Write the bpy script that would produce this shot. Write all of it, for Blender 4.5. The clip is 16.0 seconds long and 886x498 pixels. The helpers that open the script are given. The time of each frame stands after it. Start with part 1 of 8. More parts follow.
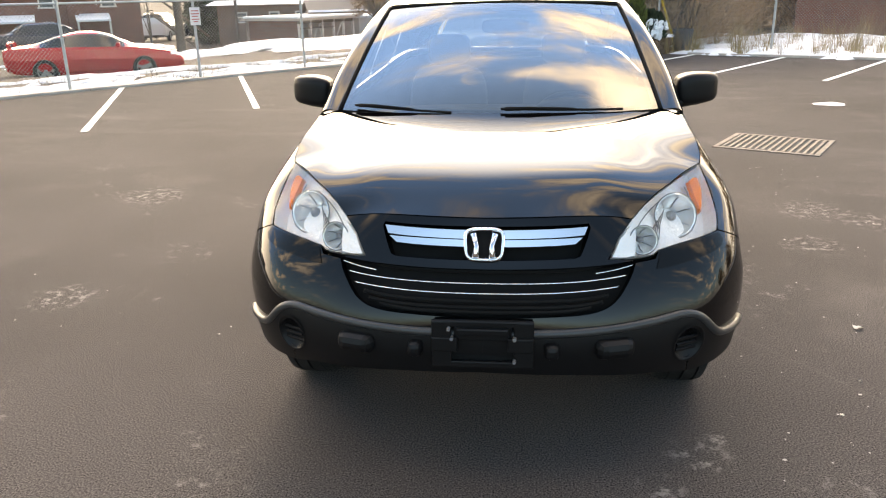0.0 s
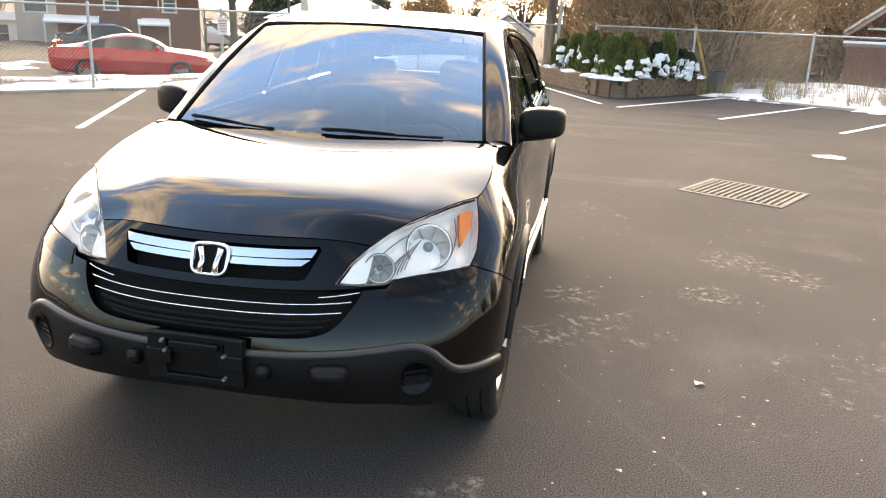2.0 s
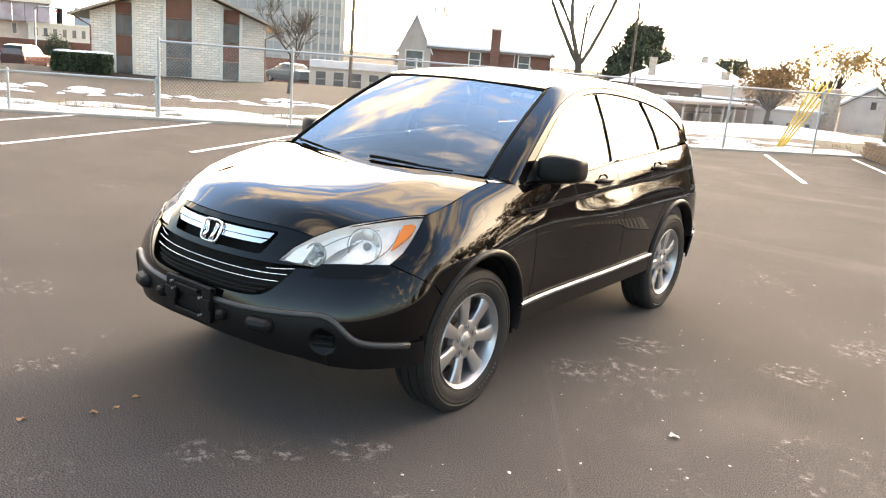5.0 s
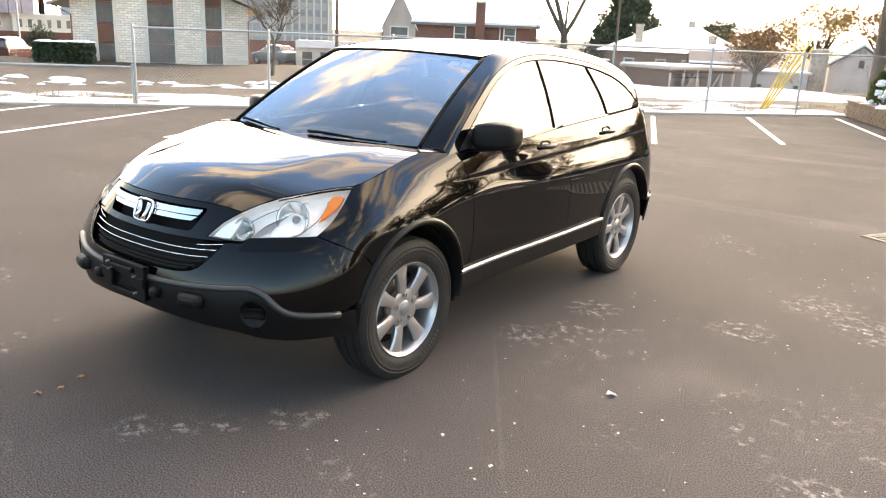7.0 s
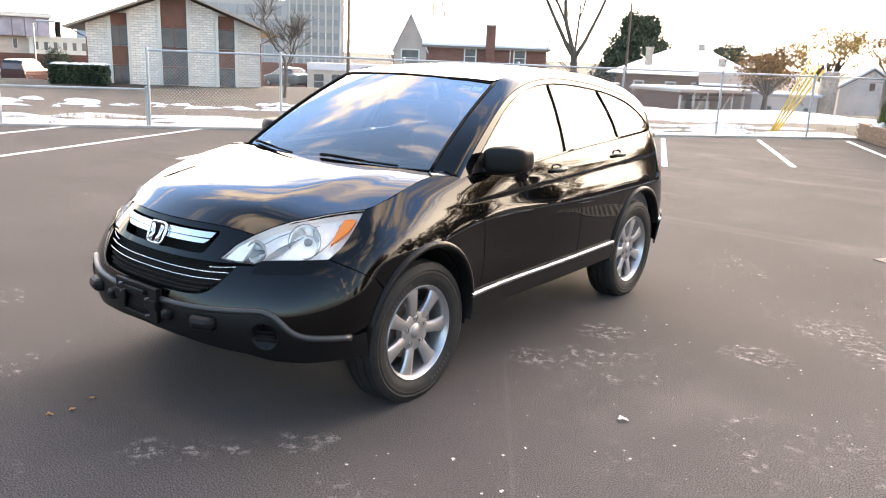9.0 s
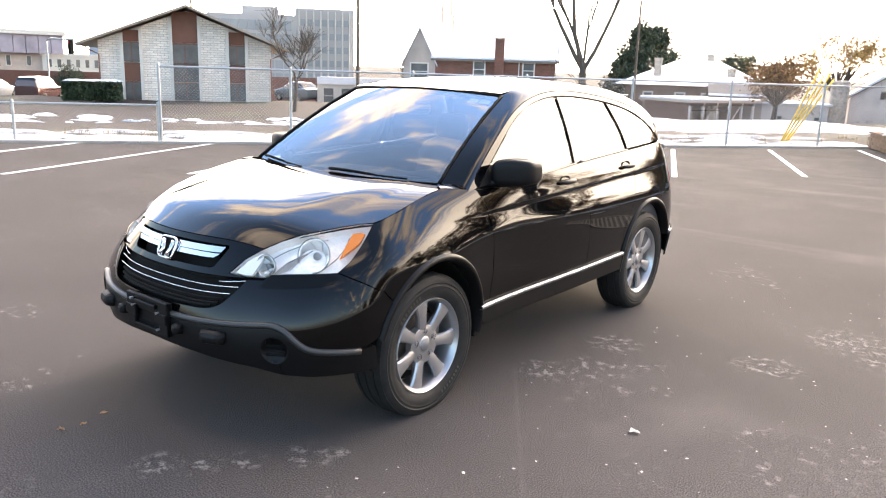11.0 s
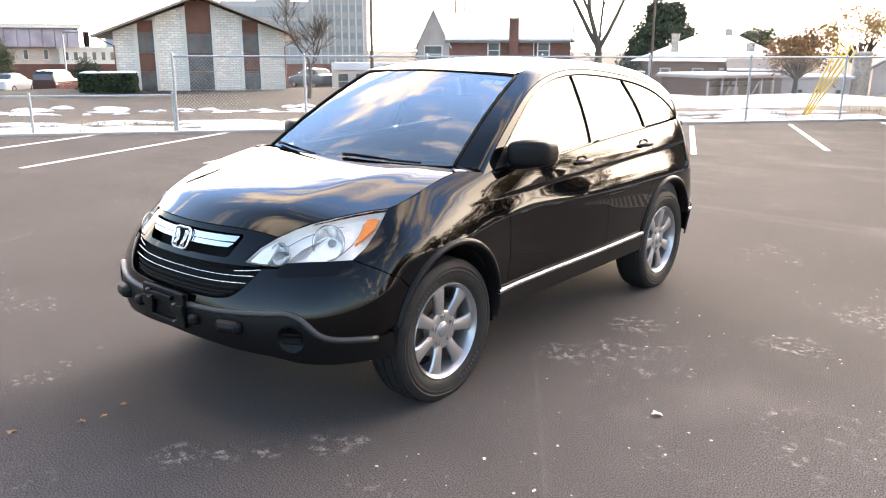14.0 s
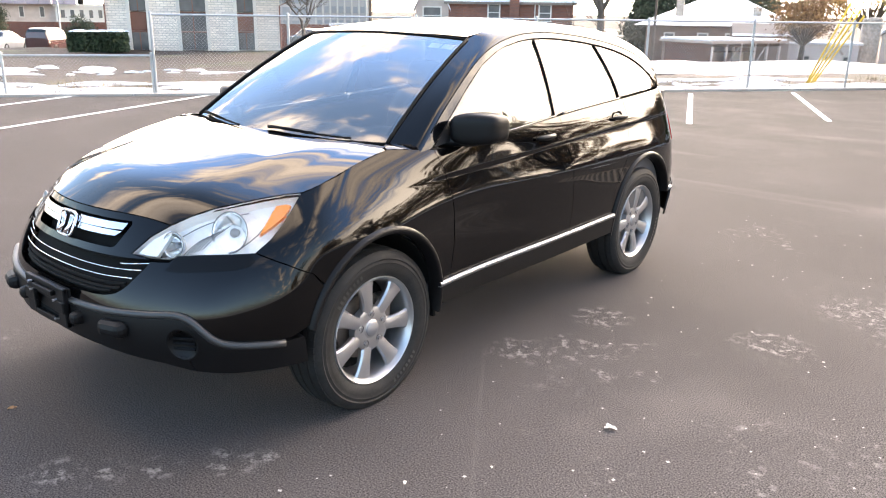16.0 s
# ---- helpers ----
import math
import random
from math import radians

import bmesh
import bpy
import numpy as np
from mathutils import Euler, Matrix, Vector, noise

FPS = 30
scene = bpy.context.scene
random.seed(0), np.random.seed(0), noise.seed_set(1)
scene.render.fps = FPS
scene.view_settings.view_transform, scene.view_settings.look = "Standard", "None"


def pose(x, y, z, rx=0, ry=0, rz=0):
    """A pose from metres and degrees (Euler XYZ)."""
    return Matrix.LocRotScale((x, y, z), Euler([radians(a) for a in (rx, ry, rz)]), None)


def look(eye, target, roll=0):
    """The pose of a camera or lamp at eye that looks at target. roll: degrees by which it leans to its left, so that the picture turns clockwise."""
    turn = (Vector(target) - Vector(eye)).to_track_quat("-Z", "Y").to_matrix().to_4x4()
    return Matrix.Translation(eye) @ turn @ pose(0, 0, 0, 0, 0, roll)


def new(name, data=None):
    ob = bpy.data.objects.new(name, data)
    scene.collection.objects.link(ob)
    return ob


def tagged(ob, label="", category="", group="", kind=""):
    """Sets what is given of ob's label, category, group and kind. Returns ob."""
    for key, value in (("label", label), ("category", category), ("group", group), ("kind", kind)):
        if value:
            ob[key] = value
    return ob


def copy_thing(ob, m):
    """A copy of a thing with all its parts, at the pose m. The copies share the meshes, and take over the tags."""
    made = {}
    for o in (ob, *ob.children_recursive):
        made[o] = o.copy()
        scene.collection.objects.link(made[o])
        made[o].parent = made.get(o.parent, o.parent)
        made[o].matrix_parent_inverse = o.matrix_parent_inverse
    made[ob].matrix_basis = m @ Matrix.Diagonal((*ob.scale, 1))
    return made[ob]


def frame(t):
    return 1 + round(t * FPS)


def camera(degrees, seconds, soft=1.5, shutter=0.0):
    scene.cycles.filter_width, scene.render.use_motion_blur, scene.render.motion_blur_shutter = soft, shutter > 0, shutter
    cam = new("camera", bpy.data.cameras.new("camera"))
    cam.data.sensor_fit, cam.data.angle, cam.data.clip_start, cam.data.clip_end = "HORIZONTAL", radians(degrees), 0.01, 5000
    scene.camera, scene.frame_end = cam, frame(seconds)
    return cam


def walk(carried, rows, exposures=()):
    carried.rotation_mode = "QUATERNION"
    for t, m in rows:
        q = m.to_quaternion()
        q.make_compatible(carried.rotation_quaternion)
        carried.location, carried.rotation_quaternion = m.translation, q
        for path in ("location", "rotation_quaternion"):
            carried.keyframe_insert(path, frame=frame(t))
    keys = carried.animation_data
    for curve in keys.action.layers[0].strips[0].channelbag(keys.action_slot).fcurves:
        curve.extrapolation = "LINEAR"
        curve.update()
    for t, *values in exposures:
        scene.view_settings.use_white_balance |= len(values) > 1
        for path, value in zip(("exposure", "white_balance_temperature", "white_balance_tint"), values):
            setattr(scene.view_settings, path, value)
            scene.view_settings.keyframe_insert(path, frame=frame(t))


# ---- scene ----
cam = camera(59.3, 16.0, soft=1.15)
PATH = [
    (0, (0.13, -4.682, 1.692), (-0.075, -2.794, 1.065), -1.1),
    (0.5, (0.34, -4.855, 1.714), (0.097, -2.943, 1.181), -2.3),
    (1, (0.653, -4.838, 1.71), (0.357, -2.929, 1.192), 2.0),
    (1.5, (0.918, -4.679, 1.689), (0.621, -2.782, 1.132), 1.7),
    (2, (1.203, -4.497, 1.692), (0.862, -2.611, 1.122), 2.6),
    (2.5, (1.55, -4.424, 1.692), (0.817, -2.67, 1.07), 3.8),
    (3, (1.842, -4.55, 1.692), (0.928, -2.872, 1.101), 3.1),
    (3.2, (1.938, -4.556, 1.764), (1.004, -2.896, 1.157), 0.9),
    (5.3, (3.144, -4.364, 1.757), (1.985, -2.804, 1.286), 5.0),
    (5.5, (3.224, -4.321, 1.747), (2.068, -2.767, 1.247), 4.6),
    (6, (3.269, -4.291, 1.756), (2.138, -2.734, 1.21), 2.0),
    (6.5, (3.289, -4.289, 1.758), (2.177, -2.716, 1.221), 2.9),
    (7, (3.29, -4.275, 1.754), (2.153, -2.719, 1.22), 2.4),
    (7.5, (3.288, -4.278, 1.757), (2.141, -2.726, 1.232), 2.3),
    (8, (3.286, -4.285, 1.757), (2.126, -2.741, 1.235), 2.4),
    (8.5, (3.284, -4.286, 1.765), (2.134, -2.728, 1.267), 2.6),
    (9, (3.286, -4.282, 1.766), (2.119, -2.731, 1.283), 2.4),
    (11.5, (3.299, -4.276, 1.771), (2.089, -2.746, 1.326), 1.2),
    (12, (3.307, -4.265, 1.774), (2.106, -2.724, 1.349), -1.7),
    (12.5, (3.295, -4.258, 1.755), (2.103, -2.72, 1.294), -0.3),
    (13, (3.274, -4.263, 1.757), (2.046, -2.767, 1.252), 1.7),
    (13.5, (3.267, -4.257, 1.764), (2.02, -2.777, 1.259), 0.4),
    (14, (3.273, -4.232, 1.762), (2.049, -2.73, 1.267), 0.2),
    (14.5, (3.278, -4.189, 1.764), (2.069, -2.674, 1.273), -0.3),
    (15, (3.276, -4.099, 1.743), (2.041, -2.614, 1.223), -1.4),
    (15.5, (3.17, -3.865, 1.751), (1.981, -2.356, 1.195), 1.5),
    (16, (3.214, -3.637, 1.752), (2.001, -2.158, 1.169), 0.8),
]
walk(cam, [(t, look(eye, target, roll)) for t, eye, target, roll in PATH],
     exposures=((0, 0.14, 9100, 13), (1.5, 0.22, 9200, 14), (3, 0.47, 9200, 14), (7, 0.47, 9000, 14), (9.5, 0.46, 7900, 16), (14.5, 0.47, 7900, 16), (16, 0.66, 7900, 16)))

# ---- light ----
SUN_AZ, SUN_EL = radians(-6.0), radians(24.0)     # from +y towards +x; behind the car
world = bpy.data.worlds.new("sky")
scene.world = world
world.use_nodes = True
_n, _l = world.node_tree.nodes, world.node_tree.links
_n.clear()


def wnode(kind, **inputs):
    nd = _n.new(kind)
    for k, v in inputs.items():
        nd.inputs[k].default_value = v
    return nd


def wmath(op, *vals):
    nd = _n.new("ShaderNodeMath")
    nd.operation = op
    for i, v in enumerate(vals):
        if isinstance(v, (int, float)):
            nd.inputs[i].default_value = v
        else:
            _l.new(v, nd.inputs[i])
    return nd.outputs[0]


def wstep(v, lo, hi, a=0.0, z=1.0, kind="SMOOTHSTEP"):
    nd = _n.new("ShaderNodeMapRange")
    nd.interpolation_type = kind
    for k, q in (("Value", v), ("From Min", lo), ("From Max", hi), ("To Min", a), ("To Max", z)):
        if isinstance(q, (int, float)):
            nd.inputs[k].default_value = q
        else:
            _l.new(q, nd.inputs[k])
    return nd.outputs[0]


def wmix(f, a, b):
    nd = _n.new("ShaderNodeMix")
    nd.data_type = "RGBA"
    for k, q in (("Factor", f), ("A", a), ("B", b)):
        if isinstance(q, tuple):
            nd.inputs[k].default_value = (*(v * LIFT for v in q), 1)
        else:
            _l.new(q, nd.inputs[k])
    return nd.outputs["Result"]


SKY = 0.12                      # strength of the world; the colours below are radiances
LIFT = 1 / SKY
_out, _bg = wnode("ShaderNodeOutputWorld"), wnode("ShaderNodeBackground")
_sky = wnode("ShaderNodeTexSky")
_sky.sky_type, _sky.sun_disc = "NISHITA", False
_sky.sun_elevation, _sky.sun_rotation = SUN_EL, SUN_AZ
_sky.air_density, _sky.dust_density = 1.0, 1.5
_tc = wnode("ShaderNodeTexCoord")
_sep = wnode("ShaderNodeSeparateXYZ")
_l.new(_tc.outputs["Generated"], _sep.inputs[0])
_h = wmath("MAXIMUM", _sep.outputs[2], 0.0)
_dot = wnode("ShaderNodeVectorMath"); _dot.operation = "DOT_PRODUCT"
_dot.inputs[1].default_value = (math.sin(SUN_AZ), math.cos(SUN_AZ), 0)
_l.new(_tc.outputs["Generated"], _dot.inputs[0])
_side = wstep(_dot.outputs["Value"], -0.10, 0.92)          # 1 towards the sun, 0 away from it
# clouds lie on a flat deck: direction divided by its height
_div = wnode("ShaderNodeVectorMath"); _div.operation = "DIVIDE"
_comb = wnode("ShaderNodeCombineXYZ")
_h2 = wmath("ADD", _h, 0.16)
for i in range(3):
    _l.new(_h2, _comb.inputs[i])
_l.new(_tc.outputs["Generated"], _div.inputs[0]); _l.new(_comb.outputs[0], _div.inputs[1])


def deck(scale, place, **inputs):
    mp = wnode("ShaderNodeMapping"); mp.inputs["Scale"].default_value, mp.inputs["Location"].default_value = scale, place
    _l.new(_div.outputs[0], mp.inputs[0])
    t = wnode("ShaderNodeTexNoise", **inputs)
    _l.new(mp.outputs[0], t.inputs["Vector"])
    return t.outputs[0]


_big = deck((0.8, 1.7, 1.0), (3.1, 1.7, 0.4), Scale=1.9, Detail=7.0, Roughness=0.55, Distortion=0.3)
_thin = deck((0.9, 2.6, 1.0), (0.4, 5.2, 1.1), Scale=3.4, Detail=6.0, Roughness=0.6, Distortion=0.5)
_mask = wmath("MAXIMUM", wstep(_big, 0.51, 0.63), wstep(_thin, 0.56, 0.72, 0.0, 0.6))
_mask = wmath("MULTIPLY", _mask, wstep(_sep.outputs[1], -0.55, -0.05))      # the sky away from the sun is clear
_clear = wnode("ShaderNodeVectorMath"); _clear.operation = "MULTIPLY"
_clear.inputs[1].default_value = tuple(v * LIFT for v in (0.42, 0.50, 0.55))
_l.new(_sky.outputs[0], _clear.inputs[0])
# clear sky near the sun's side is held back by the deck above it
_blue = wmix(wstep(_side, 0.10, 0.65), _clear.outputs[0], (0.85, 1.75, 3.7))
# clouds: warm thin edges, paler cores
_core = wmix(wstep(_big, 0.52, 0.74), (3.3, 2.88, 2.45), (5.6, 5.1, 4.6))
_all = wmix(_mask, _blue, _core)
# white haze low down, high on the sun's side, with a ragged upper edge
_rag = wmath("ADD", _h, wmath("MULTIPLY", wmath("SUBTRACT", _thin, 0.5), 0.34))
_near = wstep(_dot.outputs["Value"], 0.05, 0.85)
_top = wstep(_near, 0, 1, 0.16, 0.60, "LINEAR")
_low = wstep(_near, 0, 1, 0.00, 0.42, "LINEAR")
_haze = wmix(_side, (0.72, 0.80, 0.94), (12.5, 11.7, 10.5))
_all = wmix(wstep(_rag, _top, _low), _all, _haze)
# a brighter veil round the sun
_dot3 = wnode("ShaderNodeVectorMath"); _dot3.operation = "DOT_PRODUCT"
_dot3.inputs[1].default_value = (math.sin(SUN_AZ) * math.cos(SUN_EL), math.cos(SUN_AZ) * math.cos(SUN_EL), math.sin(SUN_EL))
_l.new(_tc.outputs["Generated"], _dot3.inputs[0])
_veil = wnode("ShaderNodeVectorMath"); _veil.operation = "SCALE"; _veil.inputs[0].default_value = tuple(v * LIFT for v in (1.0, 0.95, 0.86))
_l.new(wstep(_dot3.outputs["Value"], 0.84, 1.0, 0.0, 7.0, "SMOOTHERSTEP"), _veil.inputs["Scale"])
_add = wnode("ShaderNodeVectorMath"); _add.operation = "ADD"
_l.new(_all, _add.inputs[0]); _l.new(_veil.outputs[0], _add.inputs[1])
_l.new(_add.outputs[0], _bg.inputs["Color"])
_bg.inputs["Strength"].default_value = SKY
_l.new(_bg.outputs[0], _out.inputs[0])

sun = new("sun", bpy.data.lights.new("sun", "SUN"))        # a low sun behind thin cloud
sun.data.energy, sun.data.angle, sun.data.color = 1.7, radians(12), (1.0, 0.92, 0.82)
sun.matrix_world = look((0, 0, 0), (-math.sin(SUN_AZ) * math.cos(SUN_EL), -math.cos(SUN_AZ) * math.cos(SUN_EL), -math.sin(SUN_EL)))

# ---- materials ----
def material(name, colour, rough=0.6, metal=0.0, var=0.0, scale=4.0, fine=0.0, fine_scale=60.0, bump=0.0, bump_scale=80.0,
             coat=0.0, second=None, second_at=(0.5, 0.62), second_scale=1.0, per_object=0.0, island=0.0, rough_var=0.0, stretch=(1, 1, 1)):
    """A node material: base colour varied at two scales, with an optional second colour in patches, bump and coat."""
    m = bpy.data.materials.new(name)
    m.use_nodes = True
    nt = m.node_tree
    n, l = nt.nodes, nt.links
    b = n["Principled BSDF"]
    b.inputs["Roughness"].default_value, b.inputs["Metallic"].default_value = rough, metal
    if coat:
        b.inputs["Coat Weight"].default_value, b.inputs["Coat Roughness"].default_value = coat, 0.02
    tc = n.new("ShaderNodeTexCoord")
    mp = n.new("ShaderNodeMapping")
    mp.inputs["Scale"].default_value = stretch
    l.new(tc.outputs["Object"], mp.inputs[0])
    src = mp.outputs[0]
    col = n.new("ShaderNodeRGB")
    col.outputs[0].default_value = (*colour, 1)
    out = col.outputs[0]

    def noise_fac(sc, detail=5.0):
        t = n.new("ShaderNodeTexNoise")
        t.inputs["Scale"].default_value, t.inputs["Detail"].default_value = sc, detail
        l.new(src, t.inputs["Vector"])
        return t.outputs[0]

    def scaled(value_out, amount):
        r = n.new("ShaderNodeMapRange")
        r.inputs["From Min"].default_value, r.inputs["From Max"].default_value = 0.25, 0.75
        r.inputs["To Min"].default_value, r.inputs["To Max"].default_value = 1 - amount, 1 + amount
        r.clamp = False
        l.new(value_out, r.inputs[0])
        return r.outputs[0]

    def times(c, f):
        v = n.new("ShaderNodeVectorMath")
        v.operation = "SCALE"
        l.new(c, v.inputs[0]); l.new(f, v.inputs["Scale"])
        return v.outputs[0]

    if second:
        rp = n.new("ShaderNodeMapRange")
        rp.interpolation_type = "SMOOTHSTEP"
        rp.inputs["From Min"].default_value, rp.inputs["From Max"].default_value = second_at
        l.new(noise_fac(second_scale, 8.0), rp.inputs[0])
        mx = n.new("ShaderNodeMix")
        mx.data_type = "RGBA"
        mx.inputs["B"].default_value = (*second, 1)
        l.new(rp.outputs[0], mx.inputs["Factor"]); l.new(out, mx.inputs["A"])
        out = mx.outputs["Result"]
    if var:
        out = times(out, scaled(noise_fac(scale), var))
    if fine:
        out = times(out, scaled(noise_fac(fine_scale, 3.0), fine))
    if per_object:
        oi = n.new("ShaderNodeObjectInfo")
        r = n.new("ShaderNodeMapRange")
        r.inputs["To Min"].default_value, r.inputs["To Max"].default_value = 1 - per_object, 1 + per_object
        l.new(oi.outputs["Random"], r.inputs[0])
        out = times(out, r.outputs[0])
    if island:
        g = n.new("ShaderNodeNewGeometry")
        r = n.new("ShaderNodeMapRange")
        r.inputs["To Min"].default_value, r.inputs["To Max"].default_value = 1 - island, 1 + island
        l.new(g.outputs["Random Per Island"], r.inputs[0])
        out = times(out, r.outputs[0])
    l.new(out, b.inputs["Base Color"])
    if rough_var:
        r = n.new("ShaderNodeMapRange")
        r.inputs["From Min"].default_value, r.inputs["From Max"].default_value = 0.3, 0.7
        r.inputs["To Min"].default_value, r.inputs["To Max"].default_value = max(0, rough - rough_var), min(1, rough + rough_var)
        l.new(noise_fac(scale * 1.7), r.inputs[0])
        l.new(r.outputs[0], b.inputs["Roughness"])
    if bump:
        bp = n.new("ShaderNodeBump")
        bp.inputs["Strength"].default_value, bp.inputs["Distance"].default_value = 1.0, bump
        l.new(noise_fac(bump_scale, 4.0), bp.inputs["Height"])
        l.new(bp.outputs[0], b.inputs["Normal"])
    return m


def glass(name, tint, rough=0.0):
    """Thin automotive or window glass: transparent with a mirror-like sheen."""
    m = bpy.data.materials.new(name)
    m.use_nodes = True
    n, l = m.node_tree.nodes, m.node_tree.links
    n.clear()
    o, mx, tr, gl, fr = (n.new(k) for k in ("ShaderNodeOutputMaterial", "ShaderNodeMixShader", "ShaderNodeBsdfTransparent", "ShaderNodeBsdfGlossy", "ShaderNodeFresnel"))
    tr.inputs[0].default_value = (*tint, 1)
    gl.inputs["Roughness"].default_value = rough
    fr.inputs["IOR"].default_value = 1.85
    l.new(fr.outputs[0], mx.inputs[0]); l.new(tr.outputs[0], mx.inputs[1]); l.new(gl.outputs[0], mx.inputs[2]); l.new(mx.outputs[0], o.inputs[0])
    return m


def asphalt():
    """Sealed asphalt: dark binder with pale grit, broad tonal drift, and chalky scuffs where cars have stood."""
    m = material("asphalt", (0.0700, 0.0625, 0.0595), 0.95, var=0.18, scale=0.5, fine=1.15, fine_scale=150, bump=0.0013, bump_scale=380,
                 second=(0.097, 0.086, 0.080), second_at=(0.56, 0.78), second_scale=0.7)
    n, l = m.node_tree.nodes, m.node_tree.links
    b = n["Principled BSDF"]
    b.inputs["Specular IOR Level"].default_value = 0.08
    base = b.inputs["Base Color"].links[0].from_socket
    tc = n.new("ShaderNodeTexCoord")
    fac = None
    for sc, det, lo, hi in ((0.9, 3.0, 0.58, 0.72), (7.0, 9.0, 0.54, 0.68), (45.0, 4.0, 0.42, 0.60)):
        t = n.new("ShaderNodeTexNoise")
        t.inputs["Scale"].default_value, t.inputs["Detail"].default_value, t.inputs["Roughness"].default_value = sc, det, 0.65
        l.new(tc.outputs["Object"], t.inputs["Vector"])
        r = n.new("ShaderNodeMapRange")
        r.interpolation_type = "SMOOTHSTEP"
        r.inputs["From Min"].default_value, r.inputs["From Max"].default_value = lo, hi
        l.new(t.outputs[0], r.inputs[0])
        if fac is None:
            fac = r.outputs[0]
        else:
            mu = n.new("ShaderNodeMath")
            mu.operation = "MULTIPLY"
            l.new(fac, mu.inputs[0]); l.new(r.outputs[0], mu.inputs[1])
            fac = mu.outputs[0]
    mx = n.new("ShaderNodeMix")
    mx.data_type = "RGBA"
    mx.inputs["B"].default_value = (0.20, 0.185, 0.17, 1)
    l.new(fac, mx.inputs["Factor"]); l.new(base, mx.inputs["A"])
    # chalky spots and a hairline seam at their places, broken up by fine noise; long faint drag marks further off
    grain = n.new("ShaderNodeTexNoise")
    grain.inputs["Scale"].default_value, grain.inputs["Detail"].default_value, grain.inputs["Roughness"].default_value = 16.0, 8.0, 0.75
    l.new(tc.outputs["Object"], grain.inputs["Vector"])

    def math_node(op, a, b_=None):
        k = n.new("ShaderNodeMath"); k.operation = op
        for i, v in enumerate((a, b_)):
            if v is not None:
                if isinstance(v, (int, float)):
                    k.inputs[i].default_value = v
                else:
                    l.new(v, k.inputs[i])
        return k.outputs[0]

    def step(value, lo, hi, a=0.0, z=1.0):
        r = n.new("ShaderNodeMapRange"); r.interpolation_type = "SMOOTHSTEP"
        for k, v in (("From Min", lo), ("From Max", hi), ("To Min", a), ("To Max", z)):
            r.inputs[k].default_value = v
        l.new(value, r.inputs[0])
        return r.outputs[0]

    spots = None
    for x, y, rad in ((.36, -2.54, .16), (.50, -2.42, .14), (.63, -2.26, .12), (.81, -2.04, .17), (.90, -1.90, .10), (1.07, -.36, .24), (1.22, -.10, .16), (2.40, 1.5, .42), (2.75, 1.2, .35), (2.1, .63, .3), (1.18, .37, .25), (2.9, -1.1, .25), (-2.6, -.6, .3), (-3.2, 1.8, .5)):
        d = n.new("ShaderNodeVectorMath"); d.operation = "DISTANCE"
        d.inputs[1].default_value = (x, y, 0)
        l.new(tc.outputs["Object"], d.inputs[0])
        s = step(d.outputs["Value"], rad * .15, rad, 1.0, 0.0)
        spots = s if spots is None else math_node("MAXIMUM", spots, s)
    spots = math_node("MULTIPLY", spots, step(grain.outputs[0], 0.50, 0.62))
    # rubbed places all over the lot, each broken into fine pale scratches
    worn = n.new("ShaderNodeTexNoise")
    worn.inputs["Scale"].default_value, worn.inputs["Detail"].default_value, worn.inputs["Distortion"].default_value = 1.1, 5.0, .6
    l.new(tc.outputs["Object"], worn.inputs["Vector"])
    rub = math_node("MULTIPLY", step(worn.outputs[0], .56, .70), step(grain.outputs[0], .52, .66, 0.0, .75))
    spots = math_node("MAXIMUM", spots, rub)
    sep = n.new("ShaderNodeSeparateXYZ"); l.new(tc.outputs["Object"], sep.inputs[0])
    # seam from (.9, -.44) to (1.67, -1.56)
    off = math_node("ABSOLUTE", math_node("ADD", math_node("MULTIPLY", sep.outputs[0], .824), math_node("ADD", math_node("MULTIPLY", sep.outputs[1], .567), -.492)))
    seam = math_node("MULTIPLY", step(off, .004, .016, .08, 0.0), step(sep.outputs[1], -3.2, -2.8))
    seam = math_node("MULTIPLY", math_node("MULTIPLY", seam, step(sep.outputs[1], -.5, -.35, 1.0, 0.0)), step(grain.outputs[0], .35, .6))
    mp = n.new("ShaderNodeMapping"); mp.inputs["Rotation"].default_value = (0, 0, .45); mp.inputs["Scale"].default_value = (.22, .95, 1)
    l.new(tc.outputs["Object"], mp.inputs[0])
    drag = n.new("ShaderNodeTexNoise"); drag.inputs["Scale"].default_value, drag.inputs["Detail"].default_value, drag.inputs["Distortion"].default_value = 1.6, 6.0, .8
    l.new(mp.outputs[0], drag.inputs["Vector"])
    drags = math_node("MULTIPLY", step(drag.outputs[0], .52, .74, 0.0, .12), step(sep.outputs[1], 1.0, 5.0))
    total = math_node("MAXIMUM", math_node("MAXIMUM", math_node("MULTIPLY", spots, .80), seam), drags)
    mx2 = n.new("ShaderNodeMix"); mx2.data_type = "RGBA"
    mx2.inputs["B"].default_value = (0.27, 0.25, 0.23, 1)
    l.new(total, mx2.inputs["Factor"]); l.new(mx.outputs["Result"], mx2.inputs["A"]); l.new(mx2.outputs["Result"], b.inputs["Base Color"])
    return m


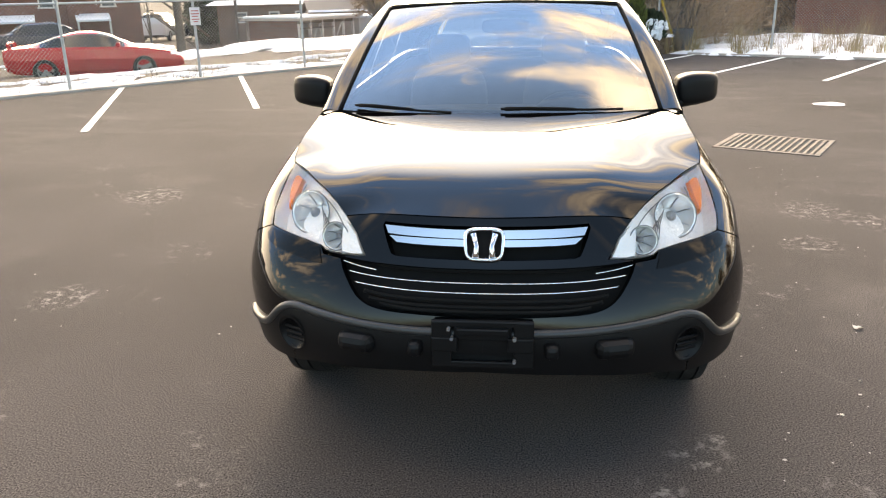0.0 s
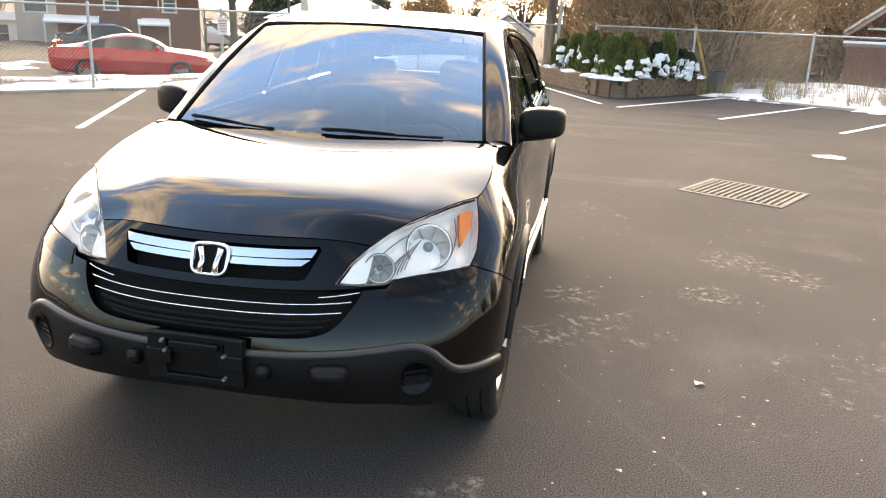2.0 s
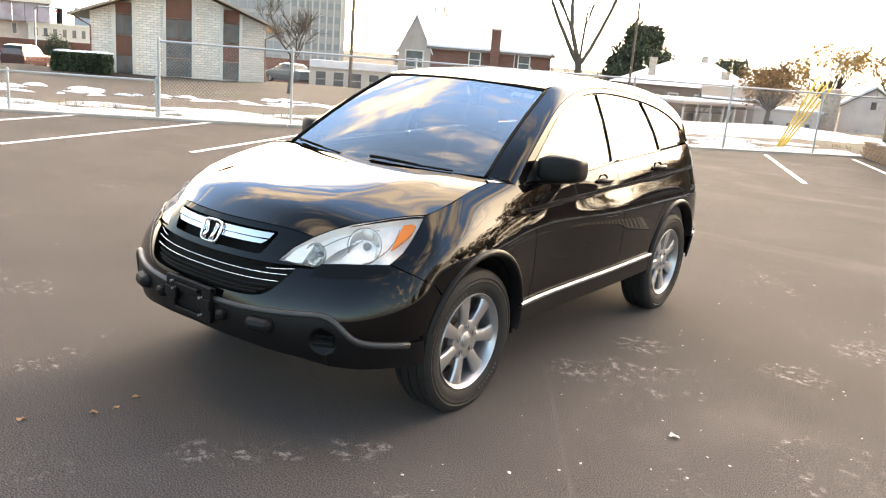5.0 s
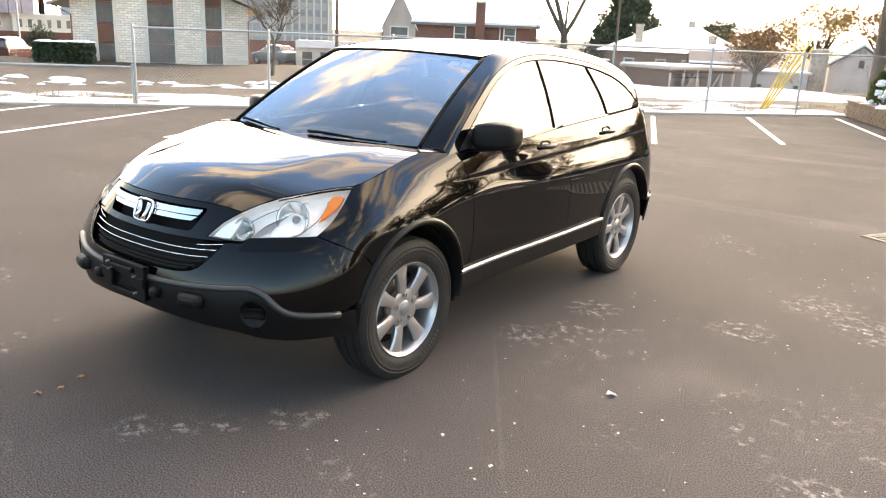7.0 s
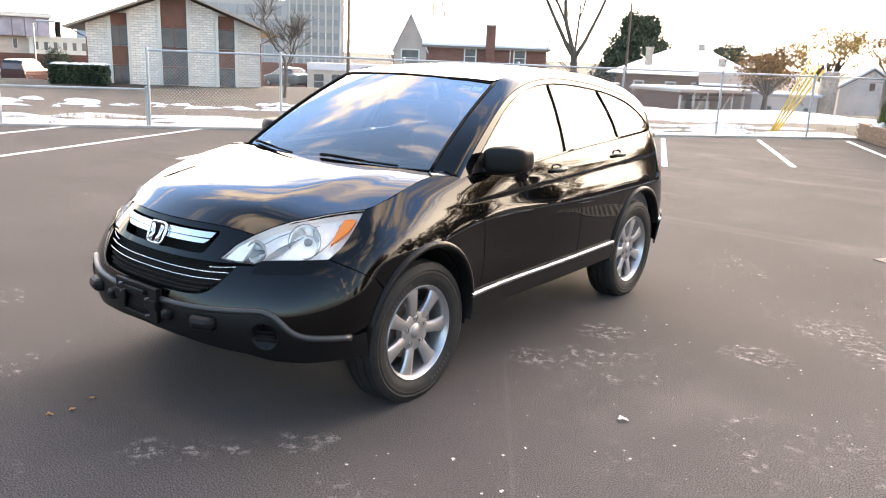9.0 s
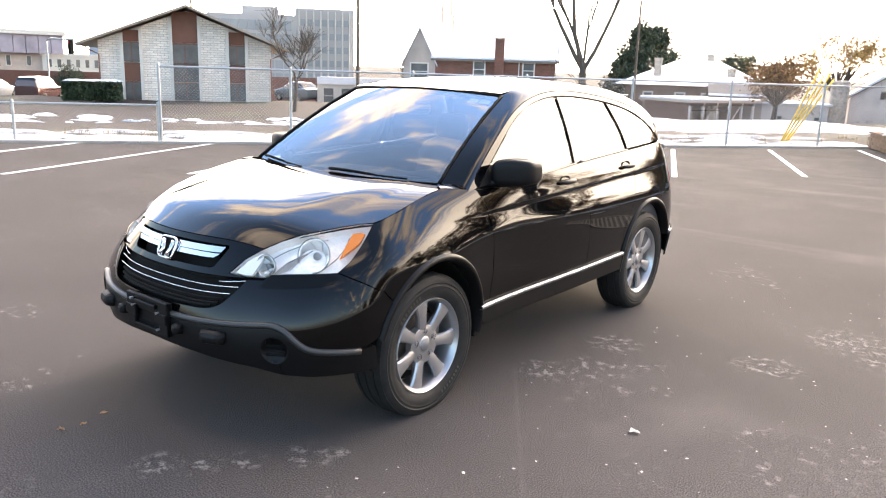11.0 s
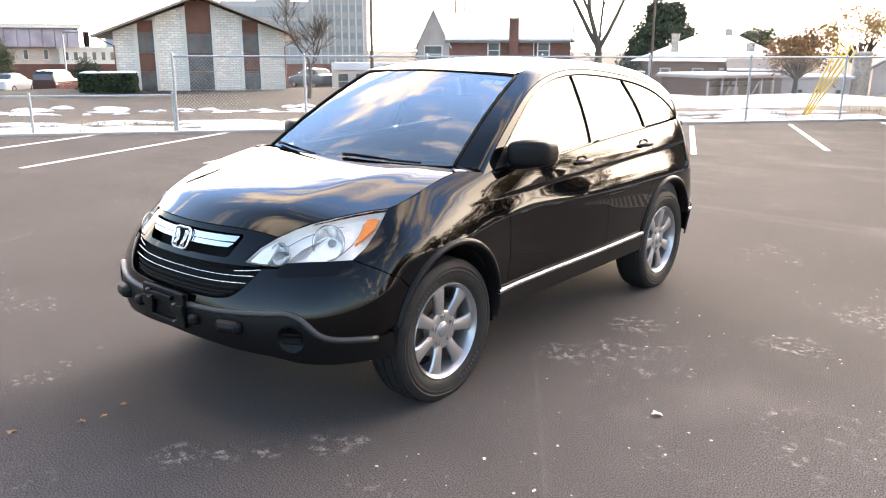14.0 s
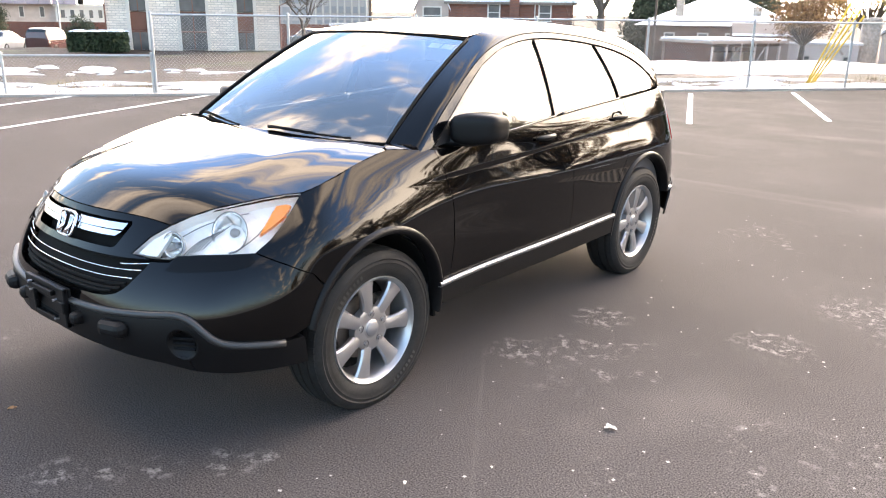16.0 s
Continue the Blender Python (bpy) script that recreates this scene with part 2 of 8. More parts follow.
ASPHALT = asphalt()
LINE_WHITE = material("road_paint", (0.72, 0.72, 0.70), 0.7, var=0.12, scale=3, fine=0.2, fine_scale=90, second=(0.12, 0.11, 0.11), second_at=(0.66, 0.74), second_scale=9)
EARTH = material("earth", (0.046, 0.031, 0.022), 0.95, var=0.45, scale=0.9, fine=0.7, fine_scale=11, bump=0.05, bump_scale=9,
                 second=(0.060, 0.060, 0.032), second_at=(0.52, 0.7), second_scale=0.3)
SNOW = material("snow", (0.82, 0.83, 0.85), 0.6, var=0.06, scale=2, bump=0.03, bump_scale=12)
STEEL = material("galvanised_steel", (0.42, 0.43, 0.43), 0.5, 0.6, var=0.15, scale=6)
CURB = material("kerb_concrete", (0.42, 0.385, 0.345), 0.9, var=0.2, scale=2.5, fine=0.2, bump=0.004)

# ---- mesh helpers ----
def mesh_of(name, verts, faces, smooth=False):
    me = bpy.data.meshes.new(name)
    me.from_pydata([tuple(v) for v in verts], [], [tuple(f) for f in faces])
    me.validate()
    if smooth:
        me.polygons.foreach_set("use_smooth", [True] * len(me.polygons))
    return me


def put_mesh(name, me, mats, parent=None, label=""):
    ob = new(name, me)
    for m in (mats if isinstance(mats, (list, tuple)) else [mats]):
        if not me.materials or m.name not in me.materials:
            me.materials.append(m)
    if parent:
        ob.parent = parent
    if label:
        ob["label"] = label
    return ob


def part(name, bm, mats, parent=None, label="", smooth=False):
    me = bpy.data.meshes.new(name)
    bm.to_mesh(me)
    bm.free()
    if smooth:
        me.polygons.foreach_set("use_smooth", [True] * len(me.polygons))
    return put_mesh(name, me, mats, parent, label)


def thing(name, label, category, m=None, group="", kind=""):
    ob = new(name)
    ob.empty_display_size = 0.1
    if m is not None:
        ob.matrix_basis = m
    return tagged(ob, label, category, group, kind)


def add_box(bm, c, s, bevel=0.0, m=None, taper=None, mat=0):
    """A box with centre c and size s, its edges bevelled; taper scales its top."""
    vs = [Vector((x * s[0] / 2, y * s[1] / 2, z * s[2] / 2)) for z in (-1, 1) for x, y in ((-1, -1), (1, -1), (1, 1), (-1, 1))]
    if taper:
        for v in vs[4:]:
            v.x *= taper[0]; v.y *= taper[1]
    t = Matrix.Translation(c) @ (m or Matrix())
    vv = [bm.verts.new(t @ v) for v in vs]
    fs = [bm.faces.new([vv[i] for i in f]) for f in ((3, 2, 1, 0), (4, 5, 6, 7), (0, 1, 5, 4), (1, 2, 6, 5), (2, 3, 7, 6), (3, 0, 4, 7))]
    for f in fs:
        f.material_index = mat
    if bevel:
        es = {e for f in fs for e in f.edges}
        r = bmesh.ops.bevel(bm, geom=list(es), offset=bevel, segments=2, affect="EDGES", profile=0.5)
        for f in r["faces"]:
            f.material_index = mat
    return vv


def box_bm(c, s, bevel=0.0, m=None, taper=None):
    bm = bmesh.new()
    add_box(bm, c, s, bevel, m, taper)
    return bm


def tube_data(points, radii, sides=8, cap=True):
    """Vertices and faces of a round bar along points."""
    pts = [Vector(p) for p in points]
    if not isinstance(radii, (list, tuple)):
        radii = [radii] * len(pts)
    verts, faces = [], []
    up = None
    for i, p in enumerate(pts):
        d = (pts[min(i + 1, len(pts) - 1)] - pts[max(i - 1, 0)]).normalized()
        if up is None:
            up = d.orthogonal().normalized()
        else:
            up = (up - d * up.dot(d))
            up = up.normalized() if up.length > 1e-6 else d.orthogonal().normalized()
        side = d.cross(up)
        for k in range(sides):
            a = 2 * math.pi * k / sides
            verts.append(p + (up * math.cos(a) + side * math.sin(a)) * radii[i])
        if i:
            o = (i - 1) * sides
            for k in range(sides):
                faces.append((o + k, o + (k + 1) % sides, o + sides + (k + 1) % sides, o + sides + k))
    if cap:
        faces.append(tuple(range(sides - 1, -1, -1)))
        o = (len(pts) - 1) * sides
        faces.append(tuple(o + k for k in range(sides)))
    return verts, faces


class Soup:
    """Gathers vertices and faces of many pieces for one mesh."""

    def __init__(self):
        self.v, self.f, self.m = [], [], []

    def add(self, verts, faces, mat=0):
        o = len(self.v)
        self.v += [tuple(p) for p in verts]
        self.f += [tuple(i + o for i in f) for f in faces]
        self.m += [mat] * len(faces)

    def tube(self, points, radii, sides=6, mat=0, cap=True):
        self.add(*tube_data(points, radii, sides, cap), mat)

    def quad(self, a, b, c, d, mat=0):
        self.add((a, b, c, d), ((0, 1, 2, 3),), mat)

    def mesh(self, name, smooth=False):
        me = bpy.data.meshes.new(name)
        me.from_pydata(self.v, [], self.f)
        me.polygons.foreach_set("material_index", self.m)
        if smooth:
            me.polygons.foreach_set("use_smooth", [True] * len(self.f))
        return me

    def put(self, name, mats, parent=None, label="", smooth=False):
        me = self.mesh(name, smooth)
        ms = mats if isinstance(mats, (list, tuple)) else [mats]
        for m in ms:
            me.materials.append(m)
        ob = new(name, me)
        if parent:
            ob.parent = parent
        if label:
            ob["label"] = label
        return ob


def prism(poly, z0, z1):
    """Vertices and faces of an upright prism over a polygon in x, y."""
    n = len(poly)
    v = [(x, y, z0) for x, y in poly] + [(x, y, z1) for x, y in poly]
    f = [tuple(range(n - 1, -1, -1)), tuple(range(n, 2 * n))] + [(i, (i + 1) % n, n + (i + 1) % n, n + i) for i in range(n)]
    return v, f

# ---- the parking lot ----
# the row of stalls and the fence on one side run along U, the others along V
U, UN = Vector((0.618, 0.786, 0)), Vector((-0.786, 0.618, 0))
V, VN = Vector((0.872, -0.490, 0)), Vector((0.490, 0.872, 0))
E0 = Vector((-11.19, 6.04, 0))            # a stall line's far end on the first side
K0 = Vector((4.54, 17.0, 0))             # and on the second


def noise_grid(x0, x1, y0, y1, nx, ny, zfun):
    xs, ys = np.linspace(x0, x1, nx), np.linspace(y0, y1, ny)
    v = [(x, y, zfun(x, y)) for y in ys for x in xs]
    f = [(j * nx + i, j * nx + i + 1, (j + 1) * nx + i + 1, (j + 1) * nx + i) for j in range(ny - 1) for i in range(nx - 1)]
    return v, f


def lot_side(x, y):
    """How far a place lies beyond the lot's two fenced edges (positive: outside)."""
    p = Vector((x, y, 0))
    return max((p - E0).dot(UN), (p - K0).dot(VN))


def ramp(v, lo, hi):
    t = min(1.0, max(0.0, (v - lo) / (hi - lo)))
    return t * t * (3 - 2 * t)


def ground_z(x, y):
    """The lie of the land: a shallow dip beyond the fence, a mound behind the far corner, lower streets further off."""
    d = lot_side(x, y)
    if d < 0.3:
        return -0.06
    rough = 0.10 * noise.noise((x * 0.35, y * 0.35, 0)) + 0.05 * noise.noise((x * 1.1, y * 1.1, 3))
    p = Vector((x, y, 0)) - E0
    du, al = p.dot(UN), p.dot(U)
    right = ramp(al, 9.0, 15.0)
    z = -0.26 * ramp(du, 2.0, 6.5) * (1 - right) + 0.03 * right * ramp(du, 1.0, 7.0)
    z -= 1.2 * right * ramp(du, 9.0, 15.0) + (1 - right) * (0.5 * ramp(du, 25.0, 33.0) + 0.2 * ramp(du, 34.0, 41.0) + 1.0 * ramp(du, 40.0, 52.0)) + 0.6 * ramp(du, 44.0, 64.0)
    return -0.02 + min(1, d - 0.3) * 0.05 + z + rough * min(1, d / 3) * (1 - 0.5 * right)


g = Soup()
g.add(*noise_grid(-120, 60, -40, 110, 270, 225, ground_z))
g.add([(-3000, -3000, -2.9), (3000, -3000, -2.9), (3000, 3000, -2.9), (-3000, 3000, -2.9)], [(0, 1, 2, 3)])
tagged(g.put("ground", EARTH, smooth=True), "brown winter earth with short grass beyond the lot", "ground", kind="structure")

lot = Soup()
lot.add(*prism([(E0 - U * 30)[:2], (E0 - U * 30 + Vector((60, -40, 0)))[:2], (K0 + V * 34 - VN * 30)[:2], (K0 + V * 34)[:2], (K0 - V * 5.66)[:2]], -0.3, 0.0))
tagged(lot.put("parking_lot", ASPHALT), "dark sealed asphalt with pale stains and scuffs", "pavement", kind="structure")


def stall_line(a, b, w=0.10):
    d = (Vector(b) - Vector(a)).normalized()
    s = Vector((-d.y, d.x, 0)) * w / 2
    q = [Vector(a) - s, Vector(b) - s, Vector(b) + s, Vector(a) + s]
    so = Soup()
    so.add(*prism([p[:2] for p in q], 0.001, 0.005))
    return tagged(so.put("stall_line", LINE_WHITE), "white painted parking stall line on asphalt", "road marking", group="stall lines", kind="structure")


for k in range(-4, 7):
    far_end = E0 + U * 2.70 * k + (V * .52 if k > 3 else Vector())
    stall_line(far_end, far_end + Vector((2.10, -5.10, 0) if k > 1 else (2.04, -5.20, 0)))
for i in range(6):
    far_end = K0 + V * (2.25 * i)
    stall_line(far_end, far_end + Vector((-2.81, -4.15, 0)))

# ---- the car: a compact sport utility car, nose towards -y, axles at y = -1.31 and 1.31 ----
PAINT = material("black_paint", (0.0012, 0.0012, 0.0014), 0.03, fine=0.2, fine_scale=600)
PAINT.node_tree.nodes["Principled BSDF"].inputs["IOR"].default_value = 1.40
GLOSS = material("gloss_black_plastic", (0.006, 0.006, 0.006), 0.09)
PLASTIC = material("textured_black_plastic", (0.0035, 0.0035, 0.004), 0.48, var=0.15, scale=5, fine=0.2, fine_scale=300)
PLASTIC.node_tree.nodes["Principled BSDF"].inputs["Specular IOR Level"].default_value = 0.22
LIPGREY = material("grey_black_plastic", (0.028, 0.028, 0.028), 0.36, var=0.12, scale=6)
MATT = material("matt_black", (0.005, 0.005, 0.005), 0.85)
SMOKED = material("smoked_gloss_plastic", (0.004, 0.004, 0.004), 0.05)
SMOKED.node_tree.nodes["Principled BSDF"].inputs["IOR"].default_value = 1.28
CHROME = material("chrome", (0.82, 0.82, 0.83), 0.06, 1.0)
SATIN = material("satin_trim", (0.30, 0.30, 0.31), 0.42, 0.7)
ALLOY = material("alloy_silver", (0.44, 0.44, 0.45), 0.34, 0.85, var=0.06, scale=9)
RUBBER = material("tyre_rubber", (0.019, 0.0187, 0.0183), 0.62, var=0.25, scale=14, fine=0.2, fine_scale=90, bump=0.0006, bump_scale=300)
RUBBER.node_tree.nodes["Principled BSDF"].inputs["Specular IOR Level"].default_value = 0.2
MATT.node_tree.nodes["Principled BSDF"].inputs["Specular IOR Level"].default_value = 0.2
# painted shade: stands for the dark lines within the lamp's chrome
LAMPGREY = material("lamp_shadow_grey", (0.13, 0.13, 0.135), 0.3, 0.4)
IRON = material("brake_iron", (0.20, 0.17, 0.15), 0.5, 0.7, var=0.3, scale=20)
SILVERIN = material("lamp_housing", (0.97, 0.94, 0.91), 0.16, 0.10, bump=0.012, bump_scale=22)
REFLECT = material("lamp_reflector", (0.98, 0.96, 0.93), 0.08, 0.6)
AMBER = material("amber_plastic", (0.9, 0.22, 0.02), 0.25)
REDLENS = material("red_lens", (0.45, 0.01, 0.01), 0.12)
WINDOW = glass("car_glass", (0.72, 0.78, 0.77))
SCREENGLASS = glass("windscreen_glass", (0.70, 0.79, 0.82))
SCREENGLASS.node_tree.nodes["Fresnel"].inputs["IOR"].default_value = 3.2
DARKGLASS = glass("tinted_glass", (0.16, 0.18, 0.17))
LENS = glass("lamp_lens", (0.99, 0.99, 0.99))
LENS.node_tree.nodes["Fresnel"].inputs["IOR"].default_value = 1.3
SEAT = material("grey_cloth", (0.26, 0.25, 0.24), 0.9, var=0.1, scale=8, fine=0.2, fine_scale=300)
DASH = material("dashboard_plastic", (0.06, 0.06, 0.063), 0.6, var=0.1, scale=8)
TRIM = material("beige_grey_trim", (0.30, 0.29, 0.27), 0.75, var=0.08, scale=4)
STICKER = material("sticker_paper", (0.75, 0.78, 0.82), 0.5)


def spline(t, y, q):
    """Natural cubic spline through (t, y), y of any width, at q."""
    t, y, q = np.asarray(t, float), np.asarray(y, float), np.asarray(q, float)
    n, h = len(t), np.diff(t)
    a = np.eye(n)
    r = np.zeros_like(y)
    for i in range(1, n - 1):
        a[i, i - 1], a[i, i], a[i, i + 1] = h[i - 1], 2 * (h[i - 1] + h[i]), h[i]
        r[i] = 6 * ((y[i + 1] - y[i]) / h[i] - (y[i] - y[i - 1]) / h[i - 1])
    m = np.linalg.solve(a, r.reshape(n, -1)).reshape(y.shape)
    k = np.clip(np.searchsorted(t, q) - 1, 0, n - 2)
    hk, d0, d1 = h[k], q - t[k], t[k + 1] - q
    if y.ndim > 1:
        hk, d0, d1 = (v.reshape(v.shape + (1,) * (y.ndim - 1)) for v in (hk, d0, d1))
    return m[k] * d1 ** 3 / (6 * hk) + m[k + 1] * d0 ** 3 / (6 * hk) + (y[k] / hk - m[k] * hk / 6) * d1 + (y[k + 1] / hk - m[k + 1] * hk / 6) * d0


def curve(points, n=40):
    """A smooth polyline of n points through the given ones."""
    p = np.asarray(points, float)
    t = np.r_[0, np.cumsum(np.linalg.norm(np.diff(p, axis=0), axis=1))]
    return spline(t, p, np.linspace(0, t[-1], n))


# plan outlines of one half of the body, at heights z: front middle, round the corner, along the side, to the rear middle
SIDE_Y = (-1.31, -0.85, 0.2, 1.31, 1.75)


def outline(front, sx, rear):
    """front: eight (x, y); sx: the half-widths at SIDE_Y; rear: three (x, y)."""
    return [*front, *zip(sx, SIDE_Y), *rear]


BODY = {
    0.28: outline([(0, -2.21), (.20, -2.205), (.42, -2.155), (.60, -2.07), (.73, -1.97), (.83, -1.86), (.885, -1.78), (.90, -1.68)], (.885, .88, .88, .88, .875), [(.80, 2.08), (.55, 2.17), (0, 2.2)]),
    0.45: outline([(0, -2.29), (.20, -2.285), (.42, -2.235), (.60, -2.15), (.73, -2.055), (.83, -1.945), (.90, -1.83), (.925, -1.70)], (.91, .90, .90, .902, .895), [(.82, 2.12), (.55, 2.23), (0, 2.26)]),
    0.58: outline([(0, -2.305), (.20, -2.30), (.42, -2.25), (.60, -2.165), (.73, -2.08), (.835, -1.97), (.905, -1.85), (.925, -1.70)], (.915, .908, .908, .91, .90), [(.83, 2.14), (.55, 2.25), (0, 2.28)]),
    0.68: outline([(0, -2.285), (.20, -2.275), (.42, -2.22), (.60, -2.135), (.73, -2.05), (.835, -1.945), (.90, -1.835), (.92, -1.70)], (.914, .911, .911, .912, .90), [(.83, 2.14), (.55, 2.25), (0, 2.28)]),
    0.77: outline([(0, -2.24), (.20, -2.23), (.42, -2.17), (.60, -2.08), (.73, -1.99), (.83, -1.895), (.885, -1.80), (.91, -1.69)], (.912, .912, .912, .912, .90), [(.83, 2.11), (.55, 2.21), (0, 2.24)]),
    0.86: outline([(0, -2.195), (.20, -2.18), (.42, -2.11), (.60, -2.005), (.72, -1.915), (.815, -1.825), (.865, -1.745), (.897, -1.65)], (.908, .911, .912, .91, .896), [(.82, 2.10), (.55, 2.18), (0, 2.21)]),
    0.95: outline([(0, -2.15), (.20, -2.13), (.42, -2.045), (.60, -1.925), (.71, -1.825), (.79, -1.74), (.838, -1.67), (.872, -1.59)], (.897, .906, .908, .905, .888), [(.81, 2.09), (.55, 2.16), (0, 2.19)]),
    1.03: outline([(0, -2.10), (.20, -2.075), (.42, -1.975), (.58, -1.85), (.68, -1.745), (.755, -1.665), (.80, -1.60), (.835, -1.53)], (.870, .895, .899, .895, .875), [(.80, 2.08), (.54, 2.14), (0, 2.17)]),
    1.10: outline([(0, -2.05), (.20, -2.02), (.41, -1.91), (.56, -1.775), (.65, -1.67), (.72, -1.58), (.762, -1.515), (.79, -1.455)], (.825, .872, .884, .880, .858), [(.785, 2.06), (.53, 2.12), (0, 2.15)]),
    1.17: outline([(0, -2.0), (.20, -1.97), (.40, -1.84), (.53, -1.70), (.61, -1.59), (.67, -1.50), (.705, -1.44), (.73, -1.39)], (.752, .836, .861, .857, .834), [(.765, 2.04), (.52, 2.10), (0, 2.12)]),
    1.26: outline([(0, -1.93), (.19, -1.90), (.37, -1.76), (.48, -1.61), (.54, -1.50), (.58, -1.42), (.605, -1.37), (.625, -1.33)], (.64, .778, .823, .82, .795), [(.735, 2.0), (.50, 2.06), (0, 2.08)]),
}
_zs = np.array(sorted(BODY))
_net = np.array([BODY[z] for z in sorted(BODY)])
_net[:, :, 0] *= np.interp(_zs, (0.28, 0.86, 1.03), (1.028, 1.026, 1.0))[:, None]      # fuller flanks below the shoulder
_net = np.concatenate([_net[:, 3:0:-1] * [-1, 1], _net, _net[:, -2:-5:-1] * [-1, 1]], axis=1)   # mirrored ends, for smooth middles
_low = np.interp(_zs, (0.80, 0.97), (1.0, 0.0))[:, None]
_net[:, 5:8, 0] += 0.036 * _low                 # fuller corners and arches
_net[:, [8, 11], 0] += 0.022 * _low
_net[:, 9:12, 0] += 0.016 * np.interp(_zs, (0.5, 0.7, 0.95, 1.08), (0.3, 1, 1, 0))[:, None]
_net[:, 12, 1] -= 0.04
_net[:, 16, 0] -= 0.05
_net[:, 16:, 1] -= 0.04
_net[:, 13:, 1] -= 0.11                         # short tail
_mid = _net[3]
_t = np.r_[0, np.cumsum(np.linalg.norm(np.diff(_mid, axis=0), axis=1))]
_t -= _t[3]
UMAX = _t[-4]
_ug, _zg = np.linspace(-0.3, UMAX + 0.3, 900), np.linspace(0.24, 1.28, 210)
_tab = np.stack([spline(_t, row, _ug) for row in _net])
_tab = spline(_zs, _tab, _zg)                     # [z, u, xy]


def crease(y, z):
    """The pressed line along fender and doors: the skin below it stands a little further in."""
    line = 0.992 + 0.031 * (y + 0.85) + 0.012 * np.clip(-0.85 - y, 0, 1)
    ends = np.clip((y + 1.45) / 0.60, 0, 1) ** 2 * np.clip((1.9 - y) / 0.3, 0, 1)
    s = np.clip((line - z) / 0.026 + 0.5, 0, 1)
    s = s * s * (3 - 2 * s)
    fade = np.clip(1 - (line - z) / 0.30, 0, 1)
    return 0.0045 * s * ends * fade * fade


def body(u, z):
    """The body's skin below the windows: u metres round from the nose's middle, at height z."""
    u, z = np.atleast_1d(np.asarray(u, float)), np.atleast_1d(np.asarray(z, float))
    fu, fz = (u - _ug[0]) / (_ug[1] - _ug[0]), (z - _zg[0]) / (_zg[1] - _zg[0])
    i, j = np.clip(fu.astype(int), 0, len(_ug) - 2), np.clip(fz.astype(int), 0, len(_zg) - 2)
    a, b = (fu - i)[:, None], (fz - j)[:, None]
    p = (_tab[j, i] * (1 - a) + _tab[j, i + 1] * a) * (1 - b) + (_tab[j + 1, i] * (1 - a) + _tab[j + 1, i + 1] * a) * b
    x = p[:, 0] - np.where(p[:, 0] > 0.7, crease(p[:, 1], z), 0)
    return np.stack([x, p[:, 1], z], 1)


def u_at(z, x=None, y=None):
    """Where on the outline at height z the skin reaches y (along the side) or x (across the nose)."""
    j = int(np.clip((z - _zg[0]) / (_zg[1] - _zg[0]), 0, len(_zg) - 1))
    row = _tab[j]
    if y is not None:
        ok = (_ug > 0) & (_ug < UMAX)
        return float(np.interp(y, row[ok, 1], _ug[ok]))
    k = np.argmax(row[:, 0])
    ok = (_ug >= -0.2) & (np.arange(len(_ug)) <= k)
    return float(np.interp(x, row[ok, 0], _ug[ok]))


def on_nose(*xz):
    return [(u_at(z, x=x), z) for x, z in xz]


def on_side(*yz):
    return [(u_at(z, y=y), z) for y, z in yz]


_belt_t, _belt_z = (-1.3, -0.85, -0.26, 0.23, 1.03, 1.6, 2.1), (1.105, 1.122, 1.145, 1.175, 1.215, 1.24, 1.255)


def belt(y):
    return spline(_belt_t, _belt_z, np.atleast_1d(y))


_by = np.linspace(-1.2, 2.1, 80)
_bx = np.array([body(u_at(float(belt(y)[0]), y=y), belt(y))[0, 0] for y in _by])


def upper(y, z):
    """The side above the windows' lower edge, leaning in towards the roof."""
    y, z = np.atleast_1d(np.asarray(y, float)), np.atleast_1d(np.asarray(z, float))
    d = z - belt(y)
    return np.stack([np.interp(y, _by, _bx) - 0.36 * d - 0.20 * d * np.abs(d), y, z], 1)


_hy, _hz = (-2.30, -2.2, -2.15, -2.05, -1.9, -1.7, -1.5, -1.3, -1.05), (.90, .958, .985, 1.022, 1.058, 1.092, 1.12, 1.145, 1.168)

# outlines shared by neighbouring panels (x, z on the nose; y, z along the side)
HL_OUT = [(.823, .843), (.835, .885), (.828, .935), (.815, .985), (.798, 1.030)]                # lamp's outer edge, bottom to top
HL_TOP = [(.798, 1.030), (.76, 1.027), (.71, 1.015), (.66, 1.000), (.605, .984), (.55, .957), (.50, .922), (.452, .878), (.412, .818)]
HOODLINE = [(-1.615, 1.030), (-1.50, 1.062), (-1.40, 1.090), (-1.25, 1.124), (-1.125, 1.148)]
NOSE_SEAM = [(0, .9535), (.10, .9535), (.20, .953), (.30, .951), (.37, .946), (.44, .936), (.50, .922)]
_rim = np.array(on_nose(*curve(NOSE_SEAM, 40)[:-1]) + on_nose(*curve(HL_TOP[6::-1], 50)[:-1]) + on_side(*curve(HOODLINE, 40)))
_rim = body(_rim[:, 0], _rim[:, 1])
_ey, _ex, _ez = (-2.3, -2.02, -1.93, -1.80, -1.61, -1.40, -1.125, -1.0), (.50, .53, .60, .70, .80, .805, .79, .785), (.80, .915, .962, 1.005, 1.035, 1.092, 1.150, 1.165)


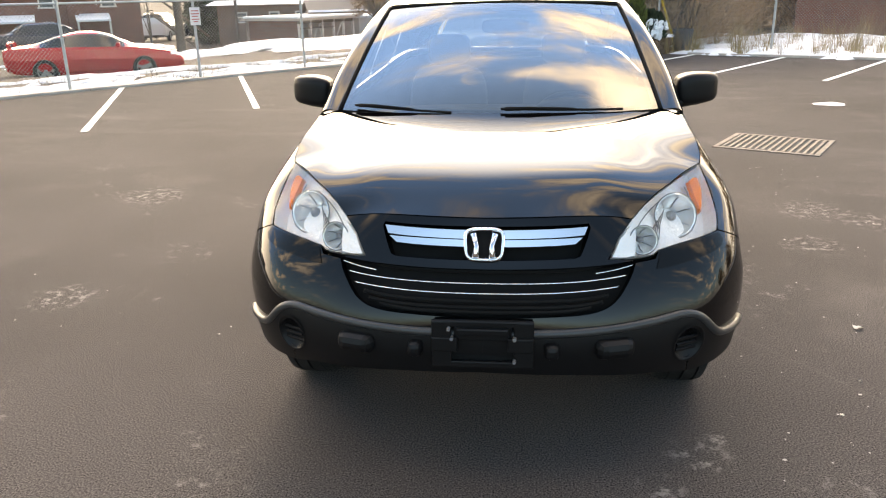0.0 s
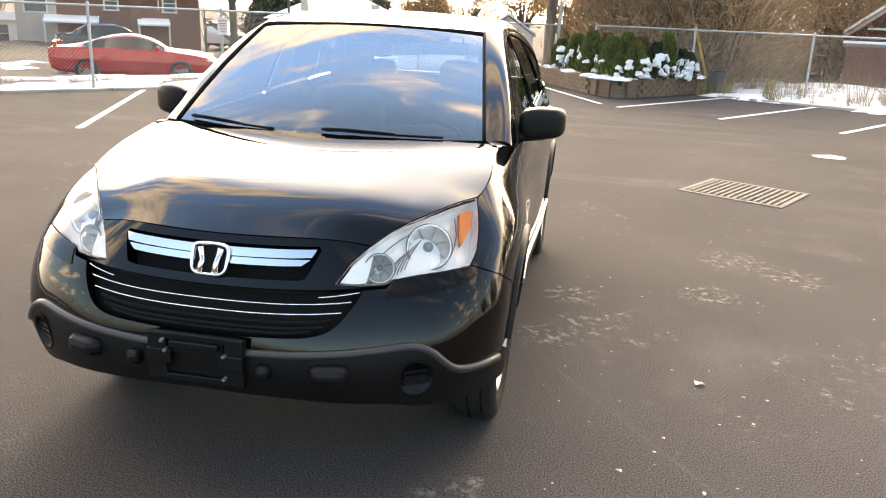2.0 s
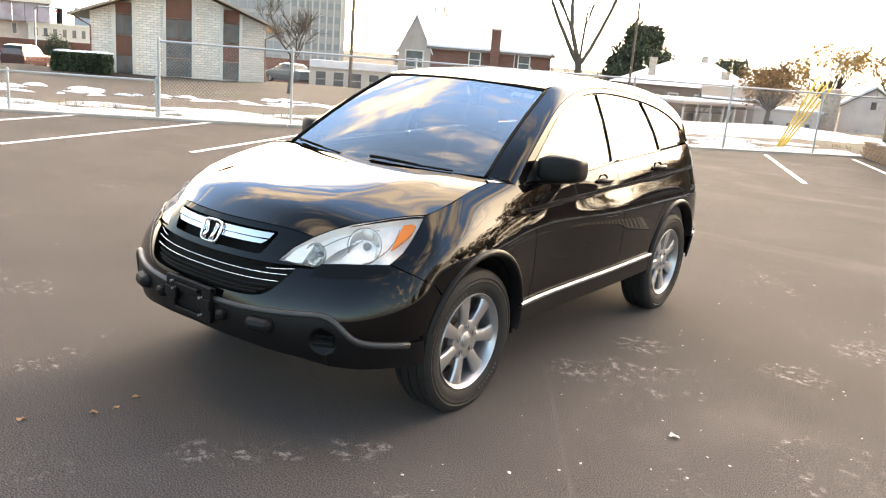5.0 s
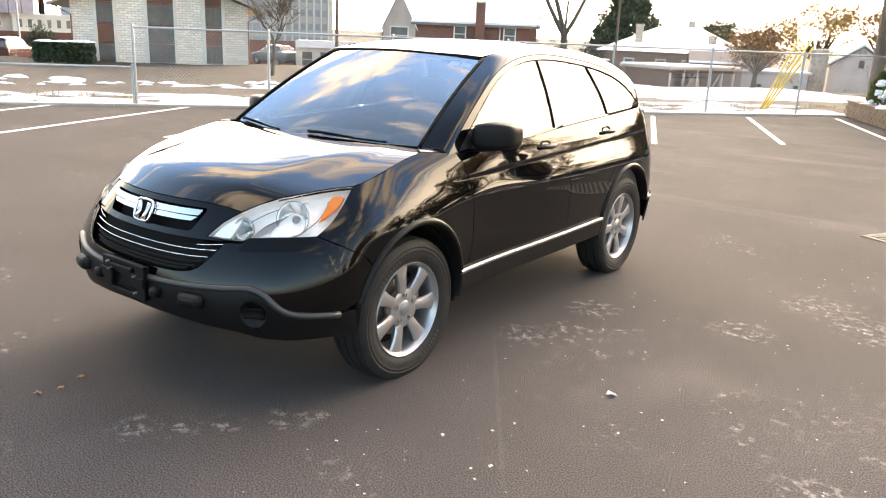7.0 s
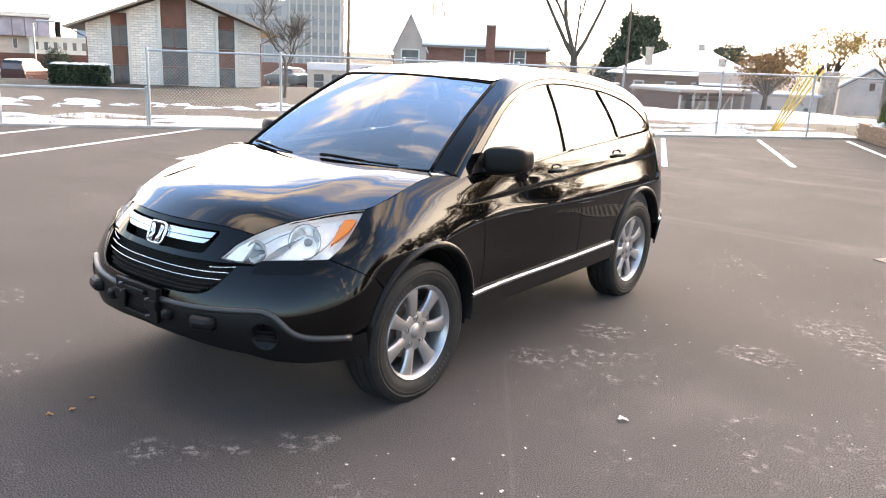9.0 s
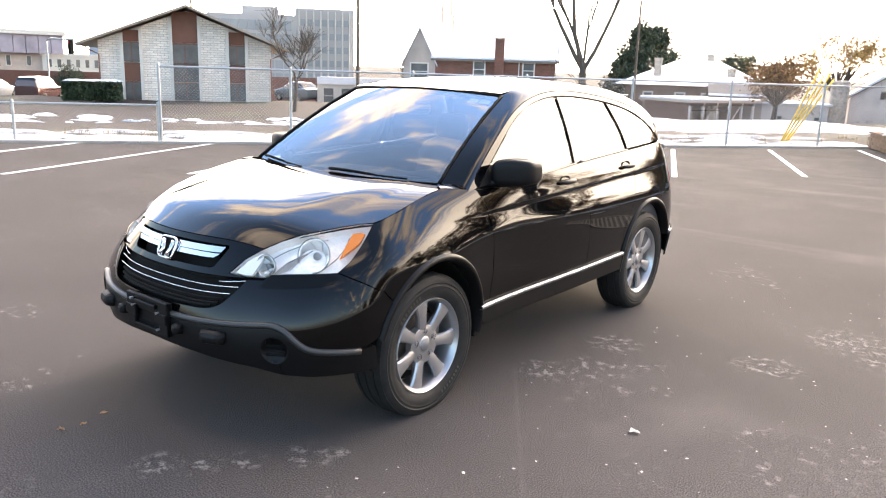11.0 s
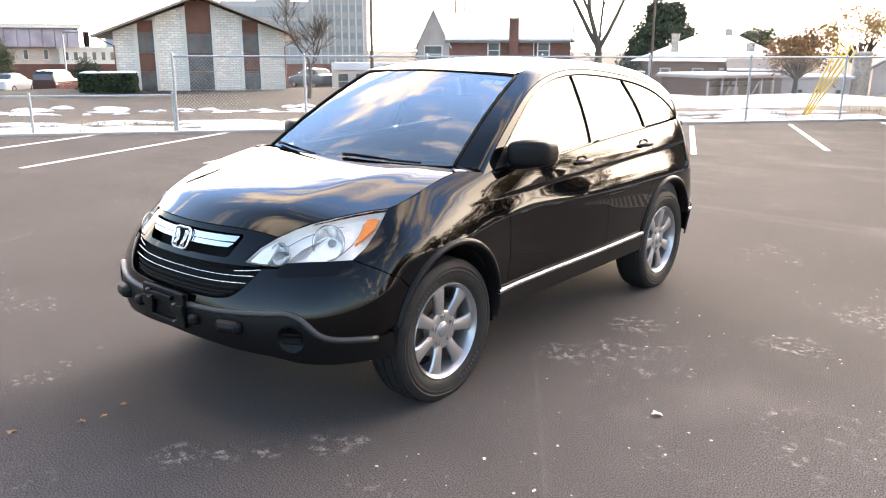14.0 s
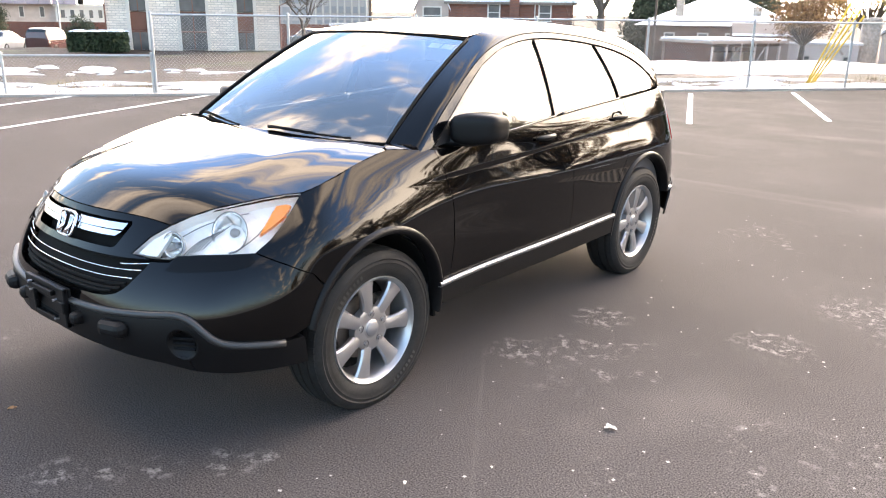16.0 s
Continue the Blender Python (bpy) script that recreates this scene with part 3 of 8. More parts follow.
def hood_form(x, y):
    """The bonnet's skin, with a raised middle between two soft creases."""
    x, y = np.atleast_1d(np.asarray(x, float)), np.atleast_1d(np.asarray(y, float))
    zc, xe, ze = spline(_hy, _hz, y), spline(_ey, _ex, y), spline(_ey, _ez, y)
    r = np.clip(np.abs(x) / xe, 0, 1.3)
    xc = np.interp(y, (-2.15, -1.1), (0.40, 0.60))
    s = np.clip((np.abs(x) - xc + 0.09) / 0.20, 0, 1)
    dome = 0.010 * (1 - s * s * (3 - 2 * s)) * np.clip((y + 2.20) / 0.7, 0, 1) * np.clip((-1.0 - y) / 0.5, 0, 1)
    return np.stack([x, y, zc - (zc - ze) * r ** 2.3 + dome], 1)


_rim_dz = _rim[:, 2] - hood_form(_rim[:, 0], _rim[:, 1])[:, 2]


def hood(x, y):
    """The bonnet, drawn to meet wings, lamps and grille along its rim."""
    p = hood_form(x, y)
    d2 = (np.abs(p[:, :1]) - _rim[None, :, 0]) ** 2 + (p[:, 1:2] - _rim[None, :, 1]) ** 2
    w = np.exp(-(d2 - d2.min(1, keepdims=True)) / 0.07 ** 2)
    p[:, 2] += (w * _rim_dz).sum(1) / w.sum(1) * np.exp(-d2.min(1) / 0.16 ** 2)
    return p


_ry, _rz = (-0.50, -0.36, -0.1, 0.3, 0.8, 1.3, 1.75, 2.0), (1.585, 1.628, 1.672, 1.70, 1.690, 1.635, 1.53, 1.455)


def roof(x, y):
    x, y = np.atleast_1d(np.asarray(x, float)), np.atleast_1d(np.asarray(y, float))
    return np.stack([x, y, spline(_ry, _rz, y) - 0.030 * (np.abs(x) / 0.58) ** 2.2], 1)


def screen(a, b):
    """The windscreen: a across (-1 to 1), b from its foot to the roof."""
    a, b = np.atleast_1d(np.asarray(a, float)), np.atleast_1d(np.asarray(b, float))
    foot = np.stack([0.735 * a, -1.165 + 0.125 * a * a, 1.148 + 0.009 * a * a], 1)
    head = np.stack([0.605 * a, -0.375 + 0.085 * a * a, 1.622 - 0.027 * a * a], 1)
    p = foot + (head - foot) * b[:, None]
    w = (0.022 * 4 * b * (1 - b))[:, None]
    return p + w * np.array([0.0, -0.5, 0.86])


def inside(poly, x, y):
    """Which of the points x, y lie in the polygon."""
    r = np.zeros(x.shape, bool)
    for (x0, y0), (x1, y1) in zip(poly, np.roll(poly, -1, axis=0)):
        if y0 != y1:
            r ^= ((y0 > y) != (y1 > y)) & (x < (x1 - x0) * (y - y0) / (y1 - y0) + x0)
    return r


def clip_cell(poly, x0, y0, x1, y1):
    for axis, lim, sign in ((0, x0, 1), (0, x1, -1), (1, y0, 1), (1, y1, -1)):
        res = []
        for i in range(len(poly)):
            p, q = poly[i - 1], poly[i]
            dp, dq = sign * (p[axis] - lim), sign * (q[axis] - lim)
            if (dp < 0) != (dq < 0):
                f = dp / (dp - dq)
                res.append((p[0] + f * (q[0] - p[0]), p[1] + f * (q[1] - p[1])))
            if dq >= 0:
                res.append(q)
        poly = res
        if len(poly) < 3:
            return []
    return poly


def normals(surf, a, b, e=0.004):
    n = np.cross(surf(a + e, b) - surf(a - e, b), surf(a, b + e) - surf(a, b - e))
    return n / np.maximum(np.linalg.norm(n, axis=1, keepdims=True), 1e-9)


def shrink(poly, d):
    """The polygon drawn in by d on all sides."""
    p = np.asarray(poly, float)
    area = np.sum(p[:, 0] * np.roll(p[:, 1], -1) - np.roll(p[:, 0], -1) * p[:, 1])
    t = np.roll(p, -1, axis=0) - p
    t /= np.maximum(np.linalg.norm(t, axis=1, keepdims=True), 1e-9)
    n = np.stack([-t[:, 1], t[:, 0]], 1) * (1 if area > 0 else -1)
    m = n + np.roll(n, 1, axis=0)
    m /= np.maximum(np.sum(m * n, 1, keepdims=True), 0.5)
    return p + m * d


def dense(poly, step):
    res = []
    for p, q in zip(poly, np.roll(poly, -1, axis=0)):
        k = max(1, int(np.hypot(*(q - p)) / step))
        res += [p + (q - p) * i / k for i in range(k)]
    return np.array(res)


def panel(name, poly, surf, mat, parent, label="", cell=0.02, gap=0.002, lip=0.012, out=0.0, sides=(1,), flip=False, scale=(1, 1)):
    """A pressed panel: a polygon of the surface's own two coordinates, laid on it with smooth normals and a turned-in rim.
    sides: 1 as given, -1 mirrored; with both, one mesh holds the two halves."""
    mid = np.abs(np.asarray(poly, float)[:, 0]) < 1e-3
    poly = shrink(poly, gap)
    if len(sides) == 2:
        poly[mid, 0] = 0
    poly = dense(poly, cell * 1.5)
    if np.sum(poly[:, 0] * np.roll(poly[:, 1], -1) - np.roll(poly[:, 0], -1) * poly[:, 1]) < 0:
        poly = poly[::-1]
    lo, hi = poly.min(0), poly.max(0)
    ca, cb = cell * scale[0], cell * scale[1]
    na, nb = int(np.ceil((hi[0] - lo[0]) / ca)) + 1, int(np.ceil((hi[1] - lo[1]) / cb)) + 1
    ga, gb = lo[0] + ca * np.arange(na), lo[1] + cb * np.arange(nb)
    gx, gy = np.meshgrid(ga, gb)
    ins = inside(poly, gx, gy).astype(int)
    touched = set()
    fine = dense(poly, min(ca, cb) * 0.45)
    for i, j in zip(((fine[:, 0] - lo[0]) / ca).astype(int), ((fine[:, 1] - lo[1]) / cb).astype(int)):
        touched.add((i, j))
    pts, faces, seen = [], [], {}

    def vert(x, y):
        k = (round(x, 6), round(y, 6))
        if k not in seen:
            seen[k] = len(pts)
            pts.append((x, y))
        return seen[k]

    plist = [tuple(p) for p in poly]
    for j in range(nb - 1):
        for i in range(na - 1):
            c = ins[j, i] + ins[j, i + 1] + ins[j + 1, i] + ins[j + 1, i + 1]
            if (i, j) in touched or 0 < c < 4:
                cl = clip_cell(plist, ga[i], gb[j], ga[i + 1], gb[j + 1])
                ids = []
                for p in cl:
                    v = vert(*p)
                    if v not in ids:
                        ids.append(v)
                if len(ids) > 2:
                    faces.append(ids)
            elif c == 4:
                faces.append([vert(ga[i], gb[j]), vert(ga[i + 1], gb[j]), vert(ga[i + 1], gb[j + 1]), vert(ga[i], gb[j + 1])])
    q = np.array(pts)
    n = normals(surf, q[:, 0], q[:, 1]) * (-1 if flip else 1)
    p3 = surf(q[:, 0], q[:, 1]) + n * out
    if flip:
        faces = [f[::-1] for f in faces]
    # turned-in rim
    rn = normals(surf, poly[:, 0], poly[:, 1]) * (-1 if flip else 1)
    r0 = surf(poly[:, 0], poly[:, 1]) + rn * out
    o, k = len(p3), len(poly)
    if lip:
        p3 = np.concatenate([p3, r0, r0 - rn * lip])
        faces += [[o + i, o + (i + 1) % k, o + k + (i + 1) % k, o + k + i] for i in range(k)]
        n = np.concatenate([n, np.zeros((2 * k, 3))])
    verts, allf, alln = [], [], []
    for s in sides:
        b = len(verts)
        verts += [(s * x, y, z) for x, y, z in p3]
        allf += [[b + i for i in (f if s > 0 else f[::-1])] for f in faces]
        alln += [(s * x, y, z) for x, y, z in n]
    me = bpy.data.meshes.new(name)
    me.from_pydata(verts, [], allf)
    me.polygons.foreach_set("use_smooth", [True] * len(me.polygons))
    me.normals_split_custom_set_from_vertices([tuple(v) for v in alln])
    return put_mesh(name, me, mat, parent, label)


def strip_between(a, b, ta, tb, rows=10):
    """A smooth skin from curve a to curve b that leaves each along its own way (ta, tb)."""
    a, b, ta, tb = (np.asarray(v, float) for v in (a, b, ta, tb))
    d = np.linalg.norm(b - a, axis=1, keepdims=True)
    ta, tb = ta / np.linalg.norm(ta, axis=1, keepdims=True) * d, tb / np.linalg.norm(tb, axis=1, keepdims=True) * d
    s = np.linspace(0, 1, rows)[:, None, None]
    g = (2 * s ** 3 - 3 * s ** 2 + 1) * a + (s ** 3 - 2 * s ** 2 + s) * ta + (-2 * s ** 3 + 3 * s ** 2) * b + (s ** 3 - s ** 2) * tb
    return g


def grid_mesh(name, g, mat, parent, label="", sides=(1,), flip=False):
    """A mesh over a grid of points [row, column, xyz]."""
    r, c = g.shape[:2]
    base = g.reshape(-1, 3)
    v, f = [], []
    for s in sides:
        o = len(v)
        v += [(s * x, y, z) for x, y, z in base]
        for i in range(r - 1):
            for j in range(c - 1):
                q = (o + i * c + j, o + i * c + j + 1, o + (i + 1) * c + j + 1, o + (i + 1) * c + j)
                f.append(q if (s > 0) != flip else q[::-1])
    return put_mesh(name, mesh_of(name, v, f, True), mat, parent, label)


car = thing("suv", "shiny black compact sport utility car parked on asphalt", "car", Matrix.Diagonal((1.012, 1.0, 1.010, 1)))
B2 = (1, -1)


def arc(cy, cz, r, a0, a1, n=30):
    return [(cy + r * math.cos(radians(a0 + (a1 - a0) * i / n)), cz + r * math.sin(radians(a0 + (a1 - a0) * i / n))) for i in range(n + 1)]


# outlines shared by neighbouring panels
HL_BOT = [(.412, .818), (.50, .814), (.570, .815), (.590, .826), (.66, .833), (.74, .838), (.823, .843)]
ARCH_F, ARCH_R = (-1.305, 0.397, 0.434), (1.31, 0.395, 0.430)
DOORLINE_F = [(-0.865, 1.122), (-0.835, 1.05), (-0.80, .93), (-0.78, .80), (-0.775, .66), (-0.80, .50), (-0.81, .37)]
DOORLINE_M = [(0.262, 1.177), (0.275, 1.10), (0.30, 1.00), (0.325, .85), (0.335, .70), (0.325, .50), (0.315, .37)]
DOORLINE_R = [(1.06, 1.217), (1.07, 1.12), (1.07, 1.0), (1.04, .90), (0.975, .80), (0.895, .70), (0.86, .60), (0.85, .50), (0.85, .37)]


def fender():
    p = on_nose(*HL_OUT[::-1]) + on_side((-1.80, .795), (-1.70, .742))
    p += on_side(*[q for q in arc(*ARCH_F, 140, -2)]) + on_side((-0.885, .37)) + on_side(*DOORLINE_F[::-1]) + on_side((-1.0, 1.136))
    return p + on_side(*HOODLINE[::-1])


for s in B2:
    fe = panel("fender", fender(), body, PAINT, car, sides=(s,), cell=0.011)
    fd = panel("front_door", on_side(*curve(DOORLINE_F, 24)) + on_side(*curve(DOORLINE_M, 24)[::-1]) + on_side(*[(y, float(belt(y)[0])) for y in np.linspace(.25, -.85, 30)]),
               body, PAINT, car, sides=(s,), cell=0.010)
    rd = panel("rear_door", on_side(*curve(DOORLINE_M, 24)) + on_side(*curve(DOORLINE_R, 30)[::-1]) + on_side(*[(y, float(belt(y)[0])) for y in np.linspace(1.05, .27, 24)]),
               body, PAINT, car, sides=(s,), cell=0.010)
    qp = on_side(*curve(DOORLINE_R, 30)) + on_side(*arc(*ARCH_R, 178, 20)) + on_side((1.76, .52), (1.93, .56), (1.94, .80), (1.91, 1.0), (1.89, 1.25))
    panel("rear_quarter", qp + on_side(*[(y, float(belt(y)[0])) for y in np.linspace(1.87, 1.08, 20)]), body, PAINT, car, sides=(s,), cell=0.012)
    # windows
    GLASS_TOP = curve([(-0.74, 1.225), (-0.52, 1.372), (-0.30, 1.490), (-0.03, 1.568), (0.28, 1.598), (0.6, 1.585), (1.0, 1.538), (1.3, 1.470), (1.53, 1.37), (1.69, 1.258)], 90)
    up = lambda y0, y1: [tuple(q) for q in GLASS_TOP if y0 <= q[0] <= y1]
    bl = lambda y0, y1, n=16: [(y, float(belt(y)[0]) + 0.012) for y in np.linspace(y0, y1, n)]
    fg = [(-0.735, float(belt(-.735)[0]) + .012)] + up(-.74, .235) + [(0.245, 1.590)] + bl(.215, -.735)
    rg = [(0.300, 1.592)] + up(.305, .885) + [(.900, 1.545), (.965, 1.42), (1.010, 1.30), (1.020, 1.235)] + bl(1.018, .290)
    qg = [(0.950, 1.536)] + up(.955, 1.69) + bl(1.69, 1.115) + [(1.095, 1.30), (1.03, 1.42)]
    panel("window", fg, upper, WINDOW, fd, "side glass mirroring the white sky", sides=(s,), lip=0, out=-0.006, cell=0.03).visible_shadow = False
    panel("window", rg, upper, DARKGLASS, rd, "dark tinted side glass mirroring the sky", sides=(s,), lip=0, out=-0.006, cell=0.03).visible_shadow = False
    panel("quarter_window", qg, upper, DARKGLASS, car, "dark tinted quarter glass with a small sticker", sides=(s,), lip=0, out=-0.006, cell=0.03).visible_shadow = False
    # black pillars and mirror corner between the panes
    panel("pillar_trim", [(0.235, 1.588), (0.308, 1.592), (0.296, 1.188), (0.208, 1.186)], upper, GLOSS, car, "gloss black pillar trim", sides=(s,), lip=0, out=-0.003, gap=0)
    panel("pillar_trim", [(0.888, 1.546), (0.958, 1.534), (1.04, 1.41), (1.105, 1.29), (1.120, 1.232), (1.012, 1.230), (1.002, 1.30), (.957, 1.42)], upper, GLOSS, car, "gloss black pillar trim", sides=(s,), lip=0, out=-0.003, gap=0)
    for nm, yz in (("window_seal", [(.243, 1.590), (.235, 1.40), (.213, 1.185)]), ("window_seal", [(.900, 1.548), (.962, 1.425), (1.008, 1.305), (1.022, 1.222)]), ("window_seal", GLASS_TOP[::6])):
        c = curve(yz, 20)
        q = upper(c[:, 0], c[:, 1])
        so = Soup(); so.tube([(s * (x + .001), y, z) for x, y, z in q], .0042 if len(yz) < 6 else .0022, 6)
        so.put(nm, MATT, car, "black rubber window seal", smooth=True)
    panel("mirror_base", [(-0.86, 1.132), (-0.82, 1.160), (-0.735, 1.228), (-0.70, 1.150)], upper, PLASTIC, car, "black plastic mirror corner", sides=(s,), out=0.004, gap=0)
    # frame round the windows, up to the roof
    OUT = curve([(-0.95, 1.118), (-0.77, 1.258), (-0.54, 1.404), (-0.31, 1.520), (-0.03, 1.598), (0.29, 1.628), (0.62, 1.615), (1.02, 1.568), (1.33, 1.505), (1.60, 1.41), (1.76, 1.33), (1.89, 1.25)], 100)
    frame_poly = [(-0.88, 1.128)] + [(-0.83, 1.158)] + [tuple(q) for q in GLASS_TOP] + [(1.71, 1.25)] + [(y, float(belt(y)[0]) + .004) for y in np.linspace(1.72, 1.88, 5)] + [tuple(q) for q in OUT[::-1]]
    panel("window_frame", frame_poly, upper, PAINT, car, sides=(s,), gap=0, cell=0.016)
    # pillar and roof rail: from the frame to windscreen and roof
    o3 = upper(OUT[:, 0], OUT[:, 1])
    inner = [tuple(screen(1.0, b)[0]) for b in np.linspace(0, 1, 8)]
    inner += [tuple(roof(x, y)[0]) for x, y in ((.60, -.20), (.592, 0.0), (.59, .3), (.59, .7), (.585, 1.1), (.57, 1.42), (.54, 1.68), (.50, 1.90))]
    i3 = curve(inner, 100)
    w = np.clip((np.arange(100) - 38) / 16, 0, 1)[:, None]
    to = upper(OUT[:, 0], OUT[:, 1] + 0.02) - o3
    ti = (1 - w) * np.array([-0.75, -0.60, 0.10]) + w * np.array([-1.0, 0, 0.10])
    g = strip_between(o3, i3, to, ti, 12)
    grid_mesh("roof_rail", g, PAINT, car, sides=(s,))
    so = Soup(); so.tube([(s * (x + .0005), y, z) for x, y, z in o3[4:]], .0028, 6)
    so.put("roof_seal", MATT, car, smooth=True)
    # bright strips under the glass
    for nm, y0, y1 in (("belt_moulding", -0.64, 0.24), ("belt_moulding", 0.29, 1.03)):
        ys = np.linspace(y0, y1, 24)
        c3 = upper(ys, belt(ys) + 0.006)
        so = Soup(); so.tube([(s * (x + .003), y, z) for x, y, z in c3], 0.006, 6)
        so.put(nm, GLOSS, fd if y0 < 0 else rd, smooth=True)

# bonnet, roof, windscreen
HOODEDGE = [tuple(q[:2]) for q in _rim] + [(.775, -1.09), (.5, -1.135), (.25, -1.17), (0.0, -1.18)]
panel("bonnet", HOODEDGE, hood, PAINT, car, sides=B2, cell=0.018, gap=0.0018, lip=0.02)
ROOFEDGE = [(0, -.372), (.3, -.352), (.60, -.29), (.60, -.2), (.592, 0), (.59, .3), (.59, .7), (.585, 1.1), (.57, 1.42), (.54, 1.68), (.50, 1.90), (0, 1.90)]
panel("roof", ROOFEDGE, roof, PAINT, car, sides=B2, cell=0.03, gap=0.0, lip=0.01)
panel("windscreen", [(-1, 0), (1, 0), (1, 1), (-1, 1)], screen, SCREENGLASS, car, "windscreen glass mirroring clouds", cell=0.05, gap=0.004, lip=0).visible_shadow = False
rim = Soup()
for a0, a1, b0, b1 in ((-1, -.955, 0, 1), (.955, 1, 0, 1), (-1, 1, 0, .045), (-1, 1, .965, 1)):
    na = 2 if abs(a1 - a0) < .2 else 24
    aa, bb = np.meshgrid(np.linspace(a0, a1, na), np.linspace(b0, b1, 2 if b1 - b0 < .2 else 24))
    q = screen(aa.ravel(), bb.ravel()) - np.array([0, -.002, .004])
    r, c = aa.shape
    rim.add(q, [(i * c + j, i * c + j + 1, (i + 1) * c + j + 1, (i + 1) * c + j) for i in range(r - 1) for j in range(c - 1)])
for s in B2:
    so = Soup(); so.tube([tuple(q) for q in screen(np.full(16, s * .995), np.linspace(.0, 1, 16)) + np.array([s * .004, -.001, .003])], .0085, 6)
    so.put("pillar_moulding", MATT, car, "black moulding beside the windscreen", smooth=True)
so = Soup(); so.tube([tuple(q) for q in screen(np.linspace(-1, 1, 24), np.full(24, 1.0)) + np.array([0, 0, .002])], .006, 6)
so.put("head_moulding", MATT, car, smooth=True)
rim.put("screen_border", MATT, car, "black printed border of the windscreen", smooth=True)
for i in (0, 1):
    q = screen(np.array([.72, .82, .82, .72]) + i * .115, np.array([.885, .882, .935, .94])) - np.array([0, -.003, .006])
    so = Soup(); so.add(q, [(0, 1, 2, 3)])
    so.put("sticker", STICKER, car, "pale paper inspection sticker")
# cowl between bonnet and glass
aa = np.linspace(-1, 1, 40)
g = np.stack([np.stack([0.79 * aa, -1.20 + .10 * aa ** 2, 1.128 + 0 * aa], 1), np.stack([0.79 * aa, -1.13 + .10 * aa ** 2, 1.128 + 0 * aa], 1), screen(aa, 0 * aa + .02) - np.array([0, 0, .004])])
grid_mesh("cowl", g, MATT, car, "black plastic cowl below the glass")
for s in B2:                                   # corner between wing, bonnet and windscreen pillar
    low = curve(body(*np.array(on_side((-1.125, 1.148), (-1.05, 1.143), (-1.0, 1.136), (-.93, 1.122))).T), 12)
    top = curve(np.array([(.778, -1.118, 1.1505), (.762, -1.085, 1.158), (.748, -1.06, 1.160), (.734, -1.037, 1.160)]), 12)
    k = np.linspace(0, 1, 5)[:, None, None]
    grid_mesh("wing_corner", low * (1 - k) + top * k + np.array([0, 0, .006]) * np.sin(np.pi * k), PAINT, car, sides=(s,))
# tailgate and rear glass
panel("tailgate", [(UMAX - .80, .60), (UMAX, .60), (UMAX, 1.245), (UMAX - .76, 1.245)], body, PAINT, car, sides=B2, cell=0.05)
aa = np.linspace(-1, 1, 20)
top3, bot3 = roof(aa * .50, 0 * aa + 1.90), np.array([body(UMAX - abs(a) * .70, 1.25)[0] * [np.sign(a) or 1, 1, 1] for a in aa])
grid_mesh("rear_glass", np.stack([bot3, top3]), DARKGLASS, car).visible_shadow = False
panel("rear_bumper", [(u_at(.55, y=1.93), .58), (u_at(.4, y=1.80), .54), (u_at(.4, y=1.76), .33), (UMAX, .33), (UMAX, .60), (UMAX - .8, .60)], body, PLASTIC, car, sides=B2, cell=0.03, out=0.02)
for s in B2:
    panel("tail_lamp", on_side((1.93, .84), (1.93, 1.17), (1.885, 1.19), (1.89, .98), (1.91, .86)) , body, REDLENS, car, "red tail lamp", sides=(s,), out=0.012, cell=0.03)
    so = Soup()
    ys = np.linspace(1.74, 1.95, 10)
    so.tube([(s * (x + .012), y, z) for x, y, z in np.concatenate([body(u_at(.53, y=y), .53) for y in ys])], .012, 8)
    so.put("bumper_strip", SATIN, car, "bright strip along the bumper", smooth=True)

# front bumper: painted cover, lower cladding with its raised lip
LIP = [(0, .606), (.17, .607), (.35, .611), (.50, .618), (.62, .626), (.69, .626), (.735, .606), (.775, .565), (.815, .527), (.86, .512), (.90, .505), (.932, .498)]
lipc = curve(LIP, 70)
GRILLE_IN = curve([(.505, .800), (.492, .770), (.47, .735), (.445, .703), (.41, .678), (.36, .664), (.25, .657), (.10, .653), (0, .652)], 40)
cover = on_nose(*[tuple(q) for q in lipc]) + on_side((-1.775, .52), *arc(*ARCH_F, 160, 141, 6), (-1.70, .742), (-1.80, .795))
cover += on_nose(*HL_BOT[::-1][:4]) + on_nose((.575, .803), *[tuple(q) for q in GRILLE_IN])
bumper = panel("front_bumper", cover, body, PAINT, car, sides=B2, cell=0.014, lip=0.03)
# mask round the upper grille, between the lamps
mask = on_nose(*HL_TOP[6:]) + on_nose((.50, .806), (.40, .800), (.20, .797), (0, .796), (0, .826), (.15, .826), (.30, .828), (.318, .834), (.352, .914), (.346, .924), (0, .926), *[tuple(q) for q in curve(NOSE_SEAM, 24)[:-1]])
grille = panel("grille", mask, body, PAINT, car, "black grille surround with chrome bar and strips", sides=B2, cell=0.0069, lip=0.05)
panel("grille_back", on_nose((0, .63), (.45, .63), (.53, .80), (.40, .95), (0, .95)), body, MATT, grille, sides=B2, out=-0.055, lip=0, cell=0.03)


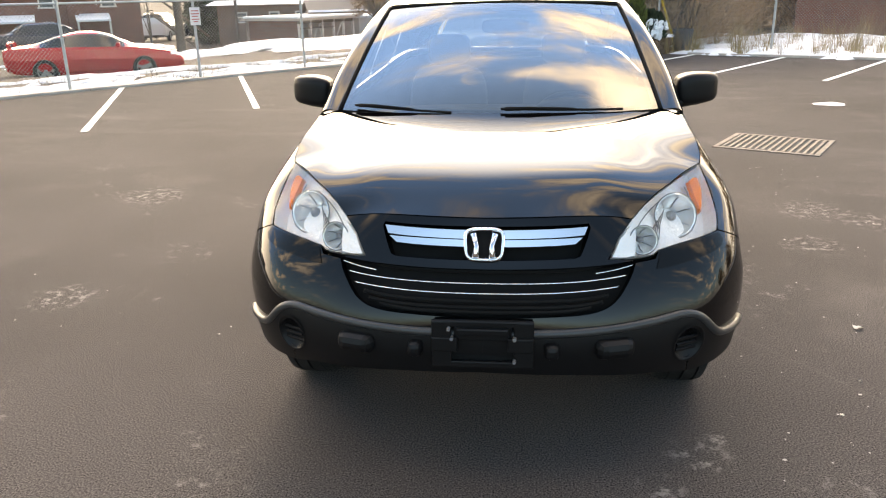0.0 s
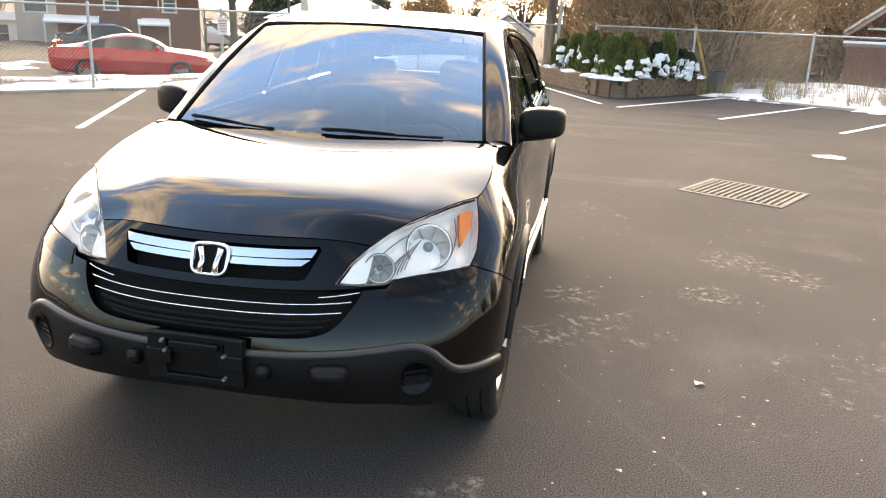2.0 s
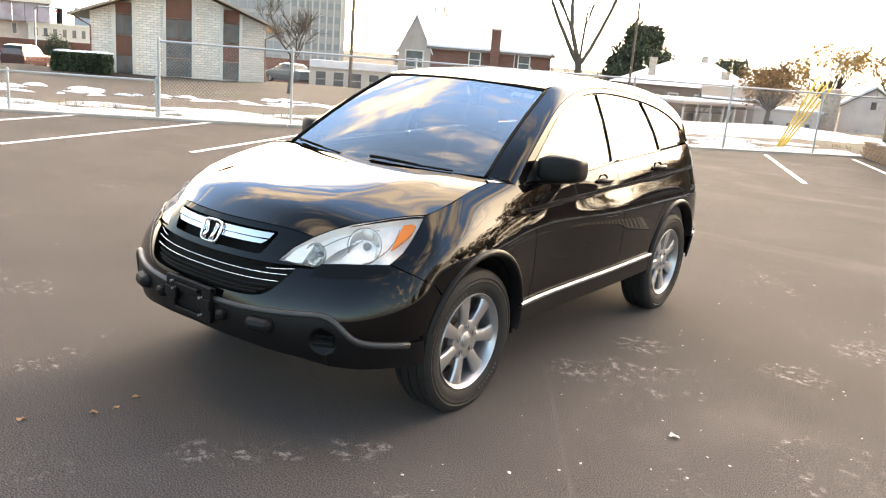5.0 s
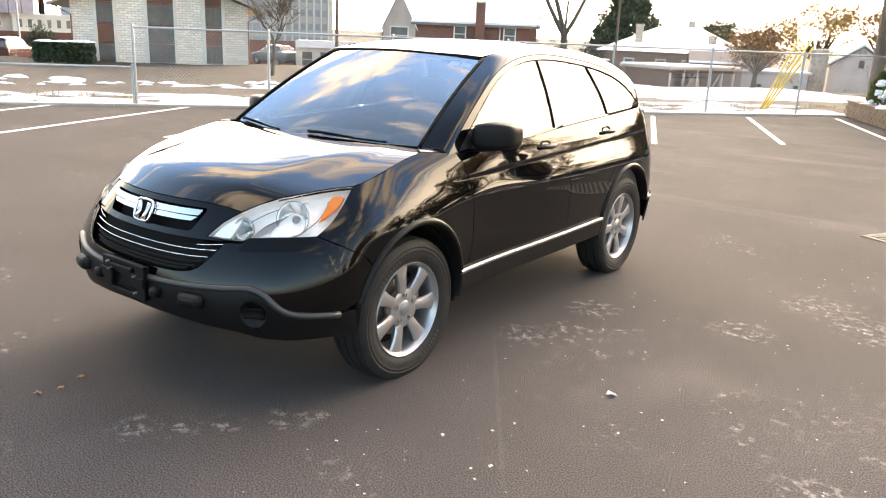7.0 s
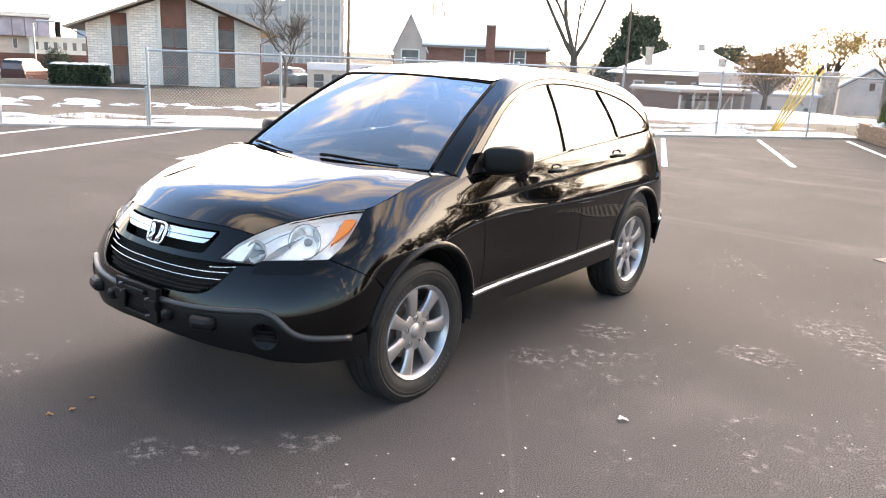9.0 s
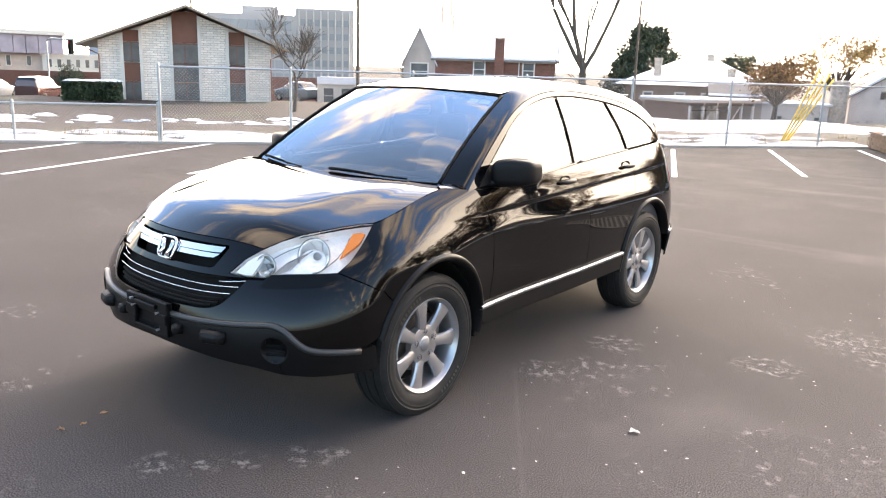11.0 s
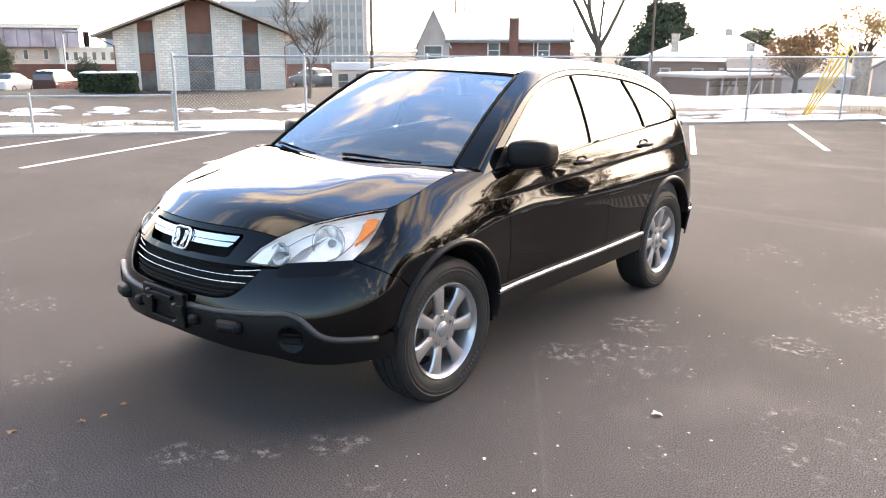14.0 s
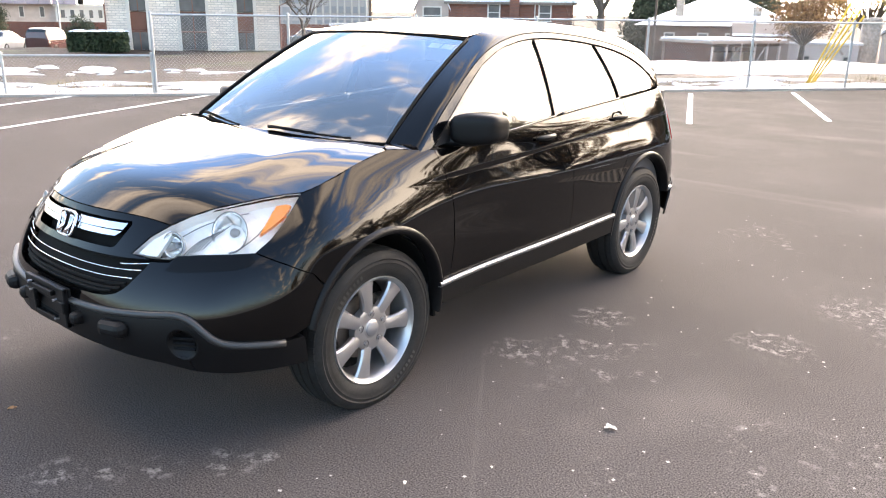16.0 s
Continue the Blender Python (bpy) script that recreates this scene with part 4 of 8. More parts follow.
def nose_tube(xz, r, out=0.0, flat=1.0, sides=B2, n=40):
    """A moulding that follows the nose's skin along (x, z)."""
    c = curve(xz, n)
    uz = np.array([(u_at(z, x=x), z) for x, z in c])
    p, nn = body(uz[:, 0], uz[:, 1]), normals(body, uz[:, 0], uz[:, 1])
    pts = p + nn * out
    so = Soup()
    line = [tuple(q) for q in pts]
    if len(sides) == 2:
        line = [(-x, y, z) for x, y, z in line[::-1]] + line[1:] if abs(line[0][0]) < 0.01 else line
    elif sides[0] < 0:
        line = [(-x, y, z) for x, y, z in line]
    so.tube(line, r, 8)
    return so


for z0, z1, x1 in ((.757, .768, .478), (.727, .737, .452)):
    nose_tube([(0, z0), (x1 * .5, z0 + .001), (x1 * .8, z0 + .005), (x1, z1)], .0024, -0.012).put("chrome_strip", CHROME, grille, "thin chrome strip", smooth=True)
for s in B2:
    nose_tube([(.372, .781), (.43, .786), (.498, .795)], .0024, -0.010, sides=(s,)).put("chrome_strip", CHROME, grille, "thin chrome strip", smooth=True)
for z0, x1 in ((.795, .40), (.703, .42), (.683, .40), (.668, .36)):
    nose_tube([(0, z0), (x1 * .5, z0 + .001), (x1 * .85, z0 + .006), (x1, z0 + .012)], .007, -0.026).put("slat", MATT, grille, smooth=True)
# chrome bar in two steps
for s in B2:
    for xa, xb, za, zb, o in ((.330, .341, .8885, .9150, .008), (.300, .326, .8650, .8860, .004)):
        panel("chrome_bar", on_nose((.030, za), (.12, za), (xa * .8, za + .001), (xa, za + .003), (xb, zb), (.20, zb), (.030, zb)), body, CHROME, grille, "polished chrome grille bar", sides=(s,), out=o, lip=.03, cell=0.006, gap=0)
# badge: a rounded chrome ring with two upright bars, no lettering
bd = Soup()
ring = []
for k in range(48):
    a = 2 * math.pi * k / 48
    ca, sa = math.cos(a), math.sin(a)
    r = (abs(ca) ** 4.5 + abs(sa) ** 4.5) ** (-1 / 4.5)
    ring.append((0.062 * r * ca * (1 + .05 * sa * r), 0.047 * r * sa))
loop = [(x, -2.205 + z * .42, .878 + z) for x, z in ring]
bd.tube(loop + loop[:2], .0065, 8, cap=False)
for s in B2:
    bd.tube([(s * .028, -2.217 - .42 * .035, .842), (s * .025, -2.205, .870), (s * .036, -2.190, .912)], [.0115, .010, .0125], 8)
bd.put("badge", CHROME, grille, "chrome badge", smooth=True)
bb = Soup(); bb.add([(x * .93, -2.196 + z * .42, .878 + z * .93) for x, z in ring], [tuple(range(47, -1, -1))])
bb.put("badge_back", MATT, grille)

# lower cladding, with round holes for the fog lamp blanks
_uf = u_at(.515, x=.695)
FOG = [(_uf + .058 * math.sin(radians(a)), .512 - .058 * math.cos(radians(a))) for a in range(0, 361, 12)]
clad = on_nose(*[tuple(q) for q in lipc]) + on_side((-1.765, .50), (-1.755, .46), (-1.740, .385)) + on_nose((.885, .385), (.80, .383), (.70, .392)) + FOG + on_nose((.70, .392), (.6, .420), (.3, .450), (0, .458))
cl = panel("lower_bumper", clad, body, PLASTIC, bumper, "textured black plastic lower bumper", sides=B2, cell=0.016, out=0.008, lip=0.05, gap=0)
lip3 = Soup()
uz = np.array([(u_at(z, x=x), z) for x, z in lipc])
p, nn = body(uz[:, 0], uz[:, 1]), normals(body, uz[:, 0], uz[:, 1])
pl = p + nn * .004
lip3.tube([(-x, y, z - .006) for x, y, z in pl[::-1]] + [(x, y, z - .006) for x, y, z in pl[1:]], .0155, 10)
# greyer than the cladding: the sky's highlight on the lip is painted in
lip3.put("bumper_lip", LIPGREY, cl, "lip of the lower bumper, greyed as its sky highlight", smooth=True)


def nose_block(x, z, w, h, out, bevel, mat, name, parent, label="", taper=(0.75, 0.8), s=1):
    """A raised moulding on the nose that faces along its normal."""
    u = u_at(z, x=x)
    p, n = body(u, z)[0], normals(body, np.array([u]), np.array([z]))[0]
    zx = Vector(n)
    xx = Vector((0, 0, 1)).cross(zx).normalized()
    m = Matrix((xx, zx.cross(xx), zx)).transposed().to_4x4()
    bm = bmesh.new()
    add_box(bm, Vector(p) + zx * out / 2, (w, h, out + .02), bevel, m, taper)
    if s < 0:
        bmesh.ops.transform(bm, matrix=Matrix.Diagonal((-1, 1, 1, 1)), verts=bm.verts)
        bmesh.ops.reverse_faces(bm, faces=bm.faces)
    return part(name, bm, mat, parent, label)


for s in B2:
    nose_block(.43, .548, .15, .075, .040, .024, PLASTIC, "bumper_pad", cl, s=s)
    nose_block(.225, .548, .055, .06, .034, .016, PLASTIC, "bumper_pad", cl, s=s, taper=(.8, .8))
    # round fog lamp pocket
    u = u_at(.515, x=.695)
    p, n = Vector(body(u, .515)[0]), Vector(normals(body, np.array([u]), np.array([.515]))[0])
    xx = Vector((0, 0, 1)).cross(n).normalized(); zz = n.cross(xx)
    so = Soup()
    rings = [(.066, .0078), (.061, .0100), (.056, .007), (.048, -.012), (.0, -.018)]
    k = 28
    vs = [p + n * d + (xx * math.cos(2 * math.pi * i / k) * r * 1.05 + zz * math.sin(2 * math.pi * i / k) * r * 1.1) for r, d in rings for i in range(k)]
    fs = [(a * k + i, a * k + (i + 1) % k, (a + 1) * k + (i + 1) % k, (a + 1) * k + i) for a in range(len(rings) - 1) for i in range(k)]
    so.add([(s * v.x, v.y, v.z) for v in vs], fs if s > 0 else [f[::-1] for f in fs])
    pocket = so.put("fog_lamp_blank", PLASTIC, cl, "round black plastic fog lamp blank", smooth=True)
    for dz in (-.028, -.006, .016):
        b2 = Soup(); b2.tube([(s * q.x, q.y, q.z) for q in (p - n * .006 - xx * .042 + zz * dz, p - n * .006 + xx * .042 + zz * dz)], .006, 6)
        b2.put("slat", PLASTIC, pocket)
    panel("lamp_trim", on_nose((.592, .822), (.66, .829), (.74, .834), (.822, .838), (.842, .815), (.835, .797), (.80, .786), (.70, .776), (.62, .770), (.575, .772)), body, SMOKED, bumper, "smoked gloss black panel under the lamp", sides=(s,), out=.003, cell=.014, lip=.01)

# number plate bracket, empty
bracket = part("plate_bracket", box_bm((0, -2.306, .57), (.33, .012, .16), .003), MATT, bumper, "empty black number plate bracket with steel screws")
for c, sz in (((0, -2.325, .645), (.335, .018, .022)), ((0, -2.325, .500), (.335, .018, .024)), ((-.135, -2.325, .572), (.065, .02, .165)), ((.135, -2.325, .572), (.065, .02, .165)), ((0, -2.322, .610), (.19, .014, .05)), ((-.125, -2.335, .575), (.085, .018, .05)), ((.125, -2.335, .575), (.085, .018, .05)), ((0, -2.338, .622), (.17, .02, .022))):
    part("bracket_bar", box_bm(c, sz, .004), PLASTIC, bracket)
for x, z in ((-.11, .632), (-.10, .598), (.105, .600), (.105, .520)):
    so = Soup(); so.tube([(x, -2.33, z), (x, -2.352, z)], .006, 8)
    so.put("screw", SATIN, bracket)

# head lamps
LAMP = on_nose(*HL_BOT[:-1]) + on_nose(*HL_OUT[:-1]) + on_nose(*HL_TOP[:-1])
for s in B2:
    lamp = panel("headlamp", LAMP, body, LENS, car, "clear headlamp with silver reflectors and amber corner", sides=(s,), cell=.016, lip=0, gap=.003)
    lamp.visible_shadow = False
    hs = panel("housing", LAMP, body, SILVERIN, lamp, "silver lamp housing", sides=(s,), cell=.016, out=-.070, gap=.001, lip=-.066)
    panel("seal", [*LAMP], body, MATT, lamp, sides=(s,), cell=.03, out=-.073, gap=-.004, lip=-.070)
    for x, z, r, nm in ((.688, .918, .080, "main_reflector"), (.545, .862, .050, "side_reflector")):
        u = u_at(z, x=x)
        p, n = Vector(body(u, z)[0]), Vector(normals(body, np.array([u]), np.array([z]))[0])
        ax = (n * .55 + Vector((0, -1, 0)) * .45 + Vector((0, 0, -.15))).normalized()
        xx = Vector((0, 0, 1)).cross(ax).normalized(); zz = ax.cross(xx)
        prof = [(1.0, .0), (.97, .006), (.93, .0), (.85, -.02), (.65, -.038), (.40, -.052), (.15, -.060), (.0, -.062)]
        k = 32
        c0 = p - n * (.030 if r > .06 else .014) - ax * (.010 if r > .06 else .004)
        vs = [c0 + ax * d + (xx * math.cos(2 * math.pi * i / k) + zz * math.sin(2 * math.pi * i / k)) * r * q for q, d in prof for i in range(k)]
        fs = [(a * k + i, a * k + (i + 1) % k, (a + 1) * k + (i + 1) % k, (a + 1) * k + i) for a in range(len(prof) - 1) for i in range(k)]
        so = Soup(); so.add([(s * v.x, v.y, v.z) for v in vs], fs if s > 0 else [f[::-1] for f in fs])
        so.put(nm, REFLECT, lamp, "round chrome reflector", smooth=True)
        loop = [c0 + ax * .004 + (xx * math.cos(2 * math.pi * i / 40) + zz * math.sin(2 * math.pi * i / 40)) * r * 1.02 for i in range(42)]
        so = Soup(); so.tube([(s * v.x, v.y, v.z) for v in loop], .0022, 6, cap=False)
        so.put("reflector_rim", LAMPGREY, lamp, "reflector edge, a groove's shade painted grey", smooth=True)
        for q in range(7):          # facets of the bowl, their shade drawn as dark grey lines
            a = 2 * math.pi * q / 7 + .3
            way = xx * math.cos(a) + zz * math.sin(a)
            so = Soup(); so.tube([(s * v.x, v.y, v.z) for v in (c0 + way * r * .88 - ax * .012, c0 + way * r * .62 - ax * .037, c0 + way * r * .36 - ax * .050)], .0016, 5)
            so.put("facet", LAMPGREY, lamp)
        so = Soup(); so.tube([(s * v.x, v.y, v.z) for v in (c0 - ax * .06, c0 - ax * .025, c0 - ax * .012)], [r * .18, r * .24, r * .12], 12)
        so.put("bulb", SATIN, lamp, smooth=True)
    for q in range(6):          # ribs and steps of the silver housing, their shade painted grey
        xa = .575 + q * .011
        nose_tube([(xa, .838 + q * .006), (xa + .012, .872 + q * .008), (xa + .034, .905 + q * .009)], .0017, -.060, sides=(s,), n=10).put("rib", LAMPGREY, lamp, "fine rib, painted shade grey")
    nose_tube([(.535, .90), (.585, .944), (.63, .968), (.69, .988)], .0020, -.050, sides=(s,), n=16).put("rib", LAMPGREY, lamp, "fine rib, painted shade grey")
    nose_tube([(.755, .87), (.772, .91), (.766, .96), (.752, .992)], .0022, -.045, sides=(s,), n=16).put("rib", LAMPGREY, lamp, "fine rib, painted shade grey")
    panel("tip_reflector", on_nose((.428, .824), (.47, .819), (.513, .820), (.520, .90), (.503, .913), (.460, .876)), body, SILVERIN, lamp, "bright reflector at the lamp's inner end", sides=(s,), out=-.014, cell=.014, lip=.02)
    panel("turn_signal", on_nose((.787, .905), (.798, .925), (.806, .962), (.800, 1.000), (.78, 1.006), (.757, 1.000), (.770, .955)), body, AMBER, lamp, "amber turn signal reflector", sides=(s,), out=-.022, cell=.014, lip=.02)

# wheel arch flares, sills, bright side strips
for s in B2:
    for cy, cz, _ in (ARCH_F, ARCH_R):
        aa = np.radians(np.linspace(164, -8, 60) if cy < 0 else np.linspace(186, 16, 60))
        rows = []
        for r, o in ((.412, -.05), (.415, .006), (.420, .014), (.433, .016), (.442, .011), (.449, -.004)):
            rr = r * (1 + .02 * np.sin(aa))
            yy, zz = cy + rr * np.cos(aa), cz + rr * np.sin(aa)
            uu = np.array([u_at(z, y=y) for y, z in zip(yy, np.maximum(zz, .29))])
            rows.append(body(uu, np.maximum(zz, .29)) + normals(body, uu, np.maximum(zz, .29)) * o)
        grid_mesh("wheel_arch_flare", np.stack(rows), PLASTIC, car, "dark grey plastic wheel arch flare", sides=(s,), flip=False)
        # liner
        rows = []
        for x in (.885, .72, .55):
            al = np.radians(np.linspace(188, -8, 40))
            rows.append(np.stack([0 * al + x, cy + .412 * np.cos(al), cz + .412 * np.sin(al)], 1))
        grid_mesh("arch_liner", np.stack(rows), MATT, car, sides=(s,))
    panel("sill", on_side((-0.885, .475), (-0.4, .478), (.3, .486), (.87, .488), (.87, .375), (-.86, .375)), body, PLASTIC, car, "black plastic sill", sides=(s,), out=.014, lip=.06, cell=.03)
    for y0, y1 in ((-.90, .318), (.326, .868)):
        ys = np.linspace(y0, y1, 30)
        zz = np.interp(ys, (-.9, .87), (.482, .495))
        uu = np.array([u_at(z, y=y) for y, z in zip(ys, zz)])
        lo3, hi3 = body(uu, zz - .010), body(uu, zz + .012)
        nn = normals(body, uu, zz)
        grid_mesh("side_strip", np.stack([lo3 + nn * .004, lo3 + nn * .020, (lo3 + hi3) / 2 + nn * .024, hi3 + nn * .020, hi3 + nn * .004]), SATIN, car, "bright satin strip along the sill", sides=(s,))
    for y in (-.905, 1.70):
        fl = bmesh.new(); add_box(fl, (s * .80, y + (.03 if y < 0 else -.02), .37 if y > 0 else .40), (.18, .02, .20), .006)
        part("mud_flap", fl, MATT, car)

# floor pan and dark core behind the gaps
core = bmesh.new()
add_box(core, (0, -1.72, .58), (1.20, .75, .40), .05)
add_box(core, (0, .1, .42), (1.55, 1.7, .20), .04)
add_box(core, (0, 1.6, .42), (1.30, .9, .30), .05)
part("underbody", core, MATT, car)


# door handles and mirrors
def handle(y, z, s, parent):
    u = u_at(z, y=y)
    p, n = body(u, z)[0], normals(body, np.array([u]), np.array([z]))[0]
    so = Soup()
    k = 24
    vs = [(p[0] + .001, p[1] + .066 * math.cos(2 * math.pi * i / k), p[2] + .042 * math.sin(2 * math.pi * i / k)) for i in range(k)] + [(p[0] - .018, p[1] + .03 * math.cos(2 * math.pi * i / k), p[2] + .018 * math.sin(2 * math.pi * i / k)) for i in range(k)]
    so.add([(s * x, y_, z_) for x, y_, z_ in vs], [(i, (i + 1) % k, k + (i + 1) % k, k + i) for i in range(k)] + [tuple(range(k, 2 * k))])
    so.put("handle_recess", MATT, parent, smooth=True)
    so = Soup()
    ys = np.linspace(-.075, .105, 16)
    pts = [(s * (p[0] + .010 + .022 * max(0, math.sin(math.pi * (v + .075) / .18)) ** .6), p[1] + v, p[2] + .004 + .02 * v) for v in ys]
    so.tube(pts, [.006 + .010 * max(0, math.sin(math.pi * (v + .075) / .18)) ** .5 for v in ys], 10)
    so.put("door_handle", PLASTIC, parent, "black door handle", smooth=True)


for s in B2:
    side_doors = [o for o in car.children if o.name.startswith(("front_door", "rear_door")) and (o.data.vertices[0].co.x > 0) == (s > 0)]
    for o in side_doors:
        if o.name.startswith("front"):
            handle(.045, 1.080, s, o)
        else:
            handle(.94, 1.108, s, o)
    # mirror: rounded shell, swept back
    bm = bmesh.new()
    bmesh.ops.create_cube(bm, size=1)
    bmesh.ops.subdivide_edges(bm, edges=bm.edges[:], cuts=7, use_grid_fill=True)
    for v in bm.verts:
        c = v.co * 2
        e = 4.6
        l = (abs(c.x) ** e + abs(c.y) ** e + abs(c.z) ** e) ** (1 / e)
        q = c / max(l, 1e-6)
        x, y, z = q.x * .108, q.y * .074, q.z * .073
        t = (q.x + 1) / 2
        z *= .84 + .24 * (1 - abs(t - .42)) * (1 if z > 0 else .72)
        y += .075 * t * t - (.02 if q.y < 0 else 0) * (1 - t)
        v.co = Vector((.962 + x, -.665 + y, 1.200 + z + .008 * t))
    if s < 0:
        bmesh.ops.transform(bm, matrix=Matrix.Diagonal((-1, 1, 1, 1)), verts=bm.verts)
        bmesh.ops.reverse_faces(bm, faces=bm.faces)
    mir = part("mirror", bm, PLASTIC, car, "black plastic door mirror", smooth=True)
    arm = Soup(); arm.tube([(s * .80, -.735, 1.140), (s * .845, -.73, 1.142), (s * .90, -.71, 1.148), (s * .97, -.68, 1.158)], [.034, .028, .026, .03], 12)
    arm.put("mirror_arm", PLASTIC, mir, smooth=True)
    gl = bmesh.new(); add_box(gl, (s * .955, -.575, 1.205), (.16, .006, .095), .003, Matrix.Rotation(s * .25, 4, "Z"))
    part("mirror_glass", gl, CHROME, mir)

# wipers
for x0, x1 in ((-.66, -.20), (.02, .56)):
    so = Soup()
    aa = np.linspace(x0 / .735, x1 / .735, 14)
    bb_ = np.linspace(.030, .004, 14)
    q = screen(aa, bb_) + np.array([0, -.012, .012])
    so.tube([tuple(v) for v in q], .0055, 6)
    wi = so.put("wiper", MATT, car, "black windscreen wiper", smooth=True)
    so = Soup()
    so.tube([tuple(q[0] + np.array([.02, -.010, .000])), tuple(q[3] + np.array([0, -.006, .006])), tuple(q[8] + np.array([0, 0, .005]))], [.010, .008, .004], 6)
    so.put("wiper_arm", MATT, wi, smooth=True)



# ---- wheels ----
def lathe(profile, k=64):
    """A ring about the x axis from (x, radius) pairs, open ended."""
    v = [(x, r * math.cos(2 * math.pi * i / k), r * math.sin(2 * math.pi * i / k)) for x, r in profile for i in range(k)]
    f = [(a * k + i, (a + 1) * k + i, (a + 1) * k + (i + 1) % k, a * k + (i + 1) % k) for a in range(len(profile) - 1) for i in range(k)]
    return v, f


def build_wheel():
    """A seven-spoke alloy wheel with a grooved tyre; its outside faces +x, its middle at the origin."""
    so = Soup()
    prof = [(-.085, .225), (-.092, .250), (-.108, .285), (-.108, .320), (-.098, .343), (-.085, .353)]
    for x in (-.055, 0.0, .055):
        prof += [(x - .005, .361 - abs(x) * .05), (x - .004, .352), (x + .004, .352), (x + .005, .361 - abs(x) * .05)]
    prof += [(.085, .353), (.098, .343), (.106, .325), (.109, .318), (.106, .312), (.109, .300), (.1075, .297), (.109, .285), (.102, .262), (.094, .246), (.088, .2375)]
    so.add(*lathe(prof, 96))
    # shoulder tread blocks
    for i in range(72):
        for sx in (-1, 1):
            a = 2 * math.pi * (i + .25 * sx) / 72
            m = Matrix.Rotation(a, 4, "X")
            q = [m @ Vector((sx * x, y, r)) for x, y, r in ((.066, -.0105, .3585), (.092, -.0105, .3505), (.092, .0105, .3505), (.066, .0105, .3585), (.066, -.012, .354), (.094, -.012, .345), (.094, .012, .345), (.066, .012, .354))]
            so.add(q, [(0, 1, 2, 3), (4, 5, 1, 0), (5, 6, 2, 1), (6, 7, 3, 2), (7, 4, 0, 3)])
    # raised plain bars where the maker's writing stands
    for a0 in (20, 200):
        for j in range(8):
            a = radians(a0 + j * 4.6)
            m = Matrix.Rotation(a, 4, "X")
            q = [m @ Vector((.1098, y, r)) for y, r in ((-.006, .272), (.006, .272), (.006, .290), (-.006, .290))]
            so.add(q, [(0, 1, 2, 3)], 1)
    wheel_rim = Soup()
    wheel_rim.add(*lathe([(.086, .228), (.094, .232), (.096, .236), (.090, .240), (.080, .240)], 96))
    wheel_rim.add(*lathe([(.093, .231), (.080, .222), (.055, .214), (-.02, .205), (-.08, .212)], 96))
    spokes = []
    # spokes: tapered, crowned bars that widen towards the rim
    for i in range(7):
        m = Matrix.Rotation(2 * math.pi * i / 7 + .16, 4, "X")
        st = []
        for r, w, x, d in ((.052, .024, .060, .04), (.085, .029, .066, .04), (.12, .029, .071, .036), (.16, .033, .074, .034), (.195, .040, .075, .034), (.226, .054, .074, .036)):
            st.append([(x - .012, -w, r), (x - .003, -w * .82, r), (x, -w * .45, r), (x + .001, 0, r), (x, w * .45, r), (x - .003, w * .82, r), (x - .012, w, r), (x - d, w * .8, r), (x - d, -w * .8, r)])
        n = 9
        v = [m @ Vector((p[0], p[1], p[2])) for ring in st for p in ring]
        f = [(a * n + b, a * n + (b + 1) % n, (a + 1) * n + (b + 1) % n, (a + 1) * n + b) for a in range(len(st) - 1) for b in range(n)]
        sp_ = Soup(); sp_.add(v, f); spokes.append(sp_)
    spokes.append(Soup()); spokes[-1].add(*lathe([(.067, .0), (.067, .038), (.064, .042), (.066, .085), (.061, .098), (.03, .102)], 48))
    wheel = wheel_rim.put("wheel", ALLOY, None, "silver seven-spoke alloy wheel", smooth=True)
    mod = wheel.modifiers.new("edges", "EDGE_SPLIT"); mod.split_angle = radians(38)
    for sp_ in spokes:
        o = sp_.put("spoke" if sp_ is not spokes[-1] else "hub", ALLOY, wheel, smooth=True)
        mod = o.modifiers.new("edges", "EDGE_SPLIT"); mod.split_angle = radians(38)
    t = so.put("tyre", [RUBBER, LIPGREY], wheel, "black road tyre with grooved tread", smooth=True)
    mod = t.modifiers.new("edges", "EDGE_SPLIT"); mod.split_angle = radians(35)
    hub = Soup(); hub.add(*lathe([(.072, 0), (.072, .030), (.067, .035), (.060, .035)], 32))
    hub.put("hub_cap", SATIN, wheel, "small satin hub cap", smooth=True)
    for i in range(5):
        a = 2 * math.pi * i / 5 + .35
        nt = Soup(); nt.add(*tube_data([(.056, .070 * math.cos(a), .070 * math.sin(a)), (.071, .070 * math.cos(a), .070 * math.sin(a))], [.011, .009], 6))
        nt.put("wheel_nut", SATIN, wheel)
        nt = Soup(); nt.add(*lathe([(.0672, .017), (.060, .015), (.055, .013)], 14)); nt.v = [(x, y + .070 * math.cos(a), z + .070 * math.sin(a)) for x, y, z in nt.v]
        nt.put("nut_recess", MATT, wheel)
    dk = Soup(); dk.add(*lathe([(.0, .06), (.0, .145), (-.02, .145), (-.02, .06)], 48)); dk.add(*lathe([(.02, 0), (.02, .075), (0, .08)], 32))
    dk.put("brake_disc", IRON, wheel, "rusty brake disc", smooth=False)
    cp = bmesh.new(); add_box(cp, (.0, .12, .05), (.07, .06, .13), .012)
    part("brake_caliper", cp, IRON, wheel)
    bk = Soup(); bk.add(*lathe([(-.06, 0), (-.06, .21)], 32))
    bk.put("wheel_back", MATT, wheel)
    return wheel


